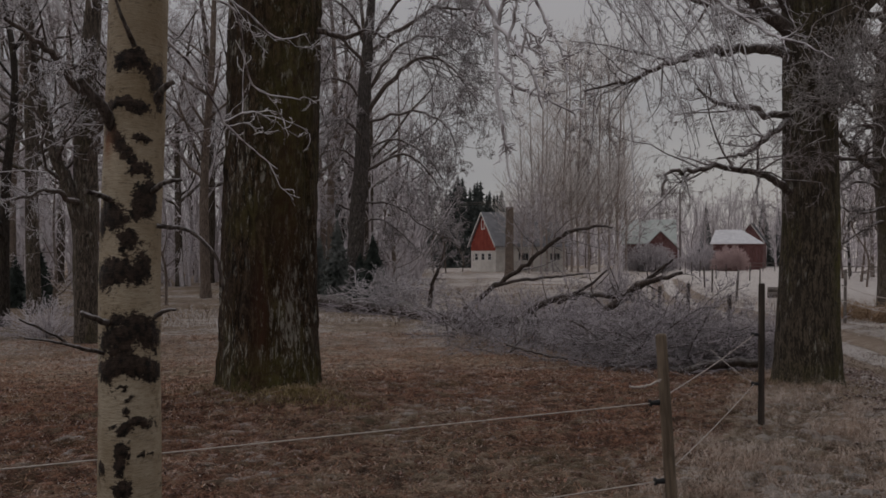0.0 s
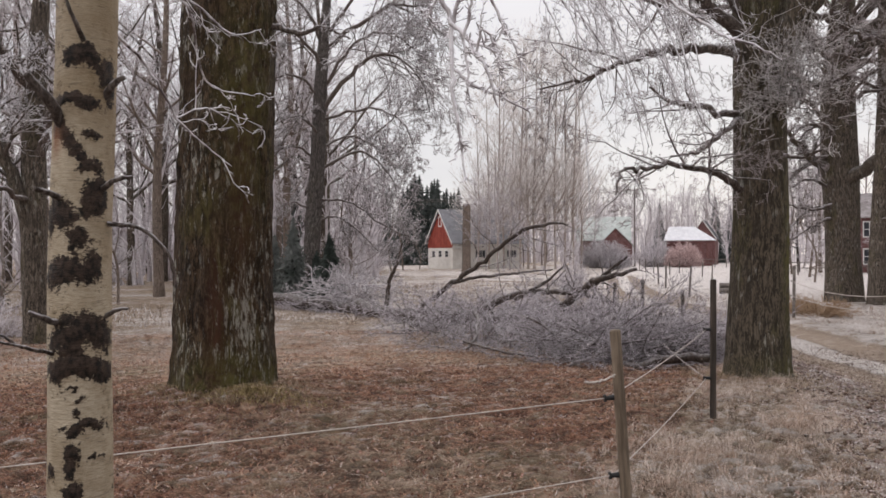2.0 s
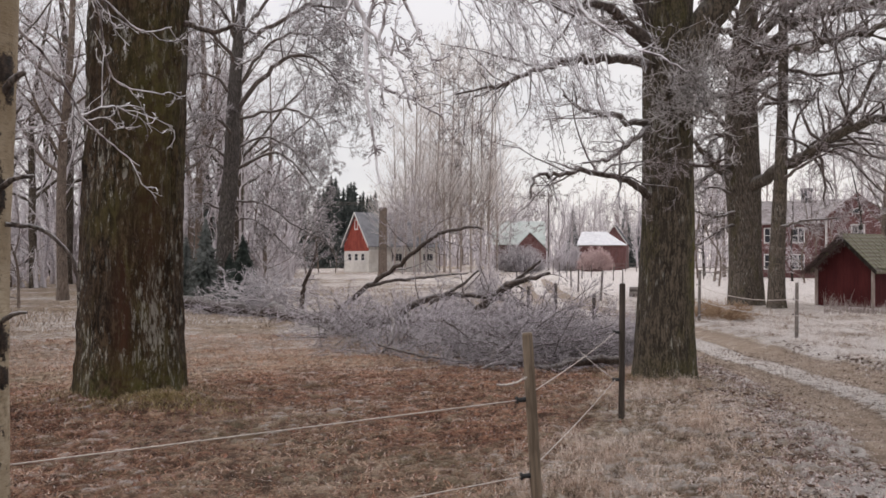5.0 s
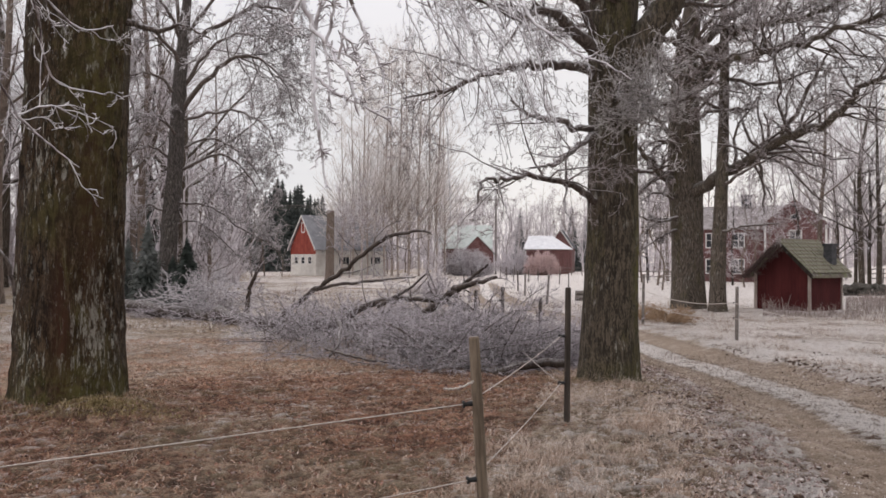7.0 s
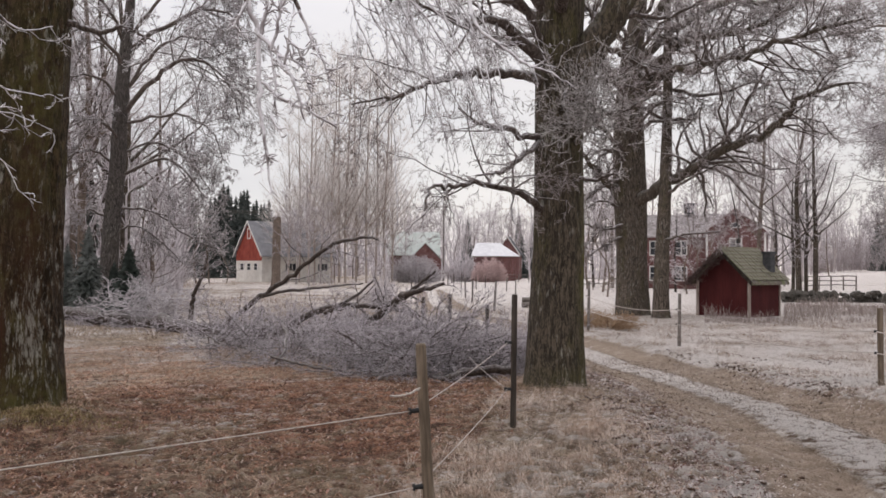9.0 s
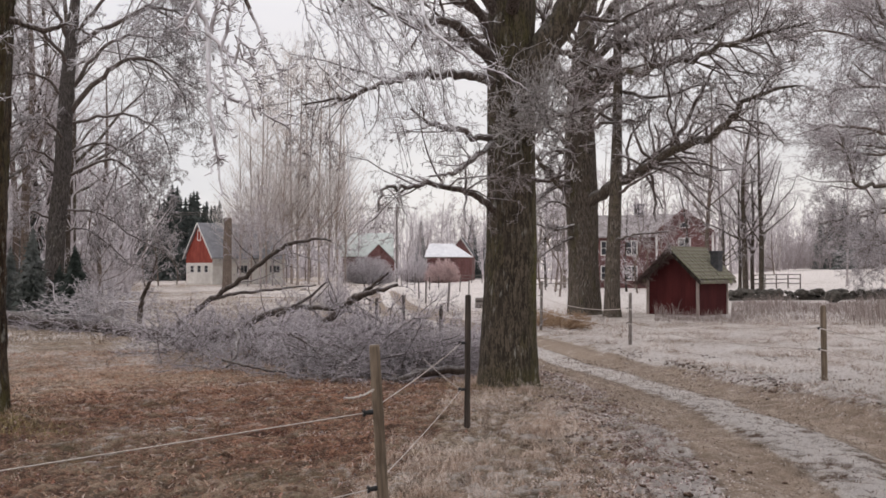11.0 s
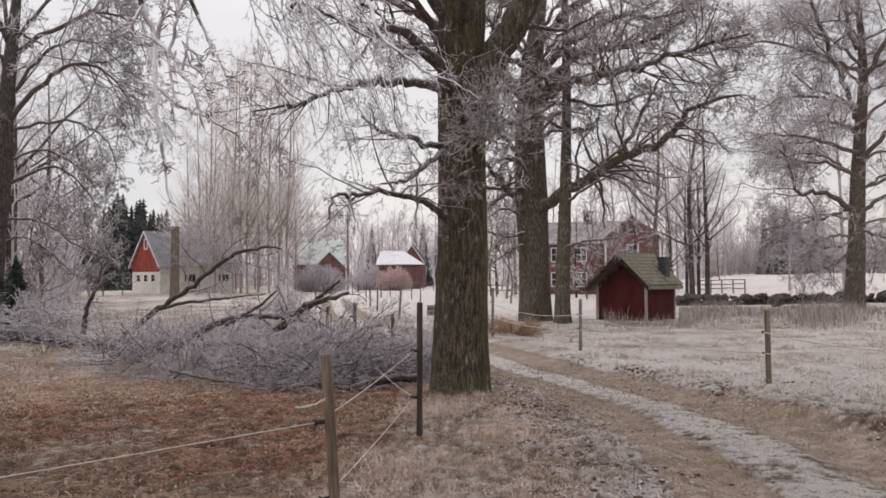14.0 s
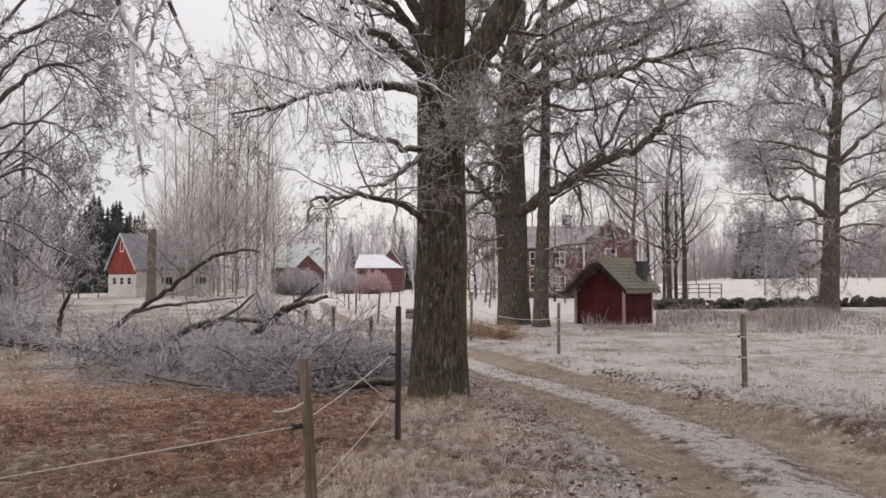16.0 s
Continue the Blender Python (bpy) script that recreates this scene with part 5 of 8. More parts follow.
# the great oak beyond the track, with its long limb, and the stem beside it
rng = np.random.default_rng(15)
X, Y = polar(27.85, 38, 0)[:2]
base = (X, Y, gz(X, Y) - 0.1)
limbs = ([(away(28.0, 37.8, 4.3, (29.5, 36.8, 4.95), (31.2, 36, 5.49), (33.4, 35, 6.15), (36, 34, 6.63), (38.1, 33, 7.7), (40.9, 32, 7.87)), (0.285, 0.24, 0.203, 0.18, 0.143, 0.09, 0.0375)), (away(33.4, 35, 6.15, (35, 34.5, 8.0), (36.3, 34, 9.4)), (0.0975, 0.0675, 0.03)), (away(27.9, 38, 8.4, (29.5, 37, 10.2), (31.5, 36, 10.9), (34.2, 34, 10.4), (37.5, 33, 10.9)), (0.247, 0.195, 0.158, 0.112, 0.045))]
         + [(away(27.9, 38, 9.6, (31.3, 35, 9.4), (34.6, 33, 9.3), (38.2, 32, 9.67), (41.7, 31, 9.76)), (0.195, 0.15, 0.12, 0.0825, 0.03)), (away(27.4, 38, 4.6, (25.9, 36.5, 5.3), (24.6, 35, 6.1)), (0.18, 0.135, 0.075)), (away(27.6, 38, 11.5, (31, 36.5, 13), (35, 35, 13.4), (40, 34, 13.2)), (0.225, 0.165, 0.12, 0.045)), (away(27.5, 38, 9, (24.5, 36, 10.5), (21, 35, 11), (17.5, 34, 10.6)), (0.195, 0.143, 0.09, 0.0375))]
         + [(away(27.6, 38, 12.5, (25, 37, 14), (22, 36, 15)), (0.188, 0.135, 0.06)), (away(27.5, 37.6, 6.4, (25.4, 36.4, 7.6), (23.4, 35.6, 8.2)), (0.12, 0.0825, 0.0375)), (away(27.8, 37.5, 7.4, (29.2, 36.2, 7.6), (31.6, 35, 7.4)), (0.105, 0.075, 0.0375)), (away(27.4, 37.6, 3.4, (25.8, 36.6, 3.2), (24.2, 36, 3.5)), (0.075, 0.0525, 0.0225)), (away(27.3, 37.6, 5.4, (26.0, 37, 5.1), (24.7, 36.4, 4.3)), (0.09, 0.06, 0.025))]
         + [(away(27.3, 37.6, 4.0, (25.9, 37, 4.4), (24.5, 36.4, 3.9)), (0.08, 0.05, 0.025)), (away(27.3, 37.6, 2.9, (26.2, 37, 2.6), (24.9, 36.6, 2.0)), (0.07, 0.045, 0.02)), (away(27.3, 37.6, 6.6, (26.0, 37, 6.4), (24.9, 36.6, 5.6)), (0.08, 0.05, 0.02)), (away(27.3, 37.6, 4.9, (26.3, 37, 5.0), (25.2, 36.5, 4.7), (24.3, 36.2, 3.9)), (0.07, 0.05, 0.03, 0.015)), (away(27.3, 37.6, 3.2, (26.3, 37, 3.3), (25.2, 36.6, 2.8), (24.5, 36.2, 1.9)), (0.06, 0.045, 0.03, 0.015))]
         + [(away(27.9, 37.6, 10.2, (30.5, 36.5, 11.4), (33.5, 35.5, 12.0), (36.5, 35, 11.8), (39.5, 34.5, 12.4)), (0.2, 0.15, 0.11, 0.07, 0.03)), (away(27.8, 37.6, 8.8, (30.2, 36.6, 8.9), (32.6, 36, 8.5), (35.2, 35.4, 8.8)), (0.12, 0.09, 0.06, 0.03)), (away(27.7, 37.8, 10.8, (26, 37, 12), (24.5, 36.4, 12.6)), (0.14, 0.1, 0.05))]
         + [(away(27.8, 37.5, 9.5, (28.6, 35.8, 10.6), (29.8, 34.5, 11.2), (31.0, 34, 11.4)), (0.1, 0.08, 0.05, 0.02)), (away(27.7, 37.5, 8.0, (26.9, 36, 9.0), (26.0, 35, 9.5), (25.0, 34.6, 9.4)), (0.1, 0.08, 0.05, 0.02)), (away(27.9, 37.5, 11.0, (29.0, 36.5, 12.6), (30.4, 36, 13.4), (32, 35.6, 13.8)), (0.1, 0.08, 0.05, 0.02)), (away(27.7, 37.4, 7.0, (28.6, 36, 7.8), (29.8, 35.2, 8.2), (31.2, 35, 8.0)), (0.09, 0.07, 0.04, 0.02)), (away(27.6, 37.4, 9.8, (27.2, 36, 11.2), (26.8, 35.4, 12.2), (26.0, 35, 13)), (0.1, 0.08, 0.05, 0.02))]
         + [(away(27.5, 37.5, 7.6, (26.4, 36.5, 8.0), (25.2, 36, 7.6), (24.0, 35.6, 6.8)), (0.1, 0.075, 0.05, 0.02)), (away(27.5, 37.5, 6.0, (26.6, 36.6, 6.5), (25.4, 36, 6.3), (24.5, 35.6, 5.5)), (0.09, 0.07, 0.045, 0.02)), (away(27.6, 37.5, 11.0, (26.6, 36.5, 10.6), (25.4, 36, 10.9), (24.0, 35.6, 10.4)), (0.1, 0.075, 0.05, 0.02)), (away(27.6, 37.6, 8.8, (28.8, 36.4, 9.6), (30.0, 36, 9.4), (31.4, 35.6, 9.8)), (0.1, 0.075, 0.05, 0.02))])
tree("oak_tree", base, "huge rimed oak with a long low limb behind the track", ([(0, 0, 0), (-0.06, 0, 3), (-0.2, 0, 6), (-0.2, 0, 8.4), (-0.1, 0, 11), (0.4, 0, 14.5)], (0.70, 0.62, 0.68, 0.60, 0.45, 0.25)),
     limbs, [(5.2, 0.28, 48, 0.05, 0.34, 6, 4), (8, 0.5, 44, 0.0, 0.3, 4, 3), (7, 0.46, 44, 0.0, 0.3, 2, 3), (4, 0.5, 42, 0.0, 0.3, 2, 3)], rng, GREY_BARK, LIMB_BARK, TWIG_MID, "oak", least=0.0085,
     trunk_args=dict(sides=72, rings=120, relief=0.03, furrow=6.0, flare=0.15, seed=5), limb_sides=10)

rng = np.random.default_rng(16)
X, Y = polar(29.6, 36, 0)[:2]
base = (X, Y, gz(X, Y) - 0.1)
limbs = [(away(29.8, 36, 4.5, (31, 35.6, 5.0), (33, 35, 5.6)), (0.08, 0.06, 0.03)), (away(29.9, 36, 7.5, (28, 35.6, 8.2), (26.5, 35, 8.6)), (0.08, 0.06, 0.03)),
         (away(29.6, 36, 2.6, (31, 35.5, 2.9), (33.2, 35, 3.0)), (0.07, 0.05, 0.03))]
tree("oak_sapling", base, "dark slender oak stem beside the huge oak", ([(0, 0, 0), (0.05, 0, 2.4), (0.2, 0, 5.8), (0.3, 0, 9.4), (0.25, 0, 14)], (0.32, 0.26, 0.21, 0.17, 0.12)),
     limbs, [(8, 0.6, 50, 0.0, 0.3, 5, 4), (8, 0.6, 48, -0.05, 0.3, 4, 3), (7, 0.5, 45, 0, 0.3, 3, 3)], rng, GREY_BARK, LIMB_BARK, TWIG_DARK, "oak", least=0.011,
     trunk_args=dict(sides=32, rings=70, relief=0.02, furrow=8.0, flare=0.25, seed=6))

# the field oak in the east
rng = np.random.default_rng(17)
X, Y = polar(47.25, 55, 0)[:2]
base = (X, Y, gz(X, Y) - 0.1)
limbs = ([(away(47.3, 55, 5.2, (45.8, 54, 6.2), (44.2, 53, 6.2), (43.6, 52, 8.0), (42.6, 51, 8.8)), (0.186, 0.136, 0.0992, 0.062, 0.0248)), (away(47.5, 55, 10.5, (46.6, 54, 13.1), (45.4, 53, 16.3), (44.5, 52, 18.5)), (0.186, 0.136, 0.093, 0.0434)), (away(47.4, 55, 4.8, (48.9, 54, 5.8), (50.4, 54, 6.7), (52.5, 54, 7.2)), (0.149, 0.105, 0.062, 0.031)), (away(47.6, 55, 8.0, (49.4, 54, 9.6), (51.5, 53, 10.6), (54, 53, 11.2)), (0.161, 0.118, 0.0744, 0.031))]
         + [(away(47.6, 55, 8.5, (45.6, 54, 9.2), (43, 53, 9.6), (40.8, 53, 9.2)), (0.136, 0.0992, 0.062, 0.0248)), (away(47.9, 55, 12.5, (49.5, 54, 15), (51.2, 54, 17.2), (52, 54, 19)), (0.161, 0.118, 0.0744, 0.031)), (away(47.9, 55, 13, (45.5, 54, 14.2), (42.5, 53, 15), (40.5, 53, 14.6)), (0.136, 0.093, 0.062, 0.0248)), (away(47.4, 55, 3.6, (46.2, 53.5, 3.7), (44.9, 52.5, 3.2), (43.8, 52, 2.9)), (0.0868, 0.062, 0.0372, 0.0186))]
         + [(away(47.7, 55, 14.5, (47.0, 54.5, 17), (47.6, 54, 20)), (0.155, 0.112, 0.0496)), (away(47.5, 55, 7.0, (46.0, 56, 8.4), (44.2, 57, 8.9), (42.6, 57.5, 8.2)), (0.1, 0.075, 0.05, 0.02)), (away(47.6, 55, 11.0, (45.6, 55.5, 12.0), (43.4, 56, 12.2), (41.6, 56, 11.4)), (0.11, 0.08, 0.05, 0.02)), (away(47.3, 55, 4.6, (45.6, 55.5, 5.0), (43.8, 56, 4.6), (42.4, 56, 3.6)), (0.08, 0.06, 0.04, 0.02))]
         + [(away(47.6, 55, 10.0, (49.2, 55.5, 11.6), (51.0, 56, 12.4), (53.2, 56, 12.6)), (0.11, 0.08, 0.05, 0.02)), (away(47.4, 55, 6.2, (49.0, 55.5, 7.2), (50.8, 56, 7.8), (52.6, 56, 7.4)), (0.09, 0.07, 0.045, 0.02)), (away(47.3, 55, 4.2, (48.8, 54.5, 4.6), (50.4, 54, 4.4), (51.8, 54, 3.4)), (0.08, 0.06, 0.04, 0.02)), (away(47.9, 55, 13.5, (46.2, 55.5, 15.4), (44.4, 56, 16.4), (42.6, 56, 16.6)), (0.11, 0.08, 0.05, 0.02)), (away(48.0, 55, 13.0, (49.8, 55, 14.0), (51.6, 55, 14.4), (53.6, 55, 14.2)), (0.11, 0.08, 0.05, 0.02))])
for k in range(16):
    high = 3.4 + 14 * k / 16
    a, reach, r = 3.14 * k + 2.4 * rng.random() - 0.7, (7.6 - 0.22 * high) * (0.75 + 0.4 * rng.random()), 0.13 - 0.003 * high
    rise = (-1.4 if k < 4 else 0.6 + 0.13 * high) * (0.6 + 0.6 * rng.random())
    foot = np.array(base) + (0.06 * high, 0, high)
    limbs.append(([tuple(foot + np.array([np.cos(a + b) * reach * u, np.sin(a + b) * reach * u, rise * v])) for u, v, b in ((0, 0, 0), (0.3, 0.45, 0.12), (0.62, 0.7, -0.1), (1, 1, 0.1))], (r, 0.75 * r, 0.5 * r, 0.2 * r)))
tree("oak_tree", base, "spreading leafless oak grey with rime on the field edge", ([(0, 0, 0), (0.1, 0, 2.4), (0.3, 0, 5.6), (0.6, 0, 9.8), (1.0, 0, 14), (0.6, 0, 19)], (0.55, 0.45, 0.40, 0.31, 0.22, 0.1)),
     limbs, [(3.5, 0.5, 52, 0.0, 0.28, 6, 4), (8, 0.52, 46, 0.0, 0.28, 3, 3), (7, 0.52, 44, -0.03, 0.28, 2, 3), (4, 0.6, 42, 0.0, 0.3, 2, 3)], rng, FIELD_BARK, STEM_BARK, TWIG_FAR, "oak", least=0.0105,
     trunk_args=dict(sides=48, rings=90, relief=0.03, furrow=5.0, flare=0.2, seed=7))

# the tree beyond the fallen one
rng = np.random.default_rng(18)
X, Y = polar(-5.97, 42, 0)[:2]
base = (X, Y, gz(X, Y) - 0.1)
limbs = ([(away(-5.1, 42, 8.4, (-2.5, 41, 10.6), (-0.3, 40, 10.7), (1.4, 39, 9.4), (2.0, 38.5, 8.0)), (0.13, 0.0975, 0.065, 0.039, 0.0195)), (away(-5.25, 42, 5.6, (-2.5, 41, 6.4), (-0.7, 40, 5.2), (-0.2, 40, 4.4)), (0.078, 0.0585, 0.039, 0.0195)), (away(-4.95, 42, 10.5, (-6.9, 41, 11.9), (-8.6, 40, 11.4)), (0.104, 0.065, 0.0325)), (away(-4.85, 42, 11.4, (-1, 41, 13.2), (1.2, 40, 13), (2.4, 39, 11.5)), (0.117, 0.0845, 0.052, 0.026))]
         + [(away(-5.15, 42, 7.0, (-6.5, 41, 8.0), (-8.4, 40, 7.4)), (0.078, 0.0585, 0.026)), (away(-5.4, 42, 4.2, (-3.4, 41, 4.0), (-1.2, 40, 2.9), (0.6, 39.6, 2.3)), (0.065, 0.052, 0.039, 0.0195)), (away(-5.1, 42, 8.0, (-2, 41, 8.4), (0.2, 40, 7.6), (1.0, 39, 6.2)), (0.078, 0.0585, 0.039, 0.0195))]
         + [(away(-5.0, 42, 9.6, (-3, 41.5, 11.6), (-0.6, 41, 12.0), (1.2, 40.5, 11.0)), (0.09, 0.07, 0.045, 0.02)), (away(-5.3, 42, 6.6, (-3.4, 42.5, 7.3), (-1.4, 43, 6.7), (0.2, 43, 5.2)), (0.07, 0.05, 0.035, 0.018)), (away(-4.9, 42, 12.0, (-2.6, 42, 14.2), (0, 41.5, 14.8), (1.8, 41, 13.8)), (0.09, 0.07, 0.045, 0.02)), (away(-5.2, 42, 9.0, (-6.8, 41.5, 10), (-8.8, 41, 9.6), (-10.2, 40.5, 8.4)), (0.08, 0.06, 0.04, 0.018))]
         + [(away(-5.5, 42, 6.0, (-7, 41.6, 6.7), (-8.6, 41, 6.0), (-9.6, 41, 4.8)), (0.07, 0.05, 0.035, 0.018)), (away(-5.7, 42, 3.6, (-7.2, 41.6, 4.0), (-8.6, 41, 3.3)), (0.06, 0.04, 0.018)), (away(-4.9, 42, 11.5, (-6.4, 41.5, 13.4), (-8.2, 41, 13.8)), (0.09, 0.06, 0.025)), (away(-5.6, 42, 3.1, (-4.2, 41.5, 3.3), (-2.6, 41, 2.5), (-1.4, 40.6, 1.6)), (0.055, 0.04, 0.03, 0.015))])
tree("lime_tree", base, "rimed tree with drooping twigs beyond the fallen trunk", ([(0, 0, 0), (0.18, 0, 3.3), (0.37, 0, 6.0), (0.57, 0, 10.2), (0.92, 0, 15)], (0.44, 0.38, 0.33, 0.28, 0.18)),
     limbs, [(3.3, 0.5, 50, -0.2, 0.26, 6, 4), (8, 0.5, 46, -0.25, 0.3, 4, 3), (7, 0.5, 44, -0.2, 0.3, 2, 3), (5, 0.6, 42, -0.1, 0.3, 2, 3)], rng, LIME_BARK, LIMB_BARK, TWIG_LIME, "tree", least=0.009,
     trunk_args=dict(sides=36, rings=80, relief=0.02, furrow=6.0, flare=0.2, seed=9))

# the forked oak in the west
rng = np.random.default_rng(19)
X, Y = polar(-22.3, 21, 0)[:2]
base = (X, Y, gz(X, Y) - 0.1)
limbs = [(away(-22.5, 21, 1.5, (-23.5, 21, 3.0), (-24.4, 21, 4.0), (-25.3, 21, 5.2), (-26, 20.6, 7)), (0.17, 0.14, 0.12, 0.11, 0.08)),
         (away(-22.6, 21, 3.4, (-21.6, 20.6, 4.6), (-20.4, 20, 5.6), (-19.6, 19.6, 7)), (0.13, 0.1, 0.08, 0.05)),
         (away(-22.6, 21, 2.6, (-24.5, 20, 2.9), (-27, 19.5, 2.6)), (0.07, 0.05, 0.03)),
         (away(-22.5, 21, 5, (-24.5, 20, 5.8), (-27, 19, 6.2)), (0.1, 0.07, 0.04)),
         (away(-22.4, 21, 4.4, (-20.4, 20, 4.6), (-18.2, 19.4, 4.3)), (0.08, 0.06, 0.03))]
tree("oak_tree", base, "forked grey oak with rimed twigs among the trees", ([(0, 0, 0), (-0.1, 0, 2.0), (-0.1, 0, 3.8), (-0.06, 0, 5.6), (0.1, 0, 8.5)], (0.30, 0.26, 0.24, 0.2, 0.14)),
     limbs, [(2.4, 0.5, 50, -0.05, 0.3, 6, 4), (8, 0.55, 48, -0.1, 0.32, 5, 3), (6, 0.5, 46, -0.1, 0.3, 3, 3), (3, 0.6, 45, -0.1, 0.3, 2, 3)], rng, GREY_BARK, LIMB_BARK, TWIG_NEAR, "oak", least=0.006,
     trunk_args=dict(sides=40, rings=80, relief=0.018, furrow=8.0, flare=0.2, seed=10))


# woodland trees: a few kinds, repeated
def woodland(seed, name, tall, girth, label, bark, twig, levels, lean=0.04, limbs=7, low=0.3, rise=0.6, least=0.012, reach=0.34, open_angle=55):
    rng = np.random.default_rng(seed)
    ob = thing(name, (0, 0, -60), label, "tree", "woodland trees")
    pts = [(0, 0, 0)] + [(lean * tall * f * rng.normal(), lean * tall * f * rng.normal(), tall * f) for f in (0.3, 0.6, 1.0)]
    part("trunk", trunk_mesh("trunk", pts, (girth, girth * 0.8, girth * 0.55, girth * 0.12), bark, 14, 30, girth * 0.05, 3.0, 0.2, seed)[0], ob)
    P, R = line(pts, (girth, girth * 0.8, girth * 0.55, girth * 0.12), 6)
    Q, S = sprout(rng, P, R, limbs, reach, open_angle, rise, 0.1 if reach < 0.3 else 0.14, 5, low, 0.5, 0.3, least)
    woods = crown(rng, [(Q, S)], levels, least)
    first = Wood()
    first.add(Q, S, 4)
    part("branchwork", first.mesh("branchwork", bark), ob, kind="stuff")
    part("crown", twigs_mesh(woods, twig, (0, 0, 0)), ob, kind="stuff")
    return ob


FINE = [(7, 0.5, 48, -0.1, 0.2, 3, 3), (6, 0.55, 45, -0.2, 0.25, 2, 3), (4, 0.6, 45, -0.2, 0.2, 2, 3)]
HANGING = [(7, 0.5, 45, -0.4, 0.2, 3, 3), (6, 0.55, 45, -0.5, 0.25, 2, 3), (4, 0.6, 40, -0.4, 0.2, 2, 3)]
KINDS = [woodland(31, "woodland_tree", 17, 0.20, "slender grey tree white with rime", STEM_BARK, TWIG_WOOD, FINE, 0.03, 17),
         woodland(32, "woodland_tree", 14, 0.16, "slender dark tree white with rime", DARK_BARK, TWIG_WOOD, HANGING, 0.05, 17, 0.2),
         woodland(33, "woodland_tree", 19, 0.26, "tall rimed tree of the wood", GREY_BARK, TWIG_WOOD, FINE, 0.03, 17, 0.3),
         woodland(34, "woodland_tree", 7, 0.07, "bushy rimed young tree", STEM_BARK, TWIG_WOOD, [(7, 0.55, 45, 0.0, 0.2, 3, 3), (7, 0.55, 45, 0, 0.2, 2, 3)], 0.08, 26, 0.06)]
LIGHT = [(7, 0.5, 48, -0.1, 0.2, 3, 3), (7, 0.6, 45, -0.2, 0.2, 2, 3)]
# for the farther trees: fewer twigs, bark paled for distance haze
FAR_KINDS = [woodland(36, "woodland_tree", 17, 0.12, "slender grey tree white with rime", RIMED_HAZY_BARK, TWIG_WOOD, LIGHT, 0.03, 19, 0.2, least=0.022),
             woodland(37, "woodland_tree", 14, 0.10, "slender grey tree white with rime", RIMED_HAZY_BARK, TWIG_WOOD, LIGHT, 0.05, 19, 0.15, least=0.022),
             woodland(38, "woodland_tree", 19, 0.15, "tall rimed tree of the wood", RIMED_HAZY_BARK, TWIG_WOOD, LIGHT, 0.03, 19, 0.2, least=0.022), KINDS[3]]
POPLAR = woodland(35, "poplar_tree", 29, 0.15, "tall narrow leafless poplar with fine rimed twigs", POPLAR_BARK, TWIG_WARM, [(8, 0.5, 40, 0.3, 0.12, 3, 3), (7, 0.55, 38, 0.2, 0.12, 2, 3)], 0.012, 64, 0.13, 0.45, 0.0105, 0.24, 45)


def plant(kind, pan, far, size=1.0, turn=0.0, lean=0.0):
    x, y = polar(pan, far, 0)[:2]
    return copy_thing(kind, pose(x, y, gz(x, y) - 0.05, lean, 0, turn) @ Matrix.Scale(size, 4))


rng = np.random.default_rng(40)
plant(KINDS[0], -15.4, 42, 1.15, 30)
for pan, far, k, size in (((-27, 27, 1, 0.9), (-25.4, 33, 2, 0.9), (-20.3, 30, 2, 0.8), (-18.6, 46, 0, 1.0), (-17, 60, 2, 1.0), (-13.2, 52, 1, 1.1), (-12, 66, 2, 1.1), (-9.3, 50, 2, 0.95), (-8, 62, 0, 1.1), (-10.6, 74, 2, 1.2), (-6.8, 72, 1, 1.3), (-3.2, 68, 0, 1.0), (-3.6, 78, 3, 1.5), (-2.6, 62, 3, 1.0), (-1.6, 84, 3, 0.9), (-3.4, 56, 3, 1.0), (-14.2, 80, 0, 1.2))
         + ((-19.5, 72, 2, 1.2), (-22, 58, 0, 1.1), (-24, 70, 2, 1.2), (-26.5, 50, 0, 1.0), (-28.4, 42, 2, 1.0), (-16.2, 95, 2, 1.3), (-11, 98, 0, 1.4), (-5.5, 98, 2, 1.3), (-21, 96, 0, 1.4), (-27, 90, 2, 1.4), (-7.2, 44, 3, 0.9), (-17.8, 36, 3, 0.8), (-24.5, 27, 3, 0.7), (-20, 40, 3, 0.9), (-12.6, 58, 0, 1.35), (-10.2, 62, 2, 1.25), (-7.4, 55, 0, 1.3), (-5.0, 64, 2, 1.3), (-6.2, 84, 2, 1.5), (-15.2, 66, 2, 1.3), (-18.4, 62, 0, 1.3), (-23, 48, 0, 1.2), (-25.6, 60, 2, 1.3))):
    plant(KINDS[k], pan, far, size, rng.random() * 360)
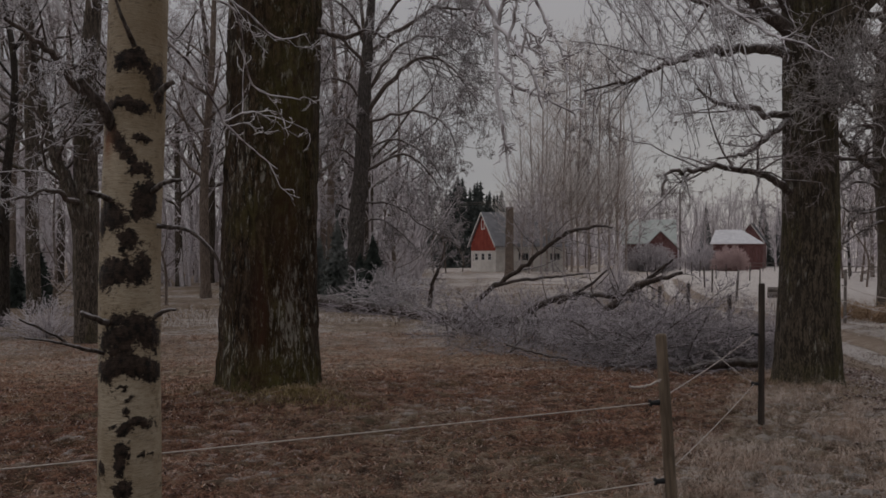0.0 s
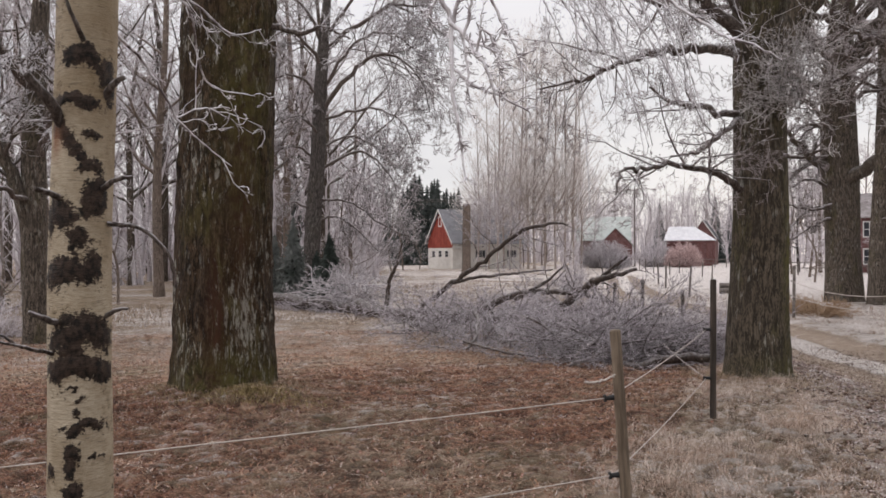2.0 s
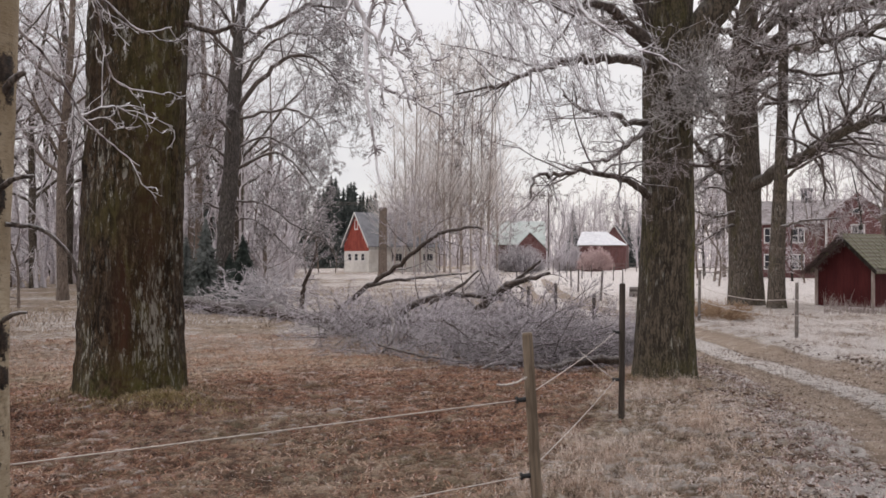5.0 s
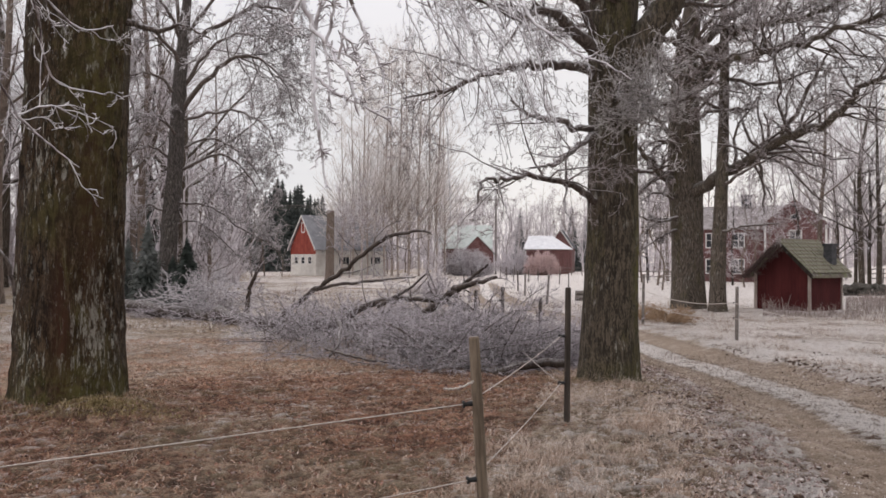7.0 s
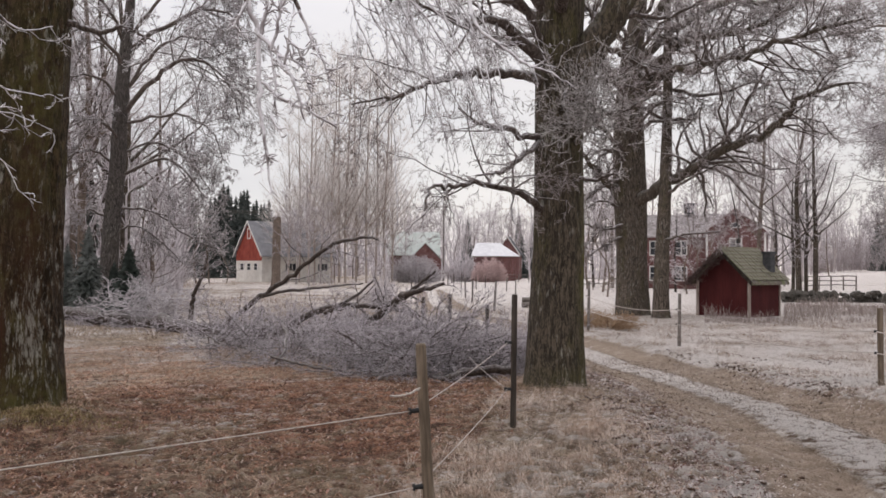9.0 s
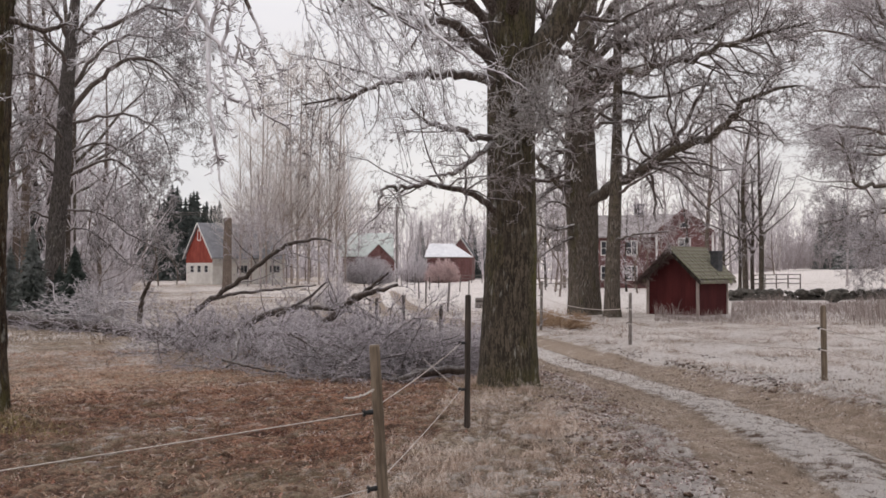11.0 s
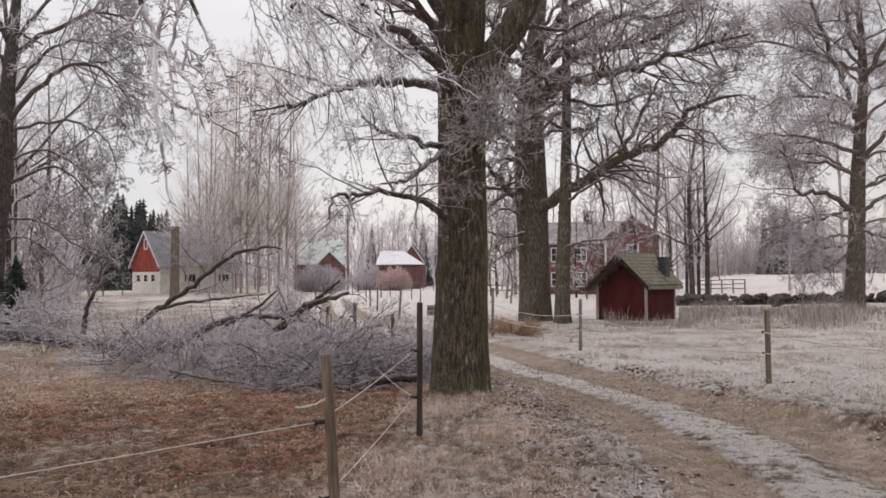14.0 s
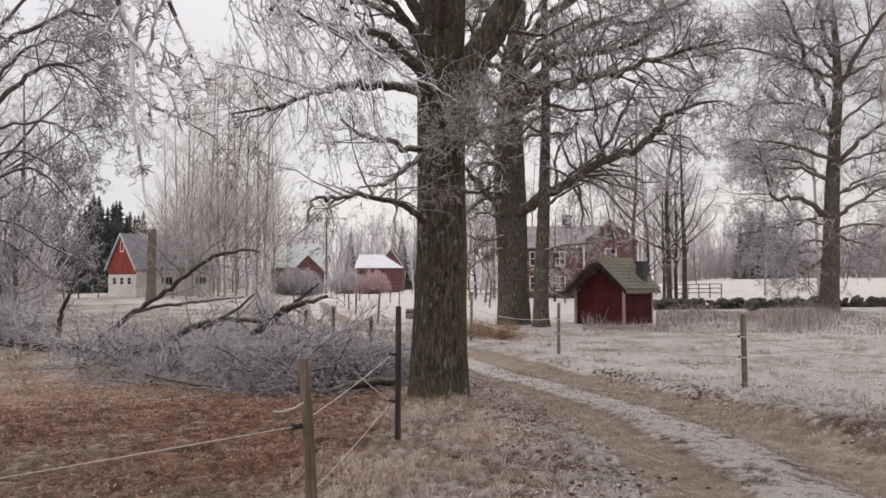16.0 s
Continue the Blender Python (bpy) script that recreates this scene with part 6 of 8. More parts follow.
for pan, far, k, size in (((12.8, 165, 0, 1.0), (16.2, 160, 1, 1.1), (17.4, 175, 0, 0.95), (19.2, 170, 0, 0.9), (21.5, 150, 1, 1.1), (24, 140, 2, 1.0), (25.6, 120, 3, 1.5), (29, 130, 2, 1.1), (31.5, 140, 0, 1.2), (36.4, 118, 0, 1.2), (38.5, 150, 2, 1.0), (40.2, 160, 0, 1.1), (41.6, 170, 1, 1.2), (43.0, 165, 2, 0.9), (44.8, 170, 0, 1.0), (46.3, 175, 1, 1.3), (48.0, 170, 2, 1.0))
         + ((49.8, 175, 0, 1.1), (51.5, 170, 2, 1.0), (53, 165, 1, 1.2), (39.5, 130, 3, 1.3), (45.6, 160, 3, 1.6), (50.6, 160, 3, 1.6), (42, 168, 2, 1.2), (40, 172, 0, 1.3), (44.6, 172, 2, 1.3), (50.5, 174, 2, 1.3), (37, 98, 0, 0.9), (33, 120, 2, 1.1), (27, 150, 2, 1.2), (22.6, 170, 2, 1.0), (20.4, 175, 0, 1.0), (18.3, 185, 2, 1.0), (14.6, 180, 2, 1.0))
         + ((11.2, 150, 3, 1.4), (9.4, 145, 3, 1.6), (7.2, 150, 3, 1.5), (35.6, 60, 0, 0.85), (34.5, 104, 2, 1.1), (36.2, 108, 0, 1.3), (38.0, 112, 2, 1.3), (39.8, 150, 2, 1.3), (41.2, 158, 0, 1.2), (43.2, 160, 2, 1.1), (45.4, 165, 0, 1.3), (47.4, 160, 2, 1.1), (49.2, 165, 0, 1.2), (50.8, 160, 2, 1.0), (52.8, 165, 0, 1.2), (54.5, 160, 2, 1.1), (5.0, 128, 3, 1.3))
         + ((6.4, 130, 3, 1.4), (8.2, 128, 3, 1.5), (9.6, 130, 3, 1.4), (10.8, 126, 3, 1.3), (12.4, 132, 3, 1.2), (30.5, 78, 1, 0.6), (32.0, 80, 3, 1.2), (34.2, 76, 1, 0.7), (33.2, 70, 3, 0.9), (31.2, 72, 3, 1.0), (24.6, 70, 3, 1.2), (25.3, 95, 1, 0.9), (25.9, 75, 3, 1.4), (26.5, 92, 0, 0.9), (26.2, 62, 3, 1.0), (24.9, 84, 3, 1.5), (27.2, 80, 3, 1.3))
         + ((0.2, 105, 3, 1.3), (-0.6, 100, 3, 1.4), (1.3, 108, 3, 0.9), (13.6, 160, 2, 0.75), (15.2, 165, 0, 0.8), (16.9, 158, 2, 0.7), (18.8, 160, 1, 0.8), (14.2, 170, 1, 1.0), (20.0, 165, 2, 0.85), (12.9, 150, 0, 0.8), (17.8, 150, 3, 1.3), (5.1, 97, 0, 0.62), (5.7, 99, 2, 0.6), (6.5, 97, 0, 0.66), (7.3, 100, 1, 0.75))):
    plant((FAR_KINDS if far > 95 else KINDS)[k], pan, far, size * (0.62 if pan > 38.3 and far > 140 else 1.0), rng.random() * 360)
for pan, far, k, size in ((46.7, 76, 2, 1.0), (43.6, 88, 0, 0.9)):
    plant(FAR_KINDS[k], pan, far, size, 70)
# stems in a clump beyond the hut
for pan, far, size in ((37.85, 60, 0.72), (38.25, 60.6, 0.5), (38.75, 60, 0.66), (37.5, 61, 0.45), (36.5, 60, 0.4)):
    plant(KINDS[2], pan, far, size, rng.random() * 360)
for pan, far, size in ((5.2, 111, 0.72), (5.9, 112, 0.84), (6.5, 108, 0.95), (6.9, 114, 0.9), (8.0, 108, 1.0), (8.5, 112, 1.02), (8.9, 109, 0.98), (9.6, 113, 1.0), (10.3, 109, 0.97), (10.9, 112, 1.0), (11.5, 110, 0.94), (7.4, 118, 0.9), (12.0, 116, 0.85)):
    plant(POPLAR, pan, far, size, rng.random() * 360)


def spruce(seed, tall, wide, needles, label):
    """Tiers of drooping boughs, each a fan of needle sprays."""
    rng = np.random.default_rng(seed)
    ob = thing("spruce_tree", (0, 0, -60), label, "spruce", "spruces")
    part("trunk", trunk_mesh("trunk", [(0, 0, 0), (0, 0, tall * 0.5), (0, 0, tall)], (0.02 * tall, 0.012 * tall, 0.003 * tall), DARK_BARK, 8, 12, 0.0, 3, 0.1)[0], ob)
    # overlapping skirts of ragged sprays, each dipping outwards
    verts, tris, count, tiers, points = [], [], 0, 30, 26
    for k in range(tiers):
        f = k / (tiers - 1)
        z, rad = tall * (0.05 + 0.93 * f), wide * (1 - f) ** 0.85 + 0.012 * tall
        a = np.linspace(0, 2 * np.pi, points, endpoint=False) + rng.random() * 6
        bough = 0.62 + 0.38 * rng.random(points)
        bough[1::2] *= 0.45
        rim = np.stack([np.cos(a) * rad * bough, np.sin(a) * rad * bough, z - rad * (0.30 + 0.25 * rng.random(points))], 1)
        verts.append(np.vstack([[(0, 0, z + 0.035 * tall)], rim]))
        j = np.arange(points)
        tris.append(count + np.stack([0 * j, 1 + j, 1 + (j + 1) % points], 1))
        count += points + 1
    n = 220
    h = rng.random(n) ** 0.9 * 0.95 + 0.04
    a = rng.random(n) * 6.283
    L = wide * (1 - h) ** 0.85 * (0.7 + 0.5 * rng.random(n)) + 0.015 * tall
    t = np.linspace(0, 1, 4)
    P = np.stack([np.cos(a)[:, None] * L[:, None] * t, np.sin(a)[:, None] * L[:, None] * t, h[:, None] * tall - (0.45 * t - 0.2 * t ** 2) * L[:, None]], -1)
    R = 0.012 * tall * (1 - 0.8 * t)[None] * np.ones((n, 1)) * 0.35
    w = Wood()
    Q, S = sprout(rng, P, R, 8, 0.3, 50, -0.5, 0.15, 2, 0.3, 1.0, 0.4, 0.004 * tall)
    w.add(Q, S * 1.5, 3)
    w.verts.append(np.vstack(verts))
    w.tris.append(np.vstack(tris) + w.count)
    w.count += count
    part("branchwork", w.mesh("branchwork", needles), ob)
    return ob


SPRUCE = spruce(51, 15, 2.7, NEEDLE, "dark green spruce at the wood's edge")
SPRUCE_LOW = spruce(53, 2.9, 1.15, NEEDLE_DARK, "bushy dark young spruce under the trees")
SPRUCE_GREY = spruce(54, 3.3, 1.0, NEEDLE_RIME, "bushy rimed young spruce under the trees")
SPRUCE_RIME = spruce(52, 14, 3.0, NEEDLE_RIME, "grey rimed spruce in the far wood")
for pan, far, size in ((0.2, 150, 0.9), (0.75, 152, 1.0), (1.3, 150, 1.05), (1.8, 154, 0.95), (2.3, 150, 1.0), (3.1, 152, 0.9), (3.6, 150, 0.85), (0.5, 158, 0.95), (1.0, 160, 1.13), (1.5, 165, 1.0), (2.1, 160, 1.03), (2.5, 158, 1.05), (2.9, 170, 0.95), (3.4, 162, 0.9), (3.9, 160, 0.95), (4.5, 175, 0.85), (5.3, 165, 0.8), (0.0, 162, 0.85), (-0.9, 170, 0.95), (6.1, 180, 0.8), (20.4, 185, 0.9), (21.3, 190, 0.8), (17.0, 190, 0.85)):
    plant(SPRUCE, pan, far, size, rng.random() * 360)
for pan, far, size in ((43.5, 150, 0.8), (42.8, 158, 0.78), (44.2, 156, 0.7), (42.2, 166, 0.66), (45.1, 165, 0.6), (53.0, 160, 0.7), (54.0, 164, 0.75), (-12.5, 88, 0.9), (-7.2, 80, 0.8)):
    plant(SPRUCE_RIME, pan, far, size, rng.random() * 360)
for pan, far, size in ((-4.65, 36.2, 1.0), (-5.5, 37.5, 0.75), (-25.1, 36, 0.8), (-26.4, 37, 0.7)):
    plant(SPRUCE_LOW, pan, far, size, rng.random() * 360)
for pan, far, size in ((-7.0, 37.5, 1.1), (-8.2, 40, 0.9)):
    plant(SPRUCE_GREY, pan, far, size, rng.random() * 360)
for kind in (*KINDS, *FAR_KINDS[:3], POPLAR, SPRUCE, SPRUCE_LOW, SPRUCE_GREY, SPRUCE_RIME):
    for o in (*kind.children_recursive, kind):
        bpy.data.objects.remove(o)

# the far edge of the woods, too dense to count
rng = np.random.default_rng(60)
w = Wood()
n = 2200
pan = np.concatenate([rng.uniform(-36, -1.5, 800), rng.uniform(4, 60, n - 800)])
far = np.where(pan < 3, rng.uniform(58, 130, n), rng.uniform(178, 250, n))
X, Y = far * np.sin(np.radians(pan)), far * np.cos(np.radians(pan))
Z = ground_z(X, Y)
tall = rng.uniform(7, 17, n) * np.where(pan < 3, 0.35 + 0.6 * rng.random(n), np.where(pan > 38.3, 0.75, 1.0))
P = np.stack([np.stack([X + rng.normal(size=n) * 0.8 * f, Y + rng.normal(size=n) * 0.8 * f, Z + tall * f], 1) for f in (0, 0.35, 0.7, 1.0)], 1)
R = np.outer(0.12 + 0.08 * rng.random(n), (1, 0.8, 0.5, 0.2))
w.add(P, R, 3)
Q, S = sprout(rng, P, R, 15, 0.36, 45, 0.5, 0.2, 2, 0.05, 0.5, 0.4, 0.05)
w.add(Q, S, 3)
tagged(new("far_woods", w.mesh("far_woods", TWIG_WOOD)), "distant leafless woods grey with rime", "woods", kind="stuff")
# a thicket along the field's far edge
w = Wood()
n = 800
pan, far = rng.uniform(38.5, 58, n), rng.uniform(150, 176, n)
X, Y = far * np.sin(np.radians(pan)), far * np.cos(np.radians(pan))
tall = rng.uniform(2.0, 6.0, n)
P = np.stack([np.stack([X + rng.normal(size=n) * 0.9 * f, Y + rng.normal(size=n) * 0.9 * f, ground_z(X, Y) + tall * f], 1) for f in (0, 0.5, 1.0)], 1)
R = np.outer(0.05 + 0.03 * rng.random(n), (1, 0.7, 0.3))
w.add(P, R, 3)
Q, S = sprout(rng, P, R, 18, 0.5, 50, 0.3, 0.25, 2, 0.05, 0.6, 0.4, 0.035)
w.add(Q, S, 3)
tagged(new("thicket", w.mesh("thicket", TWIG_THICKET)), "mauve-grey rimed thicket along the field's edge", "thicket", kind="stuff")


# ---- the fallen tree ----
rng = np.random.default_rng(70)
base = (*polar(-8.4, 32, 0)[:2], -0.45)
fallen = thing("fallen_tree", base, "fallen tree with rimed crown lying across the paddock", "fallen tree")
main = ([(away(-14, 34, -0.1, (-11.3, 33, -0.12), (-8.4, 32, -0.16), (-4, 29, -0.24), (0.4, 25, -0.26), (3.4, 22, -0.15), (6.5, 19.5, 0.0)), (0.27, 0.26, 0.24, 0.21, 0.18, 0.14, 0.08)), (away(1.0, 24, -0.2, (3.1, 22.5, 0.61), (5.3, 21, 1.25), (7.2, 20, 1.82), (8.7, 19.5, 2.09), (10.4, 19, 2.17), (11.1, 18.8, 2.12)), (0.085, 0.068, 0.055, 0.047, 0.04, 0.03, 0.014))]
         + [(away(5.3, 21, -0.02, (7.2, 20, 0.51), (9.4, 19.5, 0.64), (12, 18.5, 0.65), (14, 18, 0.5)), (0.085, 0.075, 0.06, 0.05, 0.025)), (away(6.5, 19.8, 0.0, (9.4, 19.4, 0.2), (11.3, 18.5, 0.53), (12.7, 17.5, 0.92), (13.8, 17, 1.05), (15.5, 16.5, 1.2)), (0.09, 0.085, 0.08, 0.07, 0.055, 0.03)), (away(12.7, 17.5, 0.87, (14, 17, 1.21), (14.9, 16.6, 1.43)), (0.045, 0.035, 0.02))]
         + [(away(-0.9, 27, -0.1, (-0.7, 27, 0.62), (-0.1, 26, 1.33), (0.1, 26, 1.84)), (0.08, 0.06, 0.05, 0.02)), (away(9, 17, -0.2, (13, 14.5, -0.2), (15.3, 12.4, -0.1), (17.4, 12.4, 0.02), (19.5, 12.6, 0.03), (20.1, 12.8, 0.0)), (0.08, 0.075, 0.07, 0.065, 0.06, 0.05)), (away(8, 19, 0.0, (10, 16, 0.1), (12, 13.6, 0.05), (13, 12.6, 0.22)), (0.07, 0.06, 0.04, 0.025))]
         + [(away(6, 20, 0.0, (8, 17, 0.25), (9.5, 14.5, 0.1), (8.8, 13.2, 0.0)), (0.06, 0.05, 0.035, 0.015)), (away(5, 21, 0.1, (5, 18, 0.3), (5.2, 15.8, 0.1), (4.5, 14.6, -0.1)), (0.06, 0.05, 0.03, 0.015)), (away(8, 19, 0.1, (12, 16.8, 0.45), (15.5, 15, 0.4), (18, 14.2, 0.1)), (0.06, 0.05, 0.03, 0.015)), (away(2.5, 23.5, 0.0, (1.8, 20, 0.2), (2.4, 17.6, 0.0)), (0.05, 0.035, 0.015))]
         + [(away(7.6, 19.8, 0.45, (8.75, 19.6, 0.69), (9.72, 19.5, 0.88), (10.83, 19.4, 1.22)), (0.05, 0.042, 0.035, 0.018)), (away(3.6, 22.2, 0.75, (4.6, 21.5, 0.88), (6.66, 21, 0.98), (8.33, 20.8, 1.06), (10.14, 20.6, 1.12)), (0.045, 0.04, 0.034, 0.026, 0.012)), (away(4.23, 14.6, 0.02, (5.6, 14, -0.02), (7.25, 13.4, -0.04), (8.36, 13.1, -0.04), (10.17, 12.8, -0.08)), (0.022, 0.02, 0.018, 0.014, 0.01))]
         + [(away(8.2, 13.6, 0.52, (8.76, 13.2, 0.5), (9.74, 13.0, 0.38), (10.58, 12.8, 0.19)), (0.018, 0.018, 0.016, 0.012))])
lines = []
for k, (p, r) in enumerate(main):
    P, R = line(p, r, 6, 0.38 if k else 0.3, rng)
    w = Wood()
    w.add(P, R, 12)
    P2, R2 = line([p[-1], tuple(np.array(p[-1]) + 0.2 * R[0, -1] * unit(np.array(p[-1]) - np.array(p[-2])))], (R[0, -1], 0.001), 2)
    w.add(P2, R2, 12)
    part("trunk" if k == 0 else "limb", w.mesh("limb", FALLEN_BARK, base), fallen)
    lines.append((P, R))
woods = crown(rng, lines[1:6], [(12, 0.25, 60, -0.1, 0.25, 6, 4), (6, 0.5, 48, 0.0, 0.28, 5, 3), (4, 0.5, 45, 0.0, 0.25, 3, 3)], 0.006, 0.3)
part("branchwork", woods[0].mesh("branchwork", LIMB_BARK, base), fallen, kind="stuff")
part("crown", twigs_mesh(woods[1:], TWIG_FALLEN, base), fallen, kind="stuff")
for p, r in ((away(11.01, 12.4, -0.12, (11.7, 12.3, -0.03), (12.54, 12.3, 0.02), (12.89, 12.3, 0.13)), (0.03, 0.026, 0.022, 0.018)),
             (away(11.43, 12.35, -0.06, (11.77, 12.3, 0.09), (12.0, 12.3, 0.2)), (0.024, 0.02, 0.016))):
    w = Wood()
    w.add(*line(p, r, 5, 0.3, rng), 8)
    part("broken_branch", w.mesh("broken_branch", RIMED_HAZY_BARK, base), fallen, "pale rimed snapped branch")
# the smashed crown: a low dome of fine rimed twigs
n = 1150
pan = 2.0 + 18.5 * rng.random(n) ** 0.8
near = np.interp(pan, (2, 6, 11, 15, 20.5), (17.5, 14.2, 12.4, 12.8, 14.5))
far = near + (rng.random(n) ** 1.3) * np.interp(pan, (2, 10, 20.5), (4.0, 5.0, 1.6))
X, Y = far * np.sin(np.radians(pan)), far * np.cos(np.radians(pan))
kept = rng.random(n) < smooth(-0.25, 0.3, lumps(X, Y, 0.75, 133, 3)) * (0.3 + 0.7 * smooth(4, 11, pan))
X, Y, pan, n = X[kept], Y[kept], pan[kept], int(kept.sum())
top = np.interp(pan, (2, 6, 10, 15, 18, 20.5), (0.25, 0.4, 0.75, 1.15, 0.95, 0.4)) * (1 + 0.45 * lumps(X, Y, 0.6, 137, 2))
Z = ground_z(X, Y) + 0.02 + top * 0.55 * rng.random(n)
d = unit(np.stack([rng.normal(size=n) + 0.45, rng.normal(size=n) - 0.2, 0.35 * rng.normal(size=n) + 0.3], 1))
L = rng.uniform(0.5, 1.3, n)
P = np.stack([np.stack([X, Y, Z], 1) + d * (L * f)[:, None] + np.array([0, 0, -0.12 * f * f]) + rng.normal(size=(n, 3)) * 0.05 * f for f in (0, 0.25, 0.5, 0.75, 1)], 1)
P[:, :, 2] = np.maximum(P[:, :, 2], ground_z(P[:, :, 0], P[:, :, 1]) + 0.01)
R = np.outer(rng.uniform(0.005, 0.013, n), (1, 0.85, 0.65, 0.5, 0.3))
first = Wood()
first.add(P, R, 4)
part("branchwork", first.mesh("branchwork", LIMB_BARK, base), fallen, kind="stuff")
woods = crown(rng, [(P, R)], [(10, 0.45, 46, 0.1, 0.22, 3, 3), (7, 0.5, 45, 0.05, 0.22, 2, 3)], 0.0036)
part("crown", twigs_mesh(woods, TWIG_FALLEN, base), fallen, kind="stuff")
# a lower tangle behind
n = 330
pan, far = rng.uniform(0.0, 12.5, n), rng.uniform(17.5, 23, n)
X, Y = far * np.sin(np.radians(pan)), far * np.cos(np.radians(pan))
Z = ground_z(X, Y) + 0.03 + 0.6 * rng.random(n)
d = unit(np.stack([rng.normal(size=n) + 0.4, rng.normal(size=n), 0.4 * rng.normal(size=n) + 0.45], 1))
L = rng.uniform(0.5, 1.2, n)
P = np.stack([np.stack([X, Y, Z], 1) + d * (L * f)[:, None] + np.array([0, 0, -0.12 * f * f]) + rng.normal(size=(n, 3)) * 0.06 * f for f in (0, 0.33, 0.66, 1)], 1)
P[:, :, 2] = np.maximum(P[:, :, 2], ground_z(P[:, :, 0], P[:, :, 1]) + 0.01)
R = np.outer(rng.uniform(0.008, 0.016, n), (1, 0.8, 0.6, 0.3))
first = Wood()
first.add(P, R, 4)
part("branchwork", first.mesh("branchwork", LIMB_BARK, base), fallen, kind="stuff")
woods = crown(rng, [(P, R)], [(10, 0.45, 46, 0.1, 0.25, 3, 3), (6, 0.5, 45, 0.05, 0.22, 2, 3)], 0.005)
part("crown", twigs_mesh(woods, TWIG_FALLEN, base), fallen, kind="stuff")
# rimed boughs over the trunk farther back
n = 110
pan, far = rng.normal(-3.4, 1.1, n), rng.normal(30.0, 0.8, n)
X, Y = far * np.sin(np.radians(pan)), far * np.cos(np.radians(pan))
P0 = np.stack([X, Y, ground_z(X, Y) + 0.1 + 0.9 * rng.random(n)], 1)
d = unit(np.stack([rng.normal(size=n) + 0.3, rng.normal(size=n) * 0.5, 0.5 * rng.normal(size=n) + 0.4], 1))
P = np.stack([P0 + d * f * 1.1 + np.array([0, 0, -0.3 * f * f]) + rng.normal(size=(n, 3)) * 0.1 * f for f in (0, 0.35, 0.7, 1)], 1)
R = np.outer(rng.uniform(0.012, 0.022, n), (1, 0.8, 0.6, 0.3))
woods = crown(rng, [(P, R)], [(9, 0.5, 52, -0.1, 0.4, 4, 3), (5, 0.5, 48, 0.0, 0.3, 2, 3)], 0.007)
first = Wood()
first.add(P, R, 4)
part("crown", twigs_mesh([first, *woods], TWIG_BOUGH, base), fallen, kind="stuff")
# broken brush along the log
n = 120
pan = rng.uniform(-11.5, 3.5, n)
far = np.interp(pan, (-12, -8.4, -4, 0.4, 3.5), (32.5, 31.2, 28.4, 24.4, 21.5)) + rng.normal(size=n) * 0.35
X, Y = far * np.sin(np.radians(pan)), far * np.cos(np.radians(pan))
P0 = np.stack([X, Y, ground_z(X, Y) + 0.02 + 0.3 * rng.random(n) ** 1.4], 1)
d = unit(np.stack([rng.normal(size=n) + 0.2, rng.normal(size=n) * 0.6 - 0.2, 0.3 * rng.normal(size=n) + 0.18], 1))
L = rng.uniform(0.3, 0.9, n)
P = np.stack([P0 + d * (L * f)[:, None] + np.array([0, 0, -0.15 * f * f]) + rng.normal(size=(n, 3)) * 0.04 * f for f in (0, 0.35, 0.7, 1)], 1)
P[:, :, 2] = np.maximum(P[:, :, 2], ground_z(P[:, :, 0], P[:, :, 1]) + 0.01)
R = np.outer(rng.uniform(0.008, 0.016, n), (1, 0.8, 0.6, 0.3))
first = Wood()
first.add(P, R, 3)
woods = crown(rng, [(P, R)], [(8, 0.5, 48, 0.0, 0.3, 3, 3), (2, 0.5, 45, 0.0, 0.22, 2, 3)], 0.008)
part("crown", twigs_mesh([first, *woods], TWIG_FALLEN, base), fallen, kind="stuff")


# ---- buildings ----
def gable_house(name, at, turn, label, wide, deep, eave, ridge, wall, roof, overhang=0.35, plinth=None, category="building"):
    """Local x runs along the gable, y along the ridge; the origin is the gable's left corner."""
    ob = thing(name, at, label, category, "", turn)
    z0 = -0.3
    if plinth:
        level, low = plinth
        part("wall", (prism(bmesh.new(), [(0, z0), (wide, z0), (wide, eave), (wide / 2, ridge), (0, eave)], 0, deep), low), ob)
        part("gable_boarding", (prism(bmesh.new(), [(0, level), (wide, level), (wide, eave), (wide / 2, ridge), (0, eave)], -0.05, -0.004), wall), ob)
    else:
        part("wall", (prism(bmesh.new(), [(0, z0), (wide, z0), (wide, eave), (wide / 2, ridge), (0, eave)], 0, deep), wall), ob)
    slope = (ridge - eave) / (wide / 2)
    thick = 0.12
    for side in (0, 1):
        x0, x1 = (-overhang, wide / 2) if side == 0 else (wide / 2, wide + overhang)
        zl, zr = (eave - slope * overhang, ridge) if side == 0 else (ridge, eave - slope * overhang)
        part("roof", (prism(bmesh.new(), [(x0, zl + 0.03), (x1, zr + 0.03), (x1, zr + thick + 0.03), (x0, zl + thick + 0.03)], -overhang, deep + overhang), roof), ob)
    return ob


def bargeboards(ob, wide, eave, ridge, overhang, material, size=0.18):
    slope = (ridge - eave) / (wide / 2)
    for side in (0, 1):
        x0, x1 = (-overhang, wide / 2) if side == 0 else (wide / 2, wide + overhang)
        zl, zr = (eave - slope * overhang, ridge) if side == 0 else (ridge, eave - slope * overhang)
        part("bargeboard", (prism(bmesh.new(), [(x0, zl - size + 0.1), (x1, zr - size + 0.1), (x1, zr + 0.18), (x0, zl + 0.18)], -overhang - 0.05, -overhang - 0.004), material), ob)


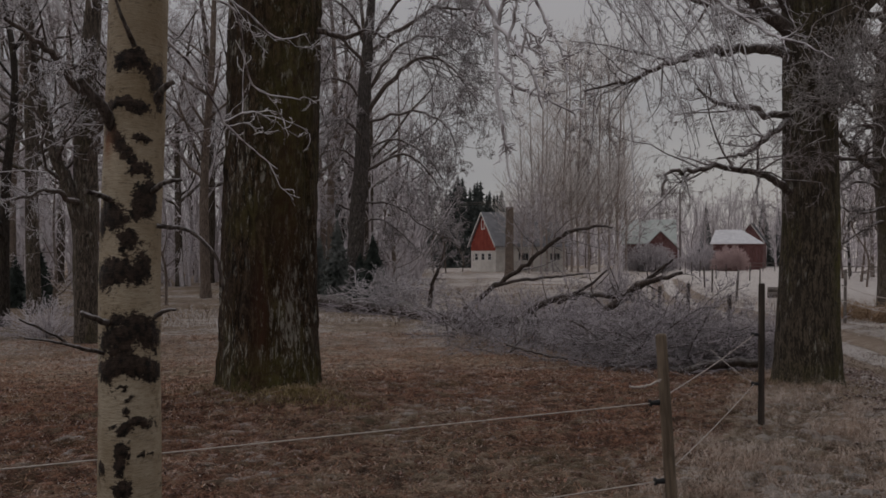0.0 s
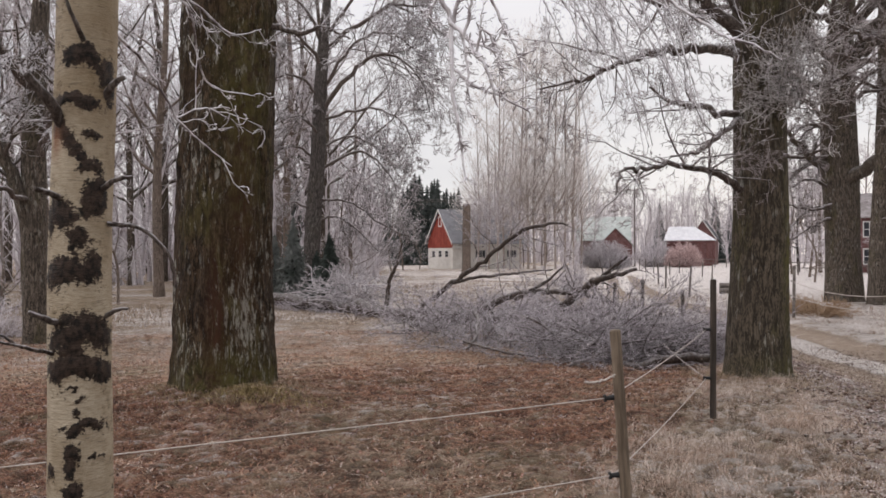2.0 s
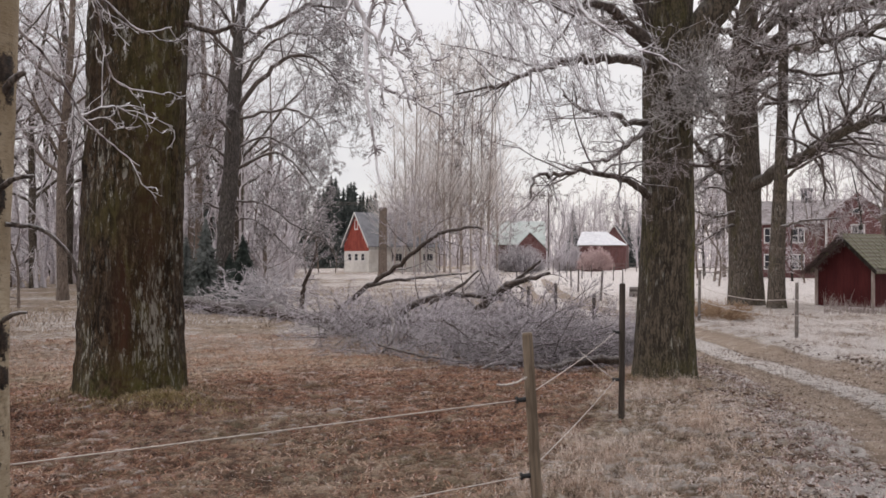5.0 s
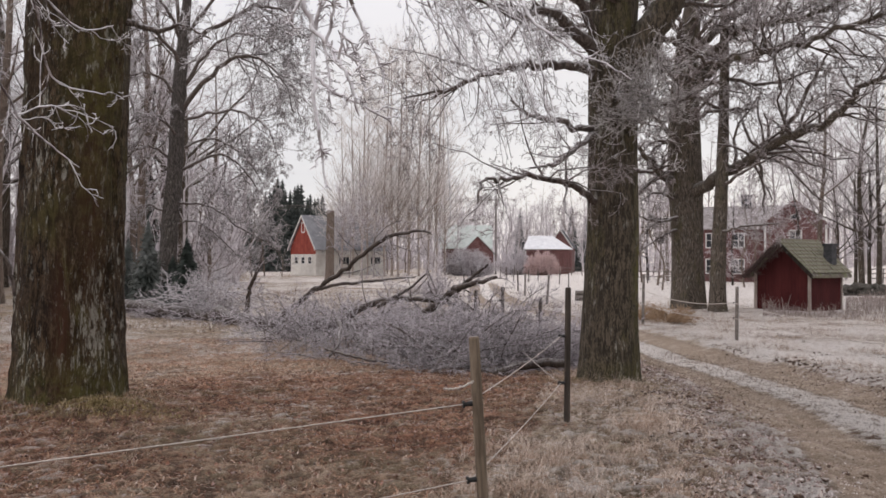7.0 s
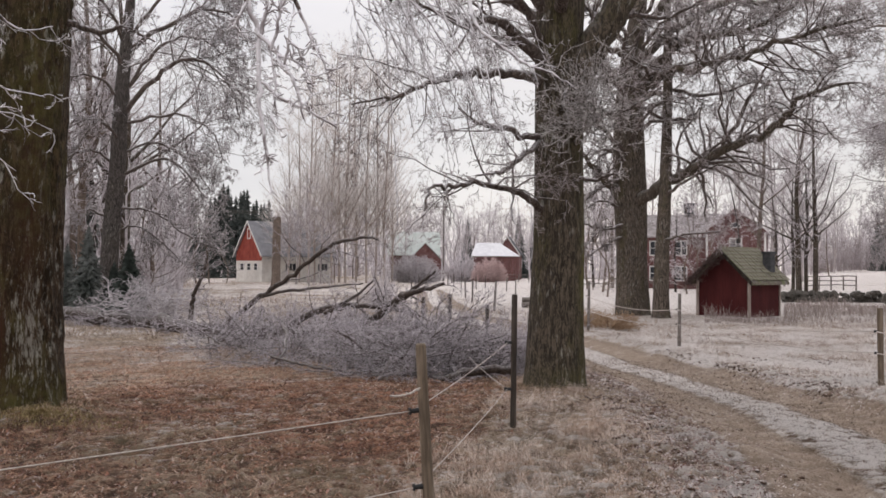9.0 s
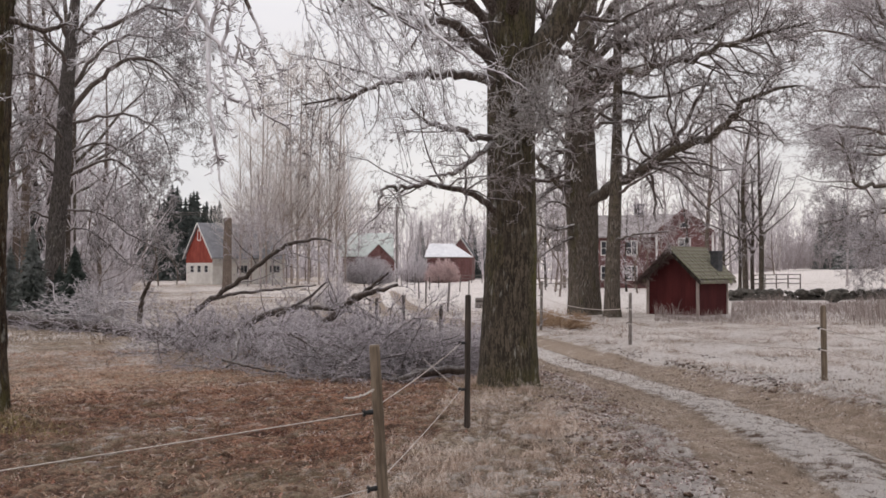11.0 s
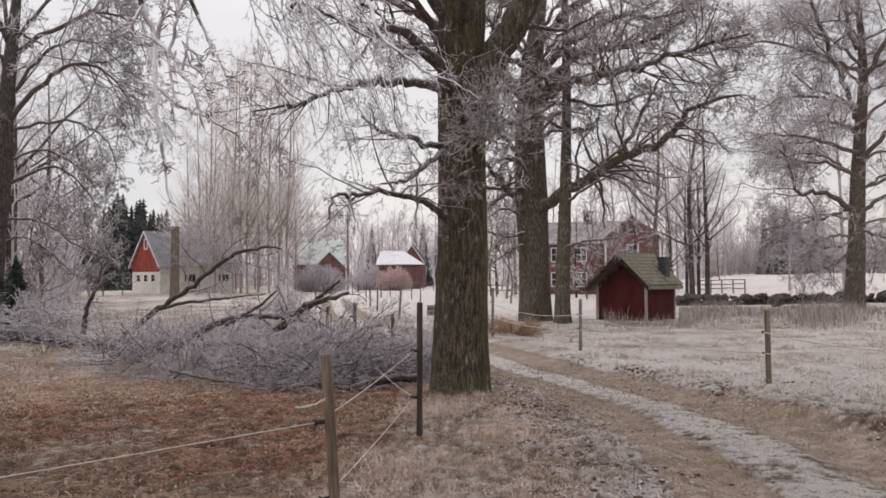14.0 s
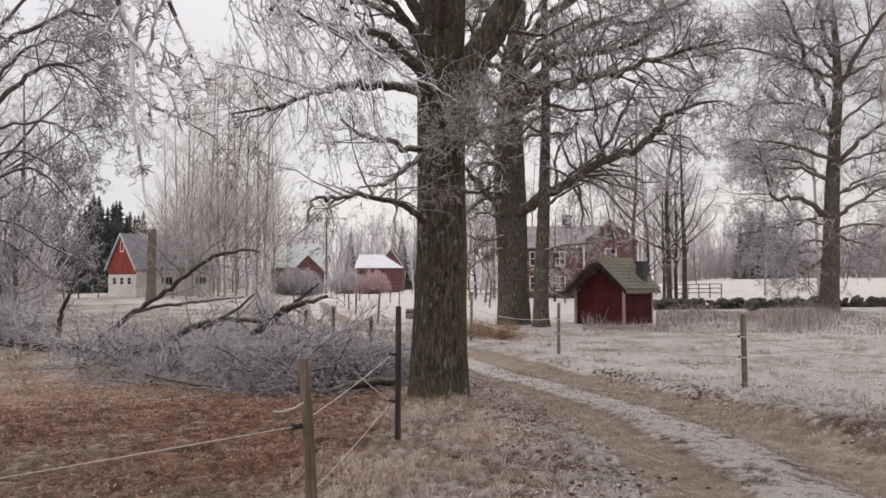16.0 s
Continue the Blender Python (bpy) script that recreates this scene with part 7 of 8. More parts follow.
def window(ob, face, u, z, w, h, wide=0.0, frame_material=None, bars=(1, 2), trim=0.1):
    """A window on the gable (face 0) or on the side at x = wide (face 1): frame, bars and a pane."""
    def placed(bm):
        if face == 1:
            bm.transform(Matrix.Translation((wide, 0, 0)) @ Matrix.Rotation(math.pi / 2, 4, "Z"))
        return bm
    bm = bmesh.new()
    for a in ((u - w / 2 - trim, z - trim, u + w / 2 + trim, z), (u - w / 2 - trim, z + h, u + w / 2 + trim, z + h + trim), (u - w / 2 - trim, z, u - w / 2, z + h), (u + w / 2, z, u + w / 2 + trim, z + h)):
        box(bm, a[0], -0.06, a[1], a[2], -0.002, a[3])
    for i in range(1, bars[0] + 1):
        c = u - w / 2 + w * i / (bars[0] + 1)
        box(bm, c - 0.03, -0.05, z, c + 0.03, -0.012, z + h)
    for i in range(1, bars[1] + 1):
        c = z + h * i / (bars[1] + 1)
        box(bm, u - w / 2, -0.045, c - 0.025, u + w / 2, -0.013, c + 0.025)
    frame_ob = part("window", (placed(bm), frame_material or WHITE_PAINT), ob)
    part("pane", (placed(box(bmesh.new(), u - w / 2, -0.01, z, u + w / 2, -0.003, z + h)), GLASS), frame_ob)


def facing(pan, alpha):
    """The turn that sets a gable across the bearing, its right end brought nearer by alpha degrees."""
    return -pan - alpha


# the barn with a white ground floor
X, Y = polar(3.5, 112, 0)[:2]
turn = facing(3.4, 56.6)
wide, deep = 6.0, 11.4
ox, oy = X - wide * math.cos(radians(turn)), Y - wide * math.sin(radians(turn))
barn = gable_house("barn", (ox, oy, -0.45), turn, "barn with red gable, white ground floor and grey roof", wide, deep, 3.7, 7.75, RED_FAR, GREY_ROOF, 0.35, (2.75, WHITE_WALL), "barn")
bargeboards(barn, wide, 3.7, 7.75, 0.35, WHITE_PAINT, 0.2)
for u in (1.4, 3.0, 4.6):
    window(barn, 0, u, 1.55, 0.75, 0.8, bars=(0, 1), trim=0.06)
window(barn, 0, 3.0, 5.7, 0.55, 1.1, bars=(0, 1), trim=0.14)
for u in (4.4, 9.6):
    window(barn, 1, u, 1.5, 1.6, 0.9, wide, bars=(2, 0), trim=0.06)
part("eaves_band", (box(bmesh.new(), wide + 0.05, -0.1, 2.7, wide + 0.3, deep, 2.86), WHITE_PAINT), barn)

# the barn with the pale green roof: a long house with a wing towards the track
X, Y = polar(11.8, 152, 0)[:2]
green = thing("barn", (X, Y, -0.45), "red barn under a pale green frosted roof", "barn", "", -13.5)
part("wall", (box(bmesh.new(), 0, 0, -0.3, 8.6, 6, 4.4), RED_HOUSE), green)
for y0, y1, z0, z1 in ((-0.5, 3.0, 4.1, 8.3), (6.5, 3.0, 4.1, 8.3)):
    bm = prism(bmesh.new(), [(y0, z0), (y1, z1), (y1, z1 + 0.14), (y0, z0 + 0.14)], -0.4, 9.0)
    bm.transform(Matrix(((0, 1, 0, 0), (1, 0, 0, 0), (0, 0, 1, 0), (0, 0, 0, 1))))
    bmesh.ops.recalc_face_normals(bm, faces=bm.faces[:])
    part("roof", (bm, GREEN_ROOF), green)
part("wing", (prism(bmesh.new(), [(3.6, -0.3), (9.0, -0.3), (9.0, 3.4), (6.3, 6.2), (3.6, 3.4)], -3.6, 3.0), RED_HOUSE), green)
for xs_ in (((3.2, 3.1), (6.3, 6.25)), ((6.3, 6.25), (9.4, 3.1))):
    (xa, za), (xb, zb) = xs_
    part("roof", (prism(bmesh.new(), [(xa, za), (xb, zb), (xb, zb + 0.14), (xa, za + 0.14)], -3.9, 3.0), GREEN_ROOF), green)

# the shed with the white roof and the gabled store behind it
X, Y = polar(17.3, 137, 0)[:2]
shed = thing("shed", (X, Y, -0.45), "low red shed under a white rimed roof", "shed", "", -18.5)
part("wall", (box(bmesh.new(), 0.3, 0, -0.3, 7.0, 5, 3.8), RED_HOUSE), shed)
bm = bmesh.new()
low = [bm.verts.new(v) for v in ((-0.2, -0.6, 3.9), (7.6, -0.6, 3.9), (7.6, 5.6, 3.9), (-0.2, 5.6, 3.9))]
high_ = [bm.verts.new(v) for v in ((0.6, 2.5, 6.1), (4.4, 2.5, 6.1))]
bm.faces.new((low[0], low[1], high_[1], high_[0]))
bm.faces.new((low[1], low[2], high_[1]))
bm.faces.new((low[2], low[3], high_[0], high_[1]))
bm.faces.new((low[3], low[0], high_[0]))
bm.faces.new(low[::-1])
part("roof", (bm, SNOW_ROOF), shed)
part("door", (box(bmesh.new(), 2.6, -0.05, 0.0, 3.7, -0.004, 2.1), DARK_ROOF), shed)
X, Y = polar(18.9, 150, 0)[:2]
store = gable_house("store_house", (X, Y, -0.45), facing(19.5, 0) - 6, "red store house with a dark roof and white gable edge", 3.9, 6, 4.6, 7.4, RED_HOUSE, DARK_ROOF, 0.3, None, "building")
bargeboards(store, 3.9, 4.6, 7.4, 0.3, WHITE_PAINT, 0.16)

# the farmhouse
X, Y = polar(32.4, 90, 0)[:2]
house = gable_house("farmhouse", (X, Y, -0.45), facing(34, 4), "old red two-storey farmhouse with white windows", 5.5, 7, 5.7, 7.95, RED_HOUSE, HOUSE_ROOF, 0.4, None, "house")
bargeboards(house, 5.5, 5.7, 7.95, 0.4, RED_HOUSE, 0.2)
for u, z in ((1.4, 0.9), (4.0, 0.9), (2.75, 3.7)):
    window(house, 0, u, z, 1.0, 1.35)
for u in (0.02, 5.48):
    part("corner_board", (box(bmesh.new(), u - 0.1, -0.06, -0.2, u + 0.1, -0.004, 5.6), WHITE_PAINT), house)
bm = bmesh.new()
ring = [(2.75 + 0.55 * math.cos(math.pi * k / 8), 6.15 + 0.55 * math.sin(math.pi * k / 8)) for k in range(9)]
prism(bm, ring, -0.06, -0.004)
fan = part("window", (bm, WHITE_PAINT), house, "white half-round gable window")
bm = bmesh.new()
prism(bm, [(2.75 + 0.44 * math.cos(math.pi * k / 8), 6.2 + 0.44 * math.sin(math.pi * k / 8)) for k in range(9)], -0.075, -0.062)
part("pane", (bm, GLASS), fan)
# its long wing, with the eaves towards the track
def across(outline, x0, x1):
    """A solid with an outline in y and z, from x0 to x1."""
    bm = prism(bmesh.new(), outline, x0, x1)
    bm.transform(Matrix(((0, 1, 0, 0), (1, 0, 0, 0), (0, 0, 1, 0), (0, 0, 0, 1))))
    bmesh.ops.recalc_face_normals(bm, faces=bm.faces[:])
    return bm


part("wing", (across([(1.0, -0.3), (7.0, -0.3), (7.0, 5.5), (4.0, 7.6), (1.0, 5.5)], -9.0, -0.01), RED_HOUSE), house)
for (ya, za), (yb, zb) in (((0.55, 5.25), (4.0, 7.65)), ((4.0, 7.65), (7.4, 5.25))):
    part("roof", (across([(ya, za), (yb, zb), (yb, zb + 0.14), (ya, za + 0.14)], -9.4, 2.7), HOUSE_ROOF), house)
for u in (-7.6, -5.2, -2.6):
    for z in (0.9, 3.5):
        bm = bmesh.new()
        for a in ((u - 0.6, z - 0.1, u + 0.6, z), (u - 0.6, z + 1.35, u + 0.6, z + 1.45), (u - 0.6, z, u - 0.5, z + 1.35), (u + 0.5, z, u + 0.6, z + 1.35), (u - 0.04, z, u + 0.04, z + 1.35), (u - 0.5, z + 0.65, u + 0.5, z + 0.71)):
            box(bm, a[0], 0.93, a[1], a[2], 0.99, a[3])
        w_ = part("window", (bm, WHITE_PAINT), house)
        part("pane", (box(bmesh.new(), u - 0.5, 0.98, z, u + 0.5, 0.997, z + 1.35), GLASS), w_)
for u in (-4.9, -2.2):
    bm = box(bmesh.new(), u - 0.45, 3.6, 6.6, u + 0.45, 4.4, 8.9, 0.03)
    box(bm, u - 0.52, 3.53, 8.7, u + 0.52, 4.47, 8.95, 0.03)
    part("chimney", (bm, SOOT), house, "dark plastered chimney")

# the little red hut with the mossy roof
wide, deep, eave, ridge = 2.45, 2.3, 1.6, 2.72
X, Y = polar(35.0, 37.5, 0)[:2]
turn = facing(34, 32)
ox, oy = X - wide * math.cos(radians(turn)), Y - wide * math.sin(radians(turn))
hut = gable_house("hut", (ox, oy, -0.45), turn, "small dark red board hut with a mossy shingle roof", wide, deep, eave, ridge, RED_BOARD, MOSS_ROOF, 0.3, None, "hut")
bargeboards(hut, wide, eave, ridge, 0.3, DARK_BARK, 0.12)
for u, v_ in ((0.0, -0.03), (wide, -0.03), (wide + 0.005, deep)):
    part("corner_board", (box(bmesh.new(), u - 0.06, v_ - 0.03, -0.2, u + 0.06, v_ + 0.025, eave), GREY_PAINT), hut)
part("gable_board", (box(bmesh.new(), 0.35, -0.03, 1.62, wide - 0.35, -0.004, 1.71), RED_BOARD), hut)
bm = box(bmesh.new(), wide - 0.42, deep - 0.62, 1.6, wide - 0.04, deep - 0.24, 2.72, 0.02)
box(bm, wide - 0.46, deep - 0.66, 2.66, wide - 0.0, deep - 0.20, 2.76, 0.015)
part("chimney", (bm, SOOT), hut, "dark sheet-clad chimney")
rng = np.random.default_rng(80)
slope = (ridge - eave) / (wide / 2)
# withered creeper on the gable's edge
n = 150
f = rng.random(n)
P0 = np.stack([-0.32 + f * (wide / 2 + 0.45), np.full(n, -0.38), eave - 0.3 * slope + f * (wide / 2 + 0.3) * slope + 0.02 + 0.1 * rng.normal(size=n)], 1)
d = unit(np.stack([rng.normal(size=n), -0.25 * np.abs(rng.normal(size=n)), 0.5 * rng.normal(size=n) - 0.25], 1))
P = np.stack([P0 + d * g * 0.3 + rng.normal(size=(n, 3)) * 0.03 * g for g in (0, 0.35, 0.7, 1)], 1)
R = np.outer(np.full(n, 0.011), (1, 0.9, 0.7, 0.4))
first = Wood()
first.add(P, R, 3)
part("creeper", twigs_mesh([first, *crown(rng, [(P, R)], [(6, 0.5, 55, -0.1, 0.3, 3, 3)], 0.008)], CREEPER, (0, 0, 0)), hut, "dark withered creeper", "stuff")
me_sh = box(bmesh.new(), -0.14, -0.11, -0.012, 0.14, 0.11, 0.012, 0.004)
shingle_mesh = bpy.data.meshes.new("shingle")
me_sh.to_mesh(shingle_mesh)
me_sh.free()
shingle_mesh.materials.append(MOSS_ROOF)
roof_side = [o for o in hut.children if o.name.startswith("roof")][1]
ang = math.atan(slope)
run = (wide / 2 + 0.3) / math.cos(ang)
for i in range(9):
    for j in range(12):
        s_ = 0.12 + i * (run - 0.14) / 8.6
        sh = new("shingle", shingle_mesh)
        sh.parent = roof_side
        x_ = wide / 2 + s_ * math.cos(ang)
        z_ = ridge - s_ * math.sin(ang) + 0.15 / math.cos(ang) + 0.016 + 0.006 * rng.random()
        sh.matrix_local = Matrix.Translation((x_, -0.25 + j * (deep + 0.5) / 11 + 0.02 * rng.normal(), z_)) @ Matrix.Rotation(ang - 0.05, 4, "Y") @ Matrix.Rotation(0.05 * rng.normal(), 4, "Z")


# ---- fences ----
def post_mesh(tall, radius, material, rng, square=False):
    """A rough round stake with a sawn top."""
    sides = 10
    zs = np.array([-0.3, 0.0, tall * 0.33, tall * 0.66, tall - 0.012, tall])
    rs = radius * np.array([1.05, 1.05, 1.0, 0.97, 0.95, 0.82]) * (1 + 0.03 * rng.normal(size=6))
    a = np.linspace(0, 2 * np.pi, sides, endpoint=False)
    wob = 1 + 0.06 * np.cos(2 * a + rng.random() * 6) + 0.03 * rng.normal(size=sides)
    v = np.stack([rs[:, None] * wob * np.cos(a), rs[:, None] * wob * np.sin(a), zs[:, None] + 0 * a], -1).reshape(-1, 3)
    i, j = np.meshgrid(np.arange(5), np.arange(sides), indexing="ij")
    q = np.stack([i * sides + j, i * sides + (j + 1) % sides, (i + 1) * sides + (j + 1) % sides, (i + 1) * sides + j], -1).reshape(-1, 4)
    return raw_mesh("post", v, [q, np.arange(5 * sides, 6 * sides)[None]], material)


def insulator_mesh():
    bm = bmesh.new()
    bmesh.ops.create_cone(bm, cap_ends=True, segments=10, radius1=0.016, radius2=0.012, depth=0.05, matrix=Matrix.Rotation(math.pi / 2, 4, "Y") @ Matrix.Translation((0, 0, 0.03)))
    bmesh.ops.create_cone(bm, cap_ends=True, segments=10, radius1=0.021, radius2=0.021, depth=0.012, matrix=Matrix.Rotation(math.pi / 2, 4, "Y") @ Matrix.Translation((0, 0, 0.055)))
    me = bpy.data.meshes.new("insulator")
    bm.to_mesh(me)
    bm.free()
    me.materials.append(PLASTIC)
    return me


INSULATOR = insulator_mesh()


def post(fence, rng, pan, far, tall, radius, material, lean=(0, 0), marks=(), side=1):
    """A stake of the fence with its insulators; returns where the ropes pass."""
    x, y = polar(pan, far, 0)[:2]
    z = gz(x, y)
    ob = part("post", post_mesh(tall, radius, material, rng), fence)
    ob.matrix_world = Matrix.Translation((x, y, z)) @ pose(0, 0, 0, lean[0], lean[1], 0)
    spots = []
    for h in marks:
        k = new("insulator", INSULATOR)
        k.parent = ob
        k.matrix_local = pose(-side * radius * 0.8, 0, h, 0, 0, 180 if side > 0 else 0)
        spots.append(ob.matrix_world @ Vector((-side * (radius + 0.035), 0, h)))
    return spots


def rope(fence, a, b, sag=0.03, radius=0.0032, fray=0.0, rng=None):
    t = np.linspace(0, 1, 24)[:, None]
    P = np.array(a)[None] * (1 - t) + np.array(b)[None] * t
    P[:, 2] -= (4 * sag * t * (1 - t))[:, 0]
    if rng is not None:
        P += rng.normal(size=P.shape) * fray
    w = Wood()
    w.add(P[None], np.full((1, 24), radius), 6)
    part("rope", w.mesh("rope", ROPE), fence)


rng = np.random.default_rng(90)
paddock = thing("paddock_fence", (0, 0, 0), "electric rope fence on weathered wooden stakes", "fence")
corner = post(paddock, rng, 14.97, 4.9, 1.11, 0.033, POST_WOOD, (0, -3.6), (0.305, 0.735))
second = post(paddock, rng, 20.25, 8.0, 1.245, 0.028, POST_DARK, (0, 0.4), (0.37, 0.80))
third = post(paddock, rng, 18.4, 18.1, 1.2, 0.04, POST_DARK, (0, 0), (0.4, 0.8))
fourth = post(paddock, rng, 15.9, 25.4, 1.2, 0.05, POST_DARK, (0, 0), (0.4, 0.8))
far_left = [Vector((-6.0, 1.15, 0.27)), Vector((-6.0, 1.15, 0.69))]
for k in (0, 1):
    rope(paddock, corner[k], far_left[k], 0.01)
    rope(paddock, corner[k], second[k], 0.02)
rope(paddock, second[0], Vector(polar(17.2, 12.6, 0.22)), 0.02)
rope(paddock, third[1], fourth[1], 0.05)
end = Vector(polar(12.2, 4.75, 0.80))
rope(paddock, Vector(polar(14.15, 4.84, 0.83)), end, 0.015, 0.006, 0.003, rng)
for pan, far, tall, lean in ((14.05, 24, 1.15, 2), (17.35, 50, 1.3, 1), (18.8, 40, 1.4, 4), (16.9, 57, 1.3, -2), (16.6, 86, 1.6, 2), (18.2, 88, 1.2, 0), (20.2, 66, 1.1, 1), (16.1, 95, 1.4, 0), (15.7, 100, 1.4, 1), (17.6, 80, 1.2, -1), (19.6, 75, 1.2, 2)):
    post(paddock, rng, pan, far, tall, 0.05, POST_DARK if far < 30 else RAIL_WOOD, (0, lean))
rng = np.random.default_rng(91)
meadow = thing("meadow_fence", (0, 0, 0), "rope fence on wooden stakes beyond the track", "fence")
rows = [post(meadow, rng, pan, far, tall, r, RAIL_WOOD if far > 15 else POST_WOOD, (0, lean), (0.42 * tall, 0.70 * tall)) for pan, far, tall, r, lean in
        ((25.0, 26.4, 1.5, 0.04, 1.0), (30.77, 21.8, 1.29, 0.042, 0.5), (42.4, 14.4, 1.15, 0.045, -0.8), (58, 11.0, 1.15, 0.045, 0), (75, 11, 1.15, 0.045, 0))]
for a, b in zip(rows[:-1], rows[1:]):
    for k in (0, 1):
        rope(meadow, a[k], b[k], 0.12 + 0.05 * k, 0.009)


def rail_fence(name, ends, count, tall, rails, label):
    """Posts with split rails between two places."""
    ob = thing(name, (0, 0, 0), label, "fence")
    (ax, ay), (bx, by) = [polar(*e, 0)[:2] for e in ends]
    spots = [(ax + (bx - ax) * i / (count - 1), ay + (by - ay) * i / (count - 1)) for i in range(count)]
    for x, y in spots:
        p = part("post", post_mesh(tall, 0.06, RAIL_WOOD, rng), ob)
        p.matrix_world = pose(x, y, gz(x, y), rng.normal() * 2, rng.normal() * 2, 0)
    for (x0, y0), (x1, y1) in zip(spots[:-1], spots[1:]):
        for h in rails:
            w = Wood()
            P, R = line([(x0, y0, gz(x0, y0) + h * tall), ((x0 + x1) / 2, (y0 + y1) / 2, (gz(x0, y0) + gz(x1, y1)) / 2 + h * tall + 0.02 * rng.normal()), (x1, y1, gz(x1, y1) + h * tall)], (0.05, 0.05, 0.045), 2)
            w.add(P, R, 6)
            part("rail", w.mesh("rail", RAIL_WOOD), ob)
    return ob


rail_fence("rail_fence", ((24.2, 80), (30.8, 92)), 8, 1.2, (0.5, 0.9), "grey wooden rail fence before the farmhouse")
rail_fence("rail_fence", ((17.6, 125), (22.5, 122)), 8, 1.2, (0.5, 0.9), "grey wooden rail fence by the far sheds")
rail_fence("rail_fence", ((38.3, 84), (41.0, 82)), 5, 1.3, (0.35, 0.65, 0.95), "grey split-rail fence in the field")

# the stone wall at the field's edge
rng = np.random.default_rng(95)
wall = thing("stone_wall", (0, 0, 0), "low mossy dry-stone wall at the field's edge", "wall", kind="structure")
stones = []
for k in range(6):
    bm = bmesh.new()
    bmesh.ops.create_icosphere(bm, subdivisions=1, radius=0.5)
    for v_ in bm.verts:
        v_.co *= 0.65 + 0.6 * rng.random()
    me = bpy.data.meshes.new("stone")
    bm.to_mesh(me)
    bm.free()
    me.materials.append(STONE)
    stones.append(me)
for k in range(290):
    f = rng.random()
    pan, far = 36.9 + f * 17.0, 57 + f * 11 + rng.normal() * 0.25
    x, y = polar(pan, far, 0)[:2]
    ob = new("stone", stones[rng.integers(6)])
    ob.parent = wall
    s_ = 0.28 + 0.42 * rng.random() ** 1.5
    ob.matrix_local = pose(x, y, gz(x, y) + rng.choice((0.05, 0.2, 0.38, 0.5)), rng.random() * 30, rng.random() * 30, rng.random() * 360) @ Matrix.Diagonal((s_ * 1.3, s_ * 1.3, s_ * 0.8, 1))
rock = new("boulder", stones[2])
rx_, ry_ = polar(42.9, 56, 0)[:2]
rock.matrix_world = pose(rx_, ry_, gz(rx_, ry_) + 0.42, 0, 0, 40) @ Matrix.Diagonal((1.3, 1.2, 0.95, 1))
tagged(rock, "rounded frosted boulder by the stone wall", "boulder")


# ---- bushes and small things ----
def bush(pan, far, wide, tall, count, label, seed, material=BUSH_RIME):
    rng = np.random.default_rng(seed)
    x, y = polar(pan, far, 0)[:2]
    ob = thing("bush", (x, y, gz(x, y)), label, "bush", "bushes")
    n = count
    d = unit(np.stack([rng.normal(size=n), rng.normal(size=n), 0.15 + np.abs(rng.normal(size=n)) * 0.8], 1)) * np.array([wide / 2, wide / 2, tall])
    foot = d * np.array([0.45, 0.45, 0.0]) * rng.random((n, 1))
    P = np.stack([foot + (d - foot) * f + np.array([0, 0, 0.12 * tall * f * (1 - f)]) for f in (0.0, 0.3, 0.65, 0.95)], 1)
    R = np.outer(np.full(n, 0.0005 * far), (1, 0.8, 0.5, 0.3))
    first = Wood()
    first.add(P, R, 3)
    woods = crown(rng, [(P, R)], [(6, 0.4, 40, 0.05, 0.2, 2, 3), (6, 0.5, 40, 0.05, 0.2, 2, 3)], 0.00022 * far)
    part("spray", twigs_mesh([first, *woods], material, (0, 0, 0)), ob, kind="stuff")
    return ob


bush(18.45, 122, 5.4, 3.4, 240, "round pinkish bush white with rime", 101)
bush(16.6, 126, 6.0, 4.0, 130, "frosty bush beside the shed", 102, TWIG_WOOD)
bush(13.5, 118, 8.0, 3.9, 260, "violet-grey frosty bush before the green-roofed barn", 103, TWIG_BOUGH)
bush(-2.2, 95, 5, 4.5, 120, "tall rimed bush beside the barn", 104, TWIG_WOOD)
bush(24.6, 29, 2.2, 0.6, 110, "dry brown grass tuft by the fence", 105, DRY)
bush(26.4, 28.0, 2.4, 0.6, 110, "dry brown grass tuft by the fence", 106, DRY)
bush(11.3, 42, 1.7, 2.3, 60, "slender rimed shrub in the meadow", 108, TWIG_WOOD)
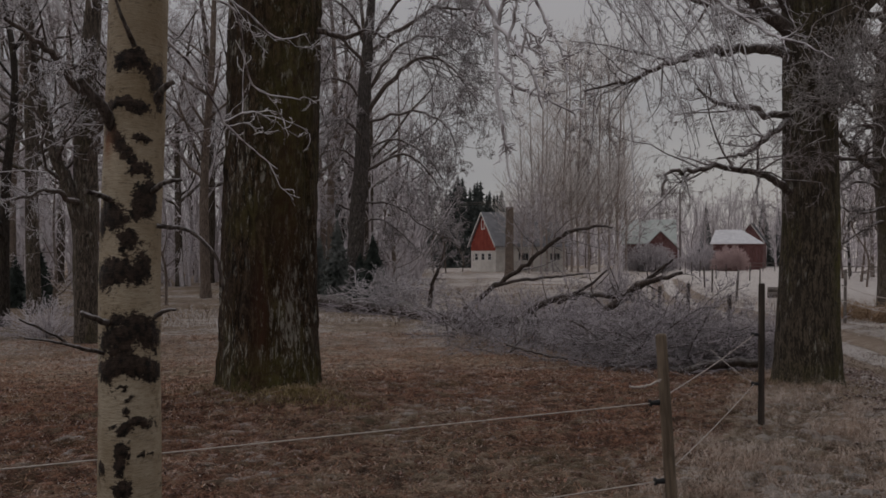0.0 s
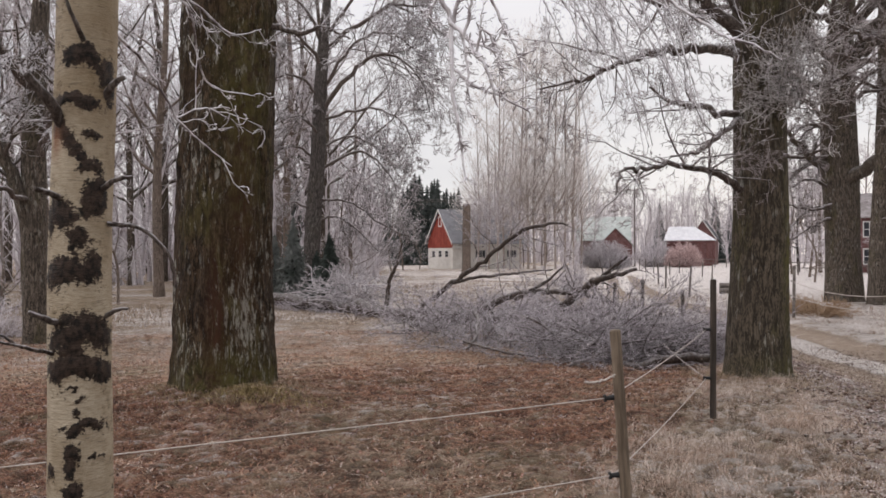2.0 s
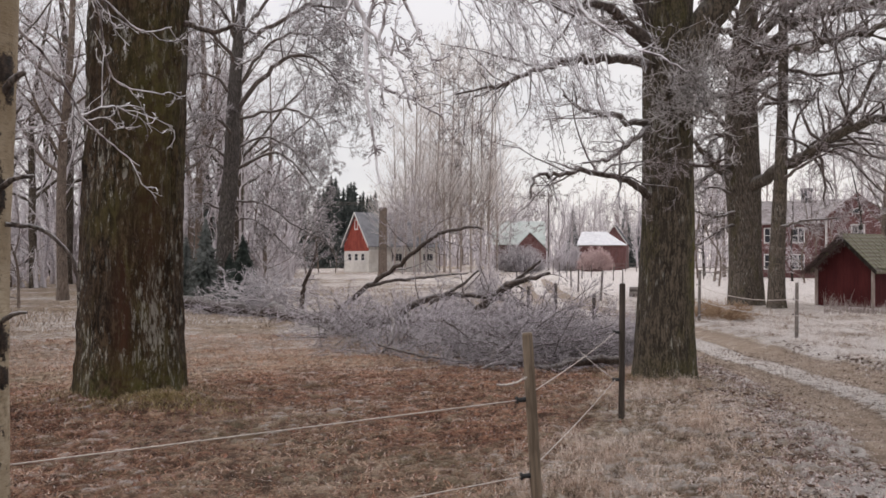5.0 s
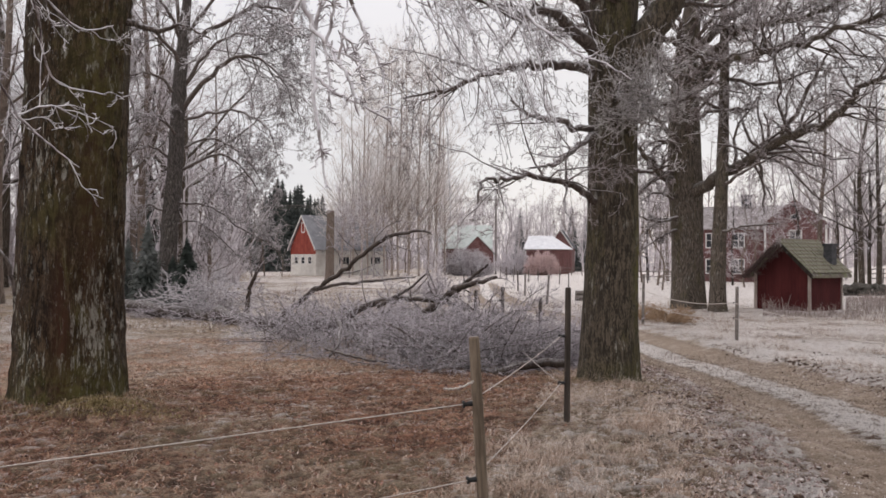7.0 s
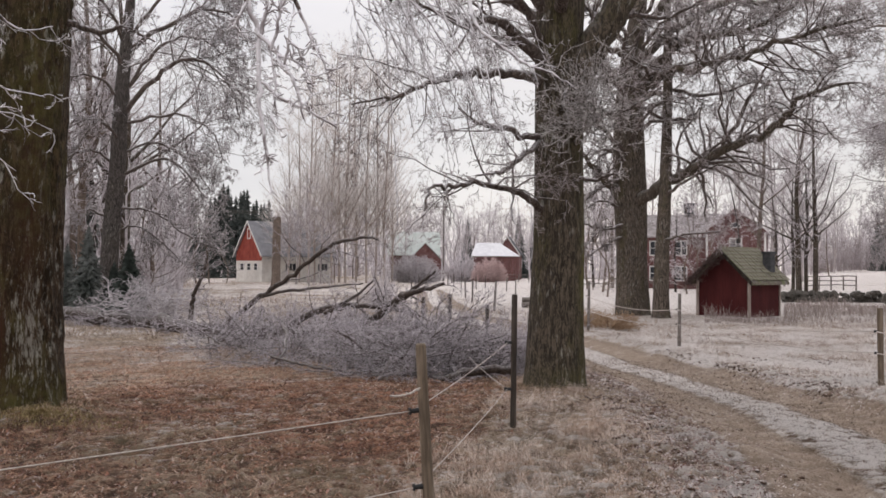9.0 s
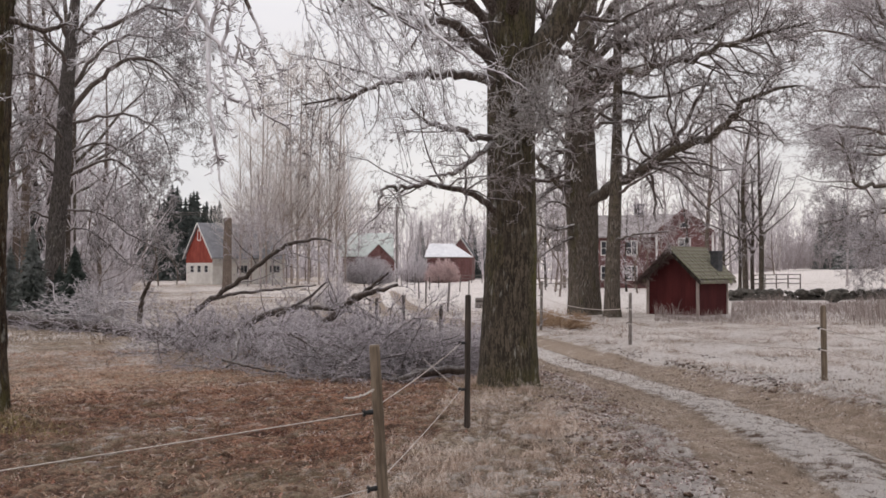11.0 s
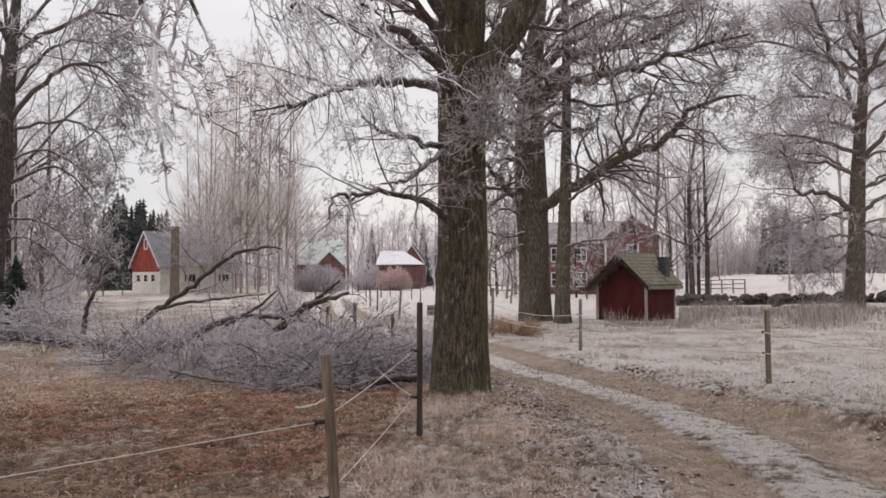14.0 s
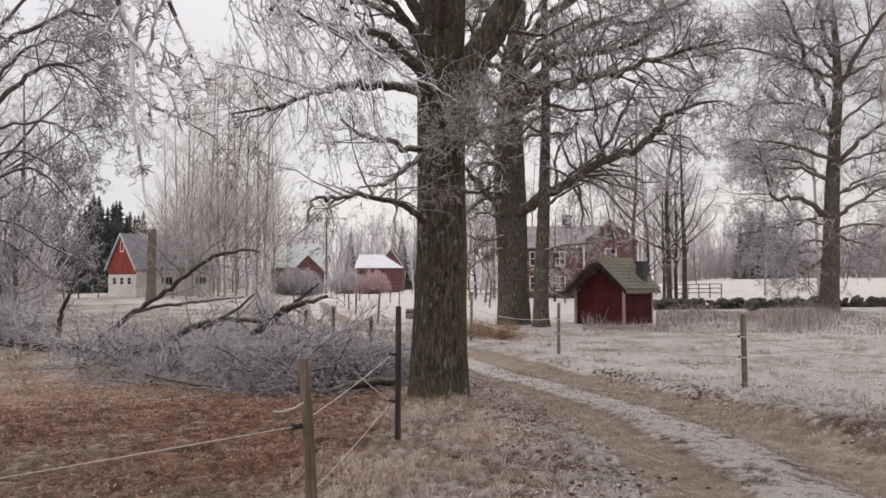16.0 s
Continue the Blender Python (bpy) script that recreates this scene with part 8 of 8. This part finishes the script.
bush(-24.6, 23, 2.4, 1.0, 90, "tangled heap of rimed brushwood", 107, TWIG_WOOD)

# the snapped trunk standing before the barn, and the line's pole
X, Y = polar(4.4, 88, 0)[:2]
snag = thing("snag", (X, Y, gz(X, Y) - 0.1), "tall broken dead trunk standing in the meadow", "dead tree")
part("trunk", trunk_mesh("trunk", [(0, 0, 0), (0.03, 0, 3), (0.02, 0, 7.1)], (0.44, 0.39, 0.36), STEM_BARK, 24, 60, 0.05, 3.0, 0.2, 4)[0], snag)
X, Y = polar(15.4, 130, 0)[:2]
pole = thing("utility_pole", (X, Y, gz(X, Y)), "brown wooden utility pole by the track", "pole")
part("shaft", (prism(bmesh.new(), [(-0.11, -0.3), (0.11, -0.3), (0.08, 11.8), (-0.08, 11.8)], -0.1, 0.1), RAIL_WOOD), pole)
part("crossarm", (box(bmesh.new(), -0.7, -0.13, 11.1, 0.7, -0.104, 11.22), RAIL_WOOD), pole)
for k, (x_, h) in enumerate(((-0.6, 11.25), (0.6, 11.25))):
    w = Wood()
    a, b_ = np.array((X + x_, Y - 0.11, gz(X, Y) + h)), np.array(polar(-9, 150, 10.4 + 0.6 * k))
    t = np.linspace(0, 1, 12)[:, None]
    P = a * (1 - t) + b_ * t
    P[:, 2] -= (4 * 0.8 * t * (1 - t))[:, 0]
    w.add(P[None], np.full((1, 12), 0.025), 4)
    wire = new("power_line", w.mesh("power_line", RAIL_WOOD))
    tagged(wire, "thin grey overhead power line", "wire")

# logs stacked beyond the oak
rng = np.random.default_rng(110)
for k in range(6):
    pan, far = 22.2 + 0.35 * (k % 3), 44 + 0.3 * (k // 3)
    x, y = polar(pan, far, 0)[:2]
    w = Wood()
    P, R = line([(-1.2, 0, 0), (0, 0.02, 0), (1.2, 0, 0)], (0.14, 0.13, 0.12), 3)
    w.add(P, R, 8)
    ob = tagged(new("log", w.mesh("log", RAIL_WOOD)), "grey rimed log stacked on the grass", "log", "stacked logs")
    ob.matrix_world = pose(x, y, gz(x, y) + 0.12 + 0.24 * (k // 3), 0, 0, rng.normal() * 6 - 20)
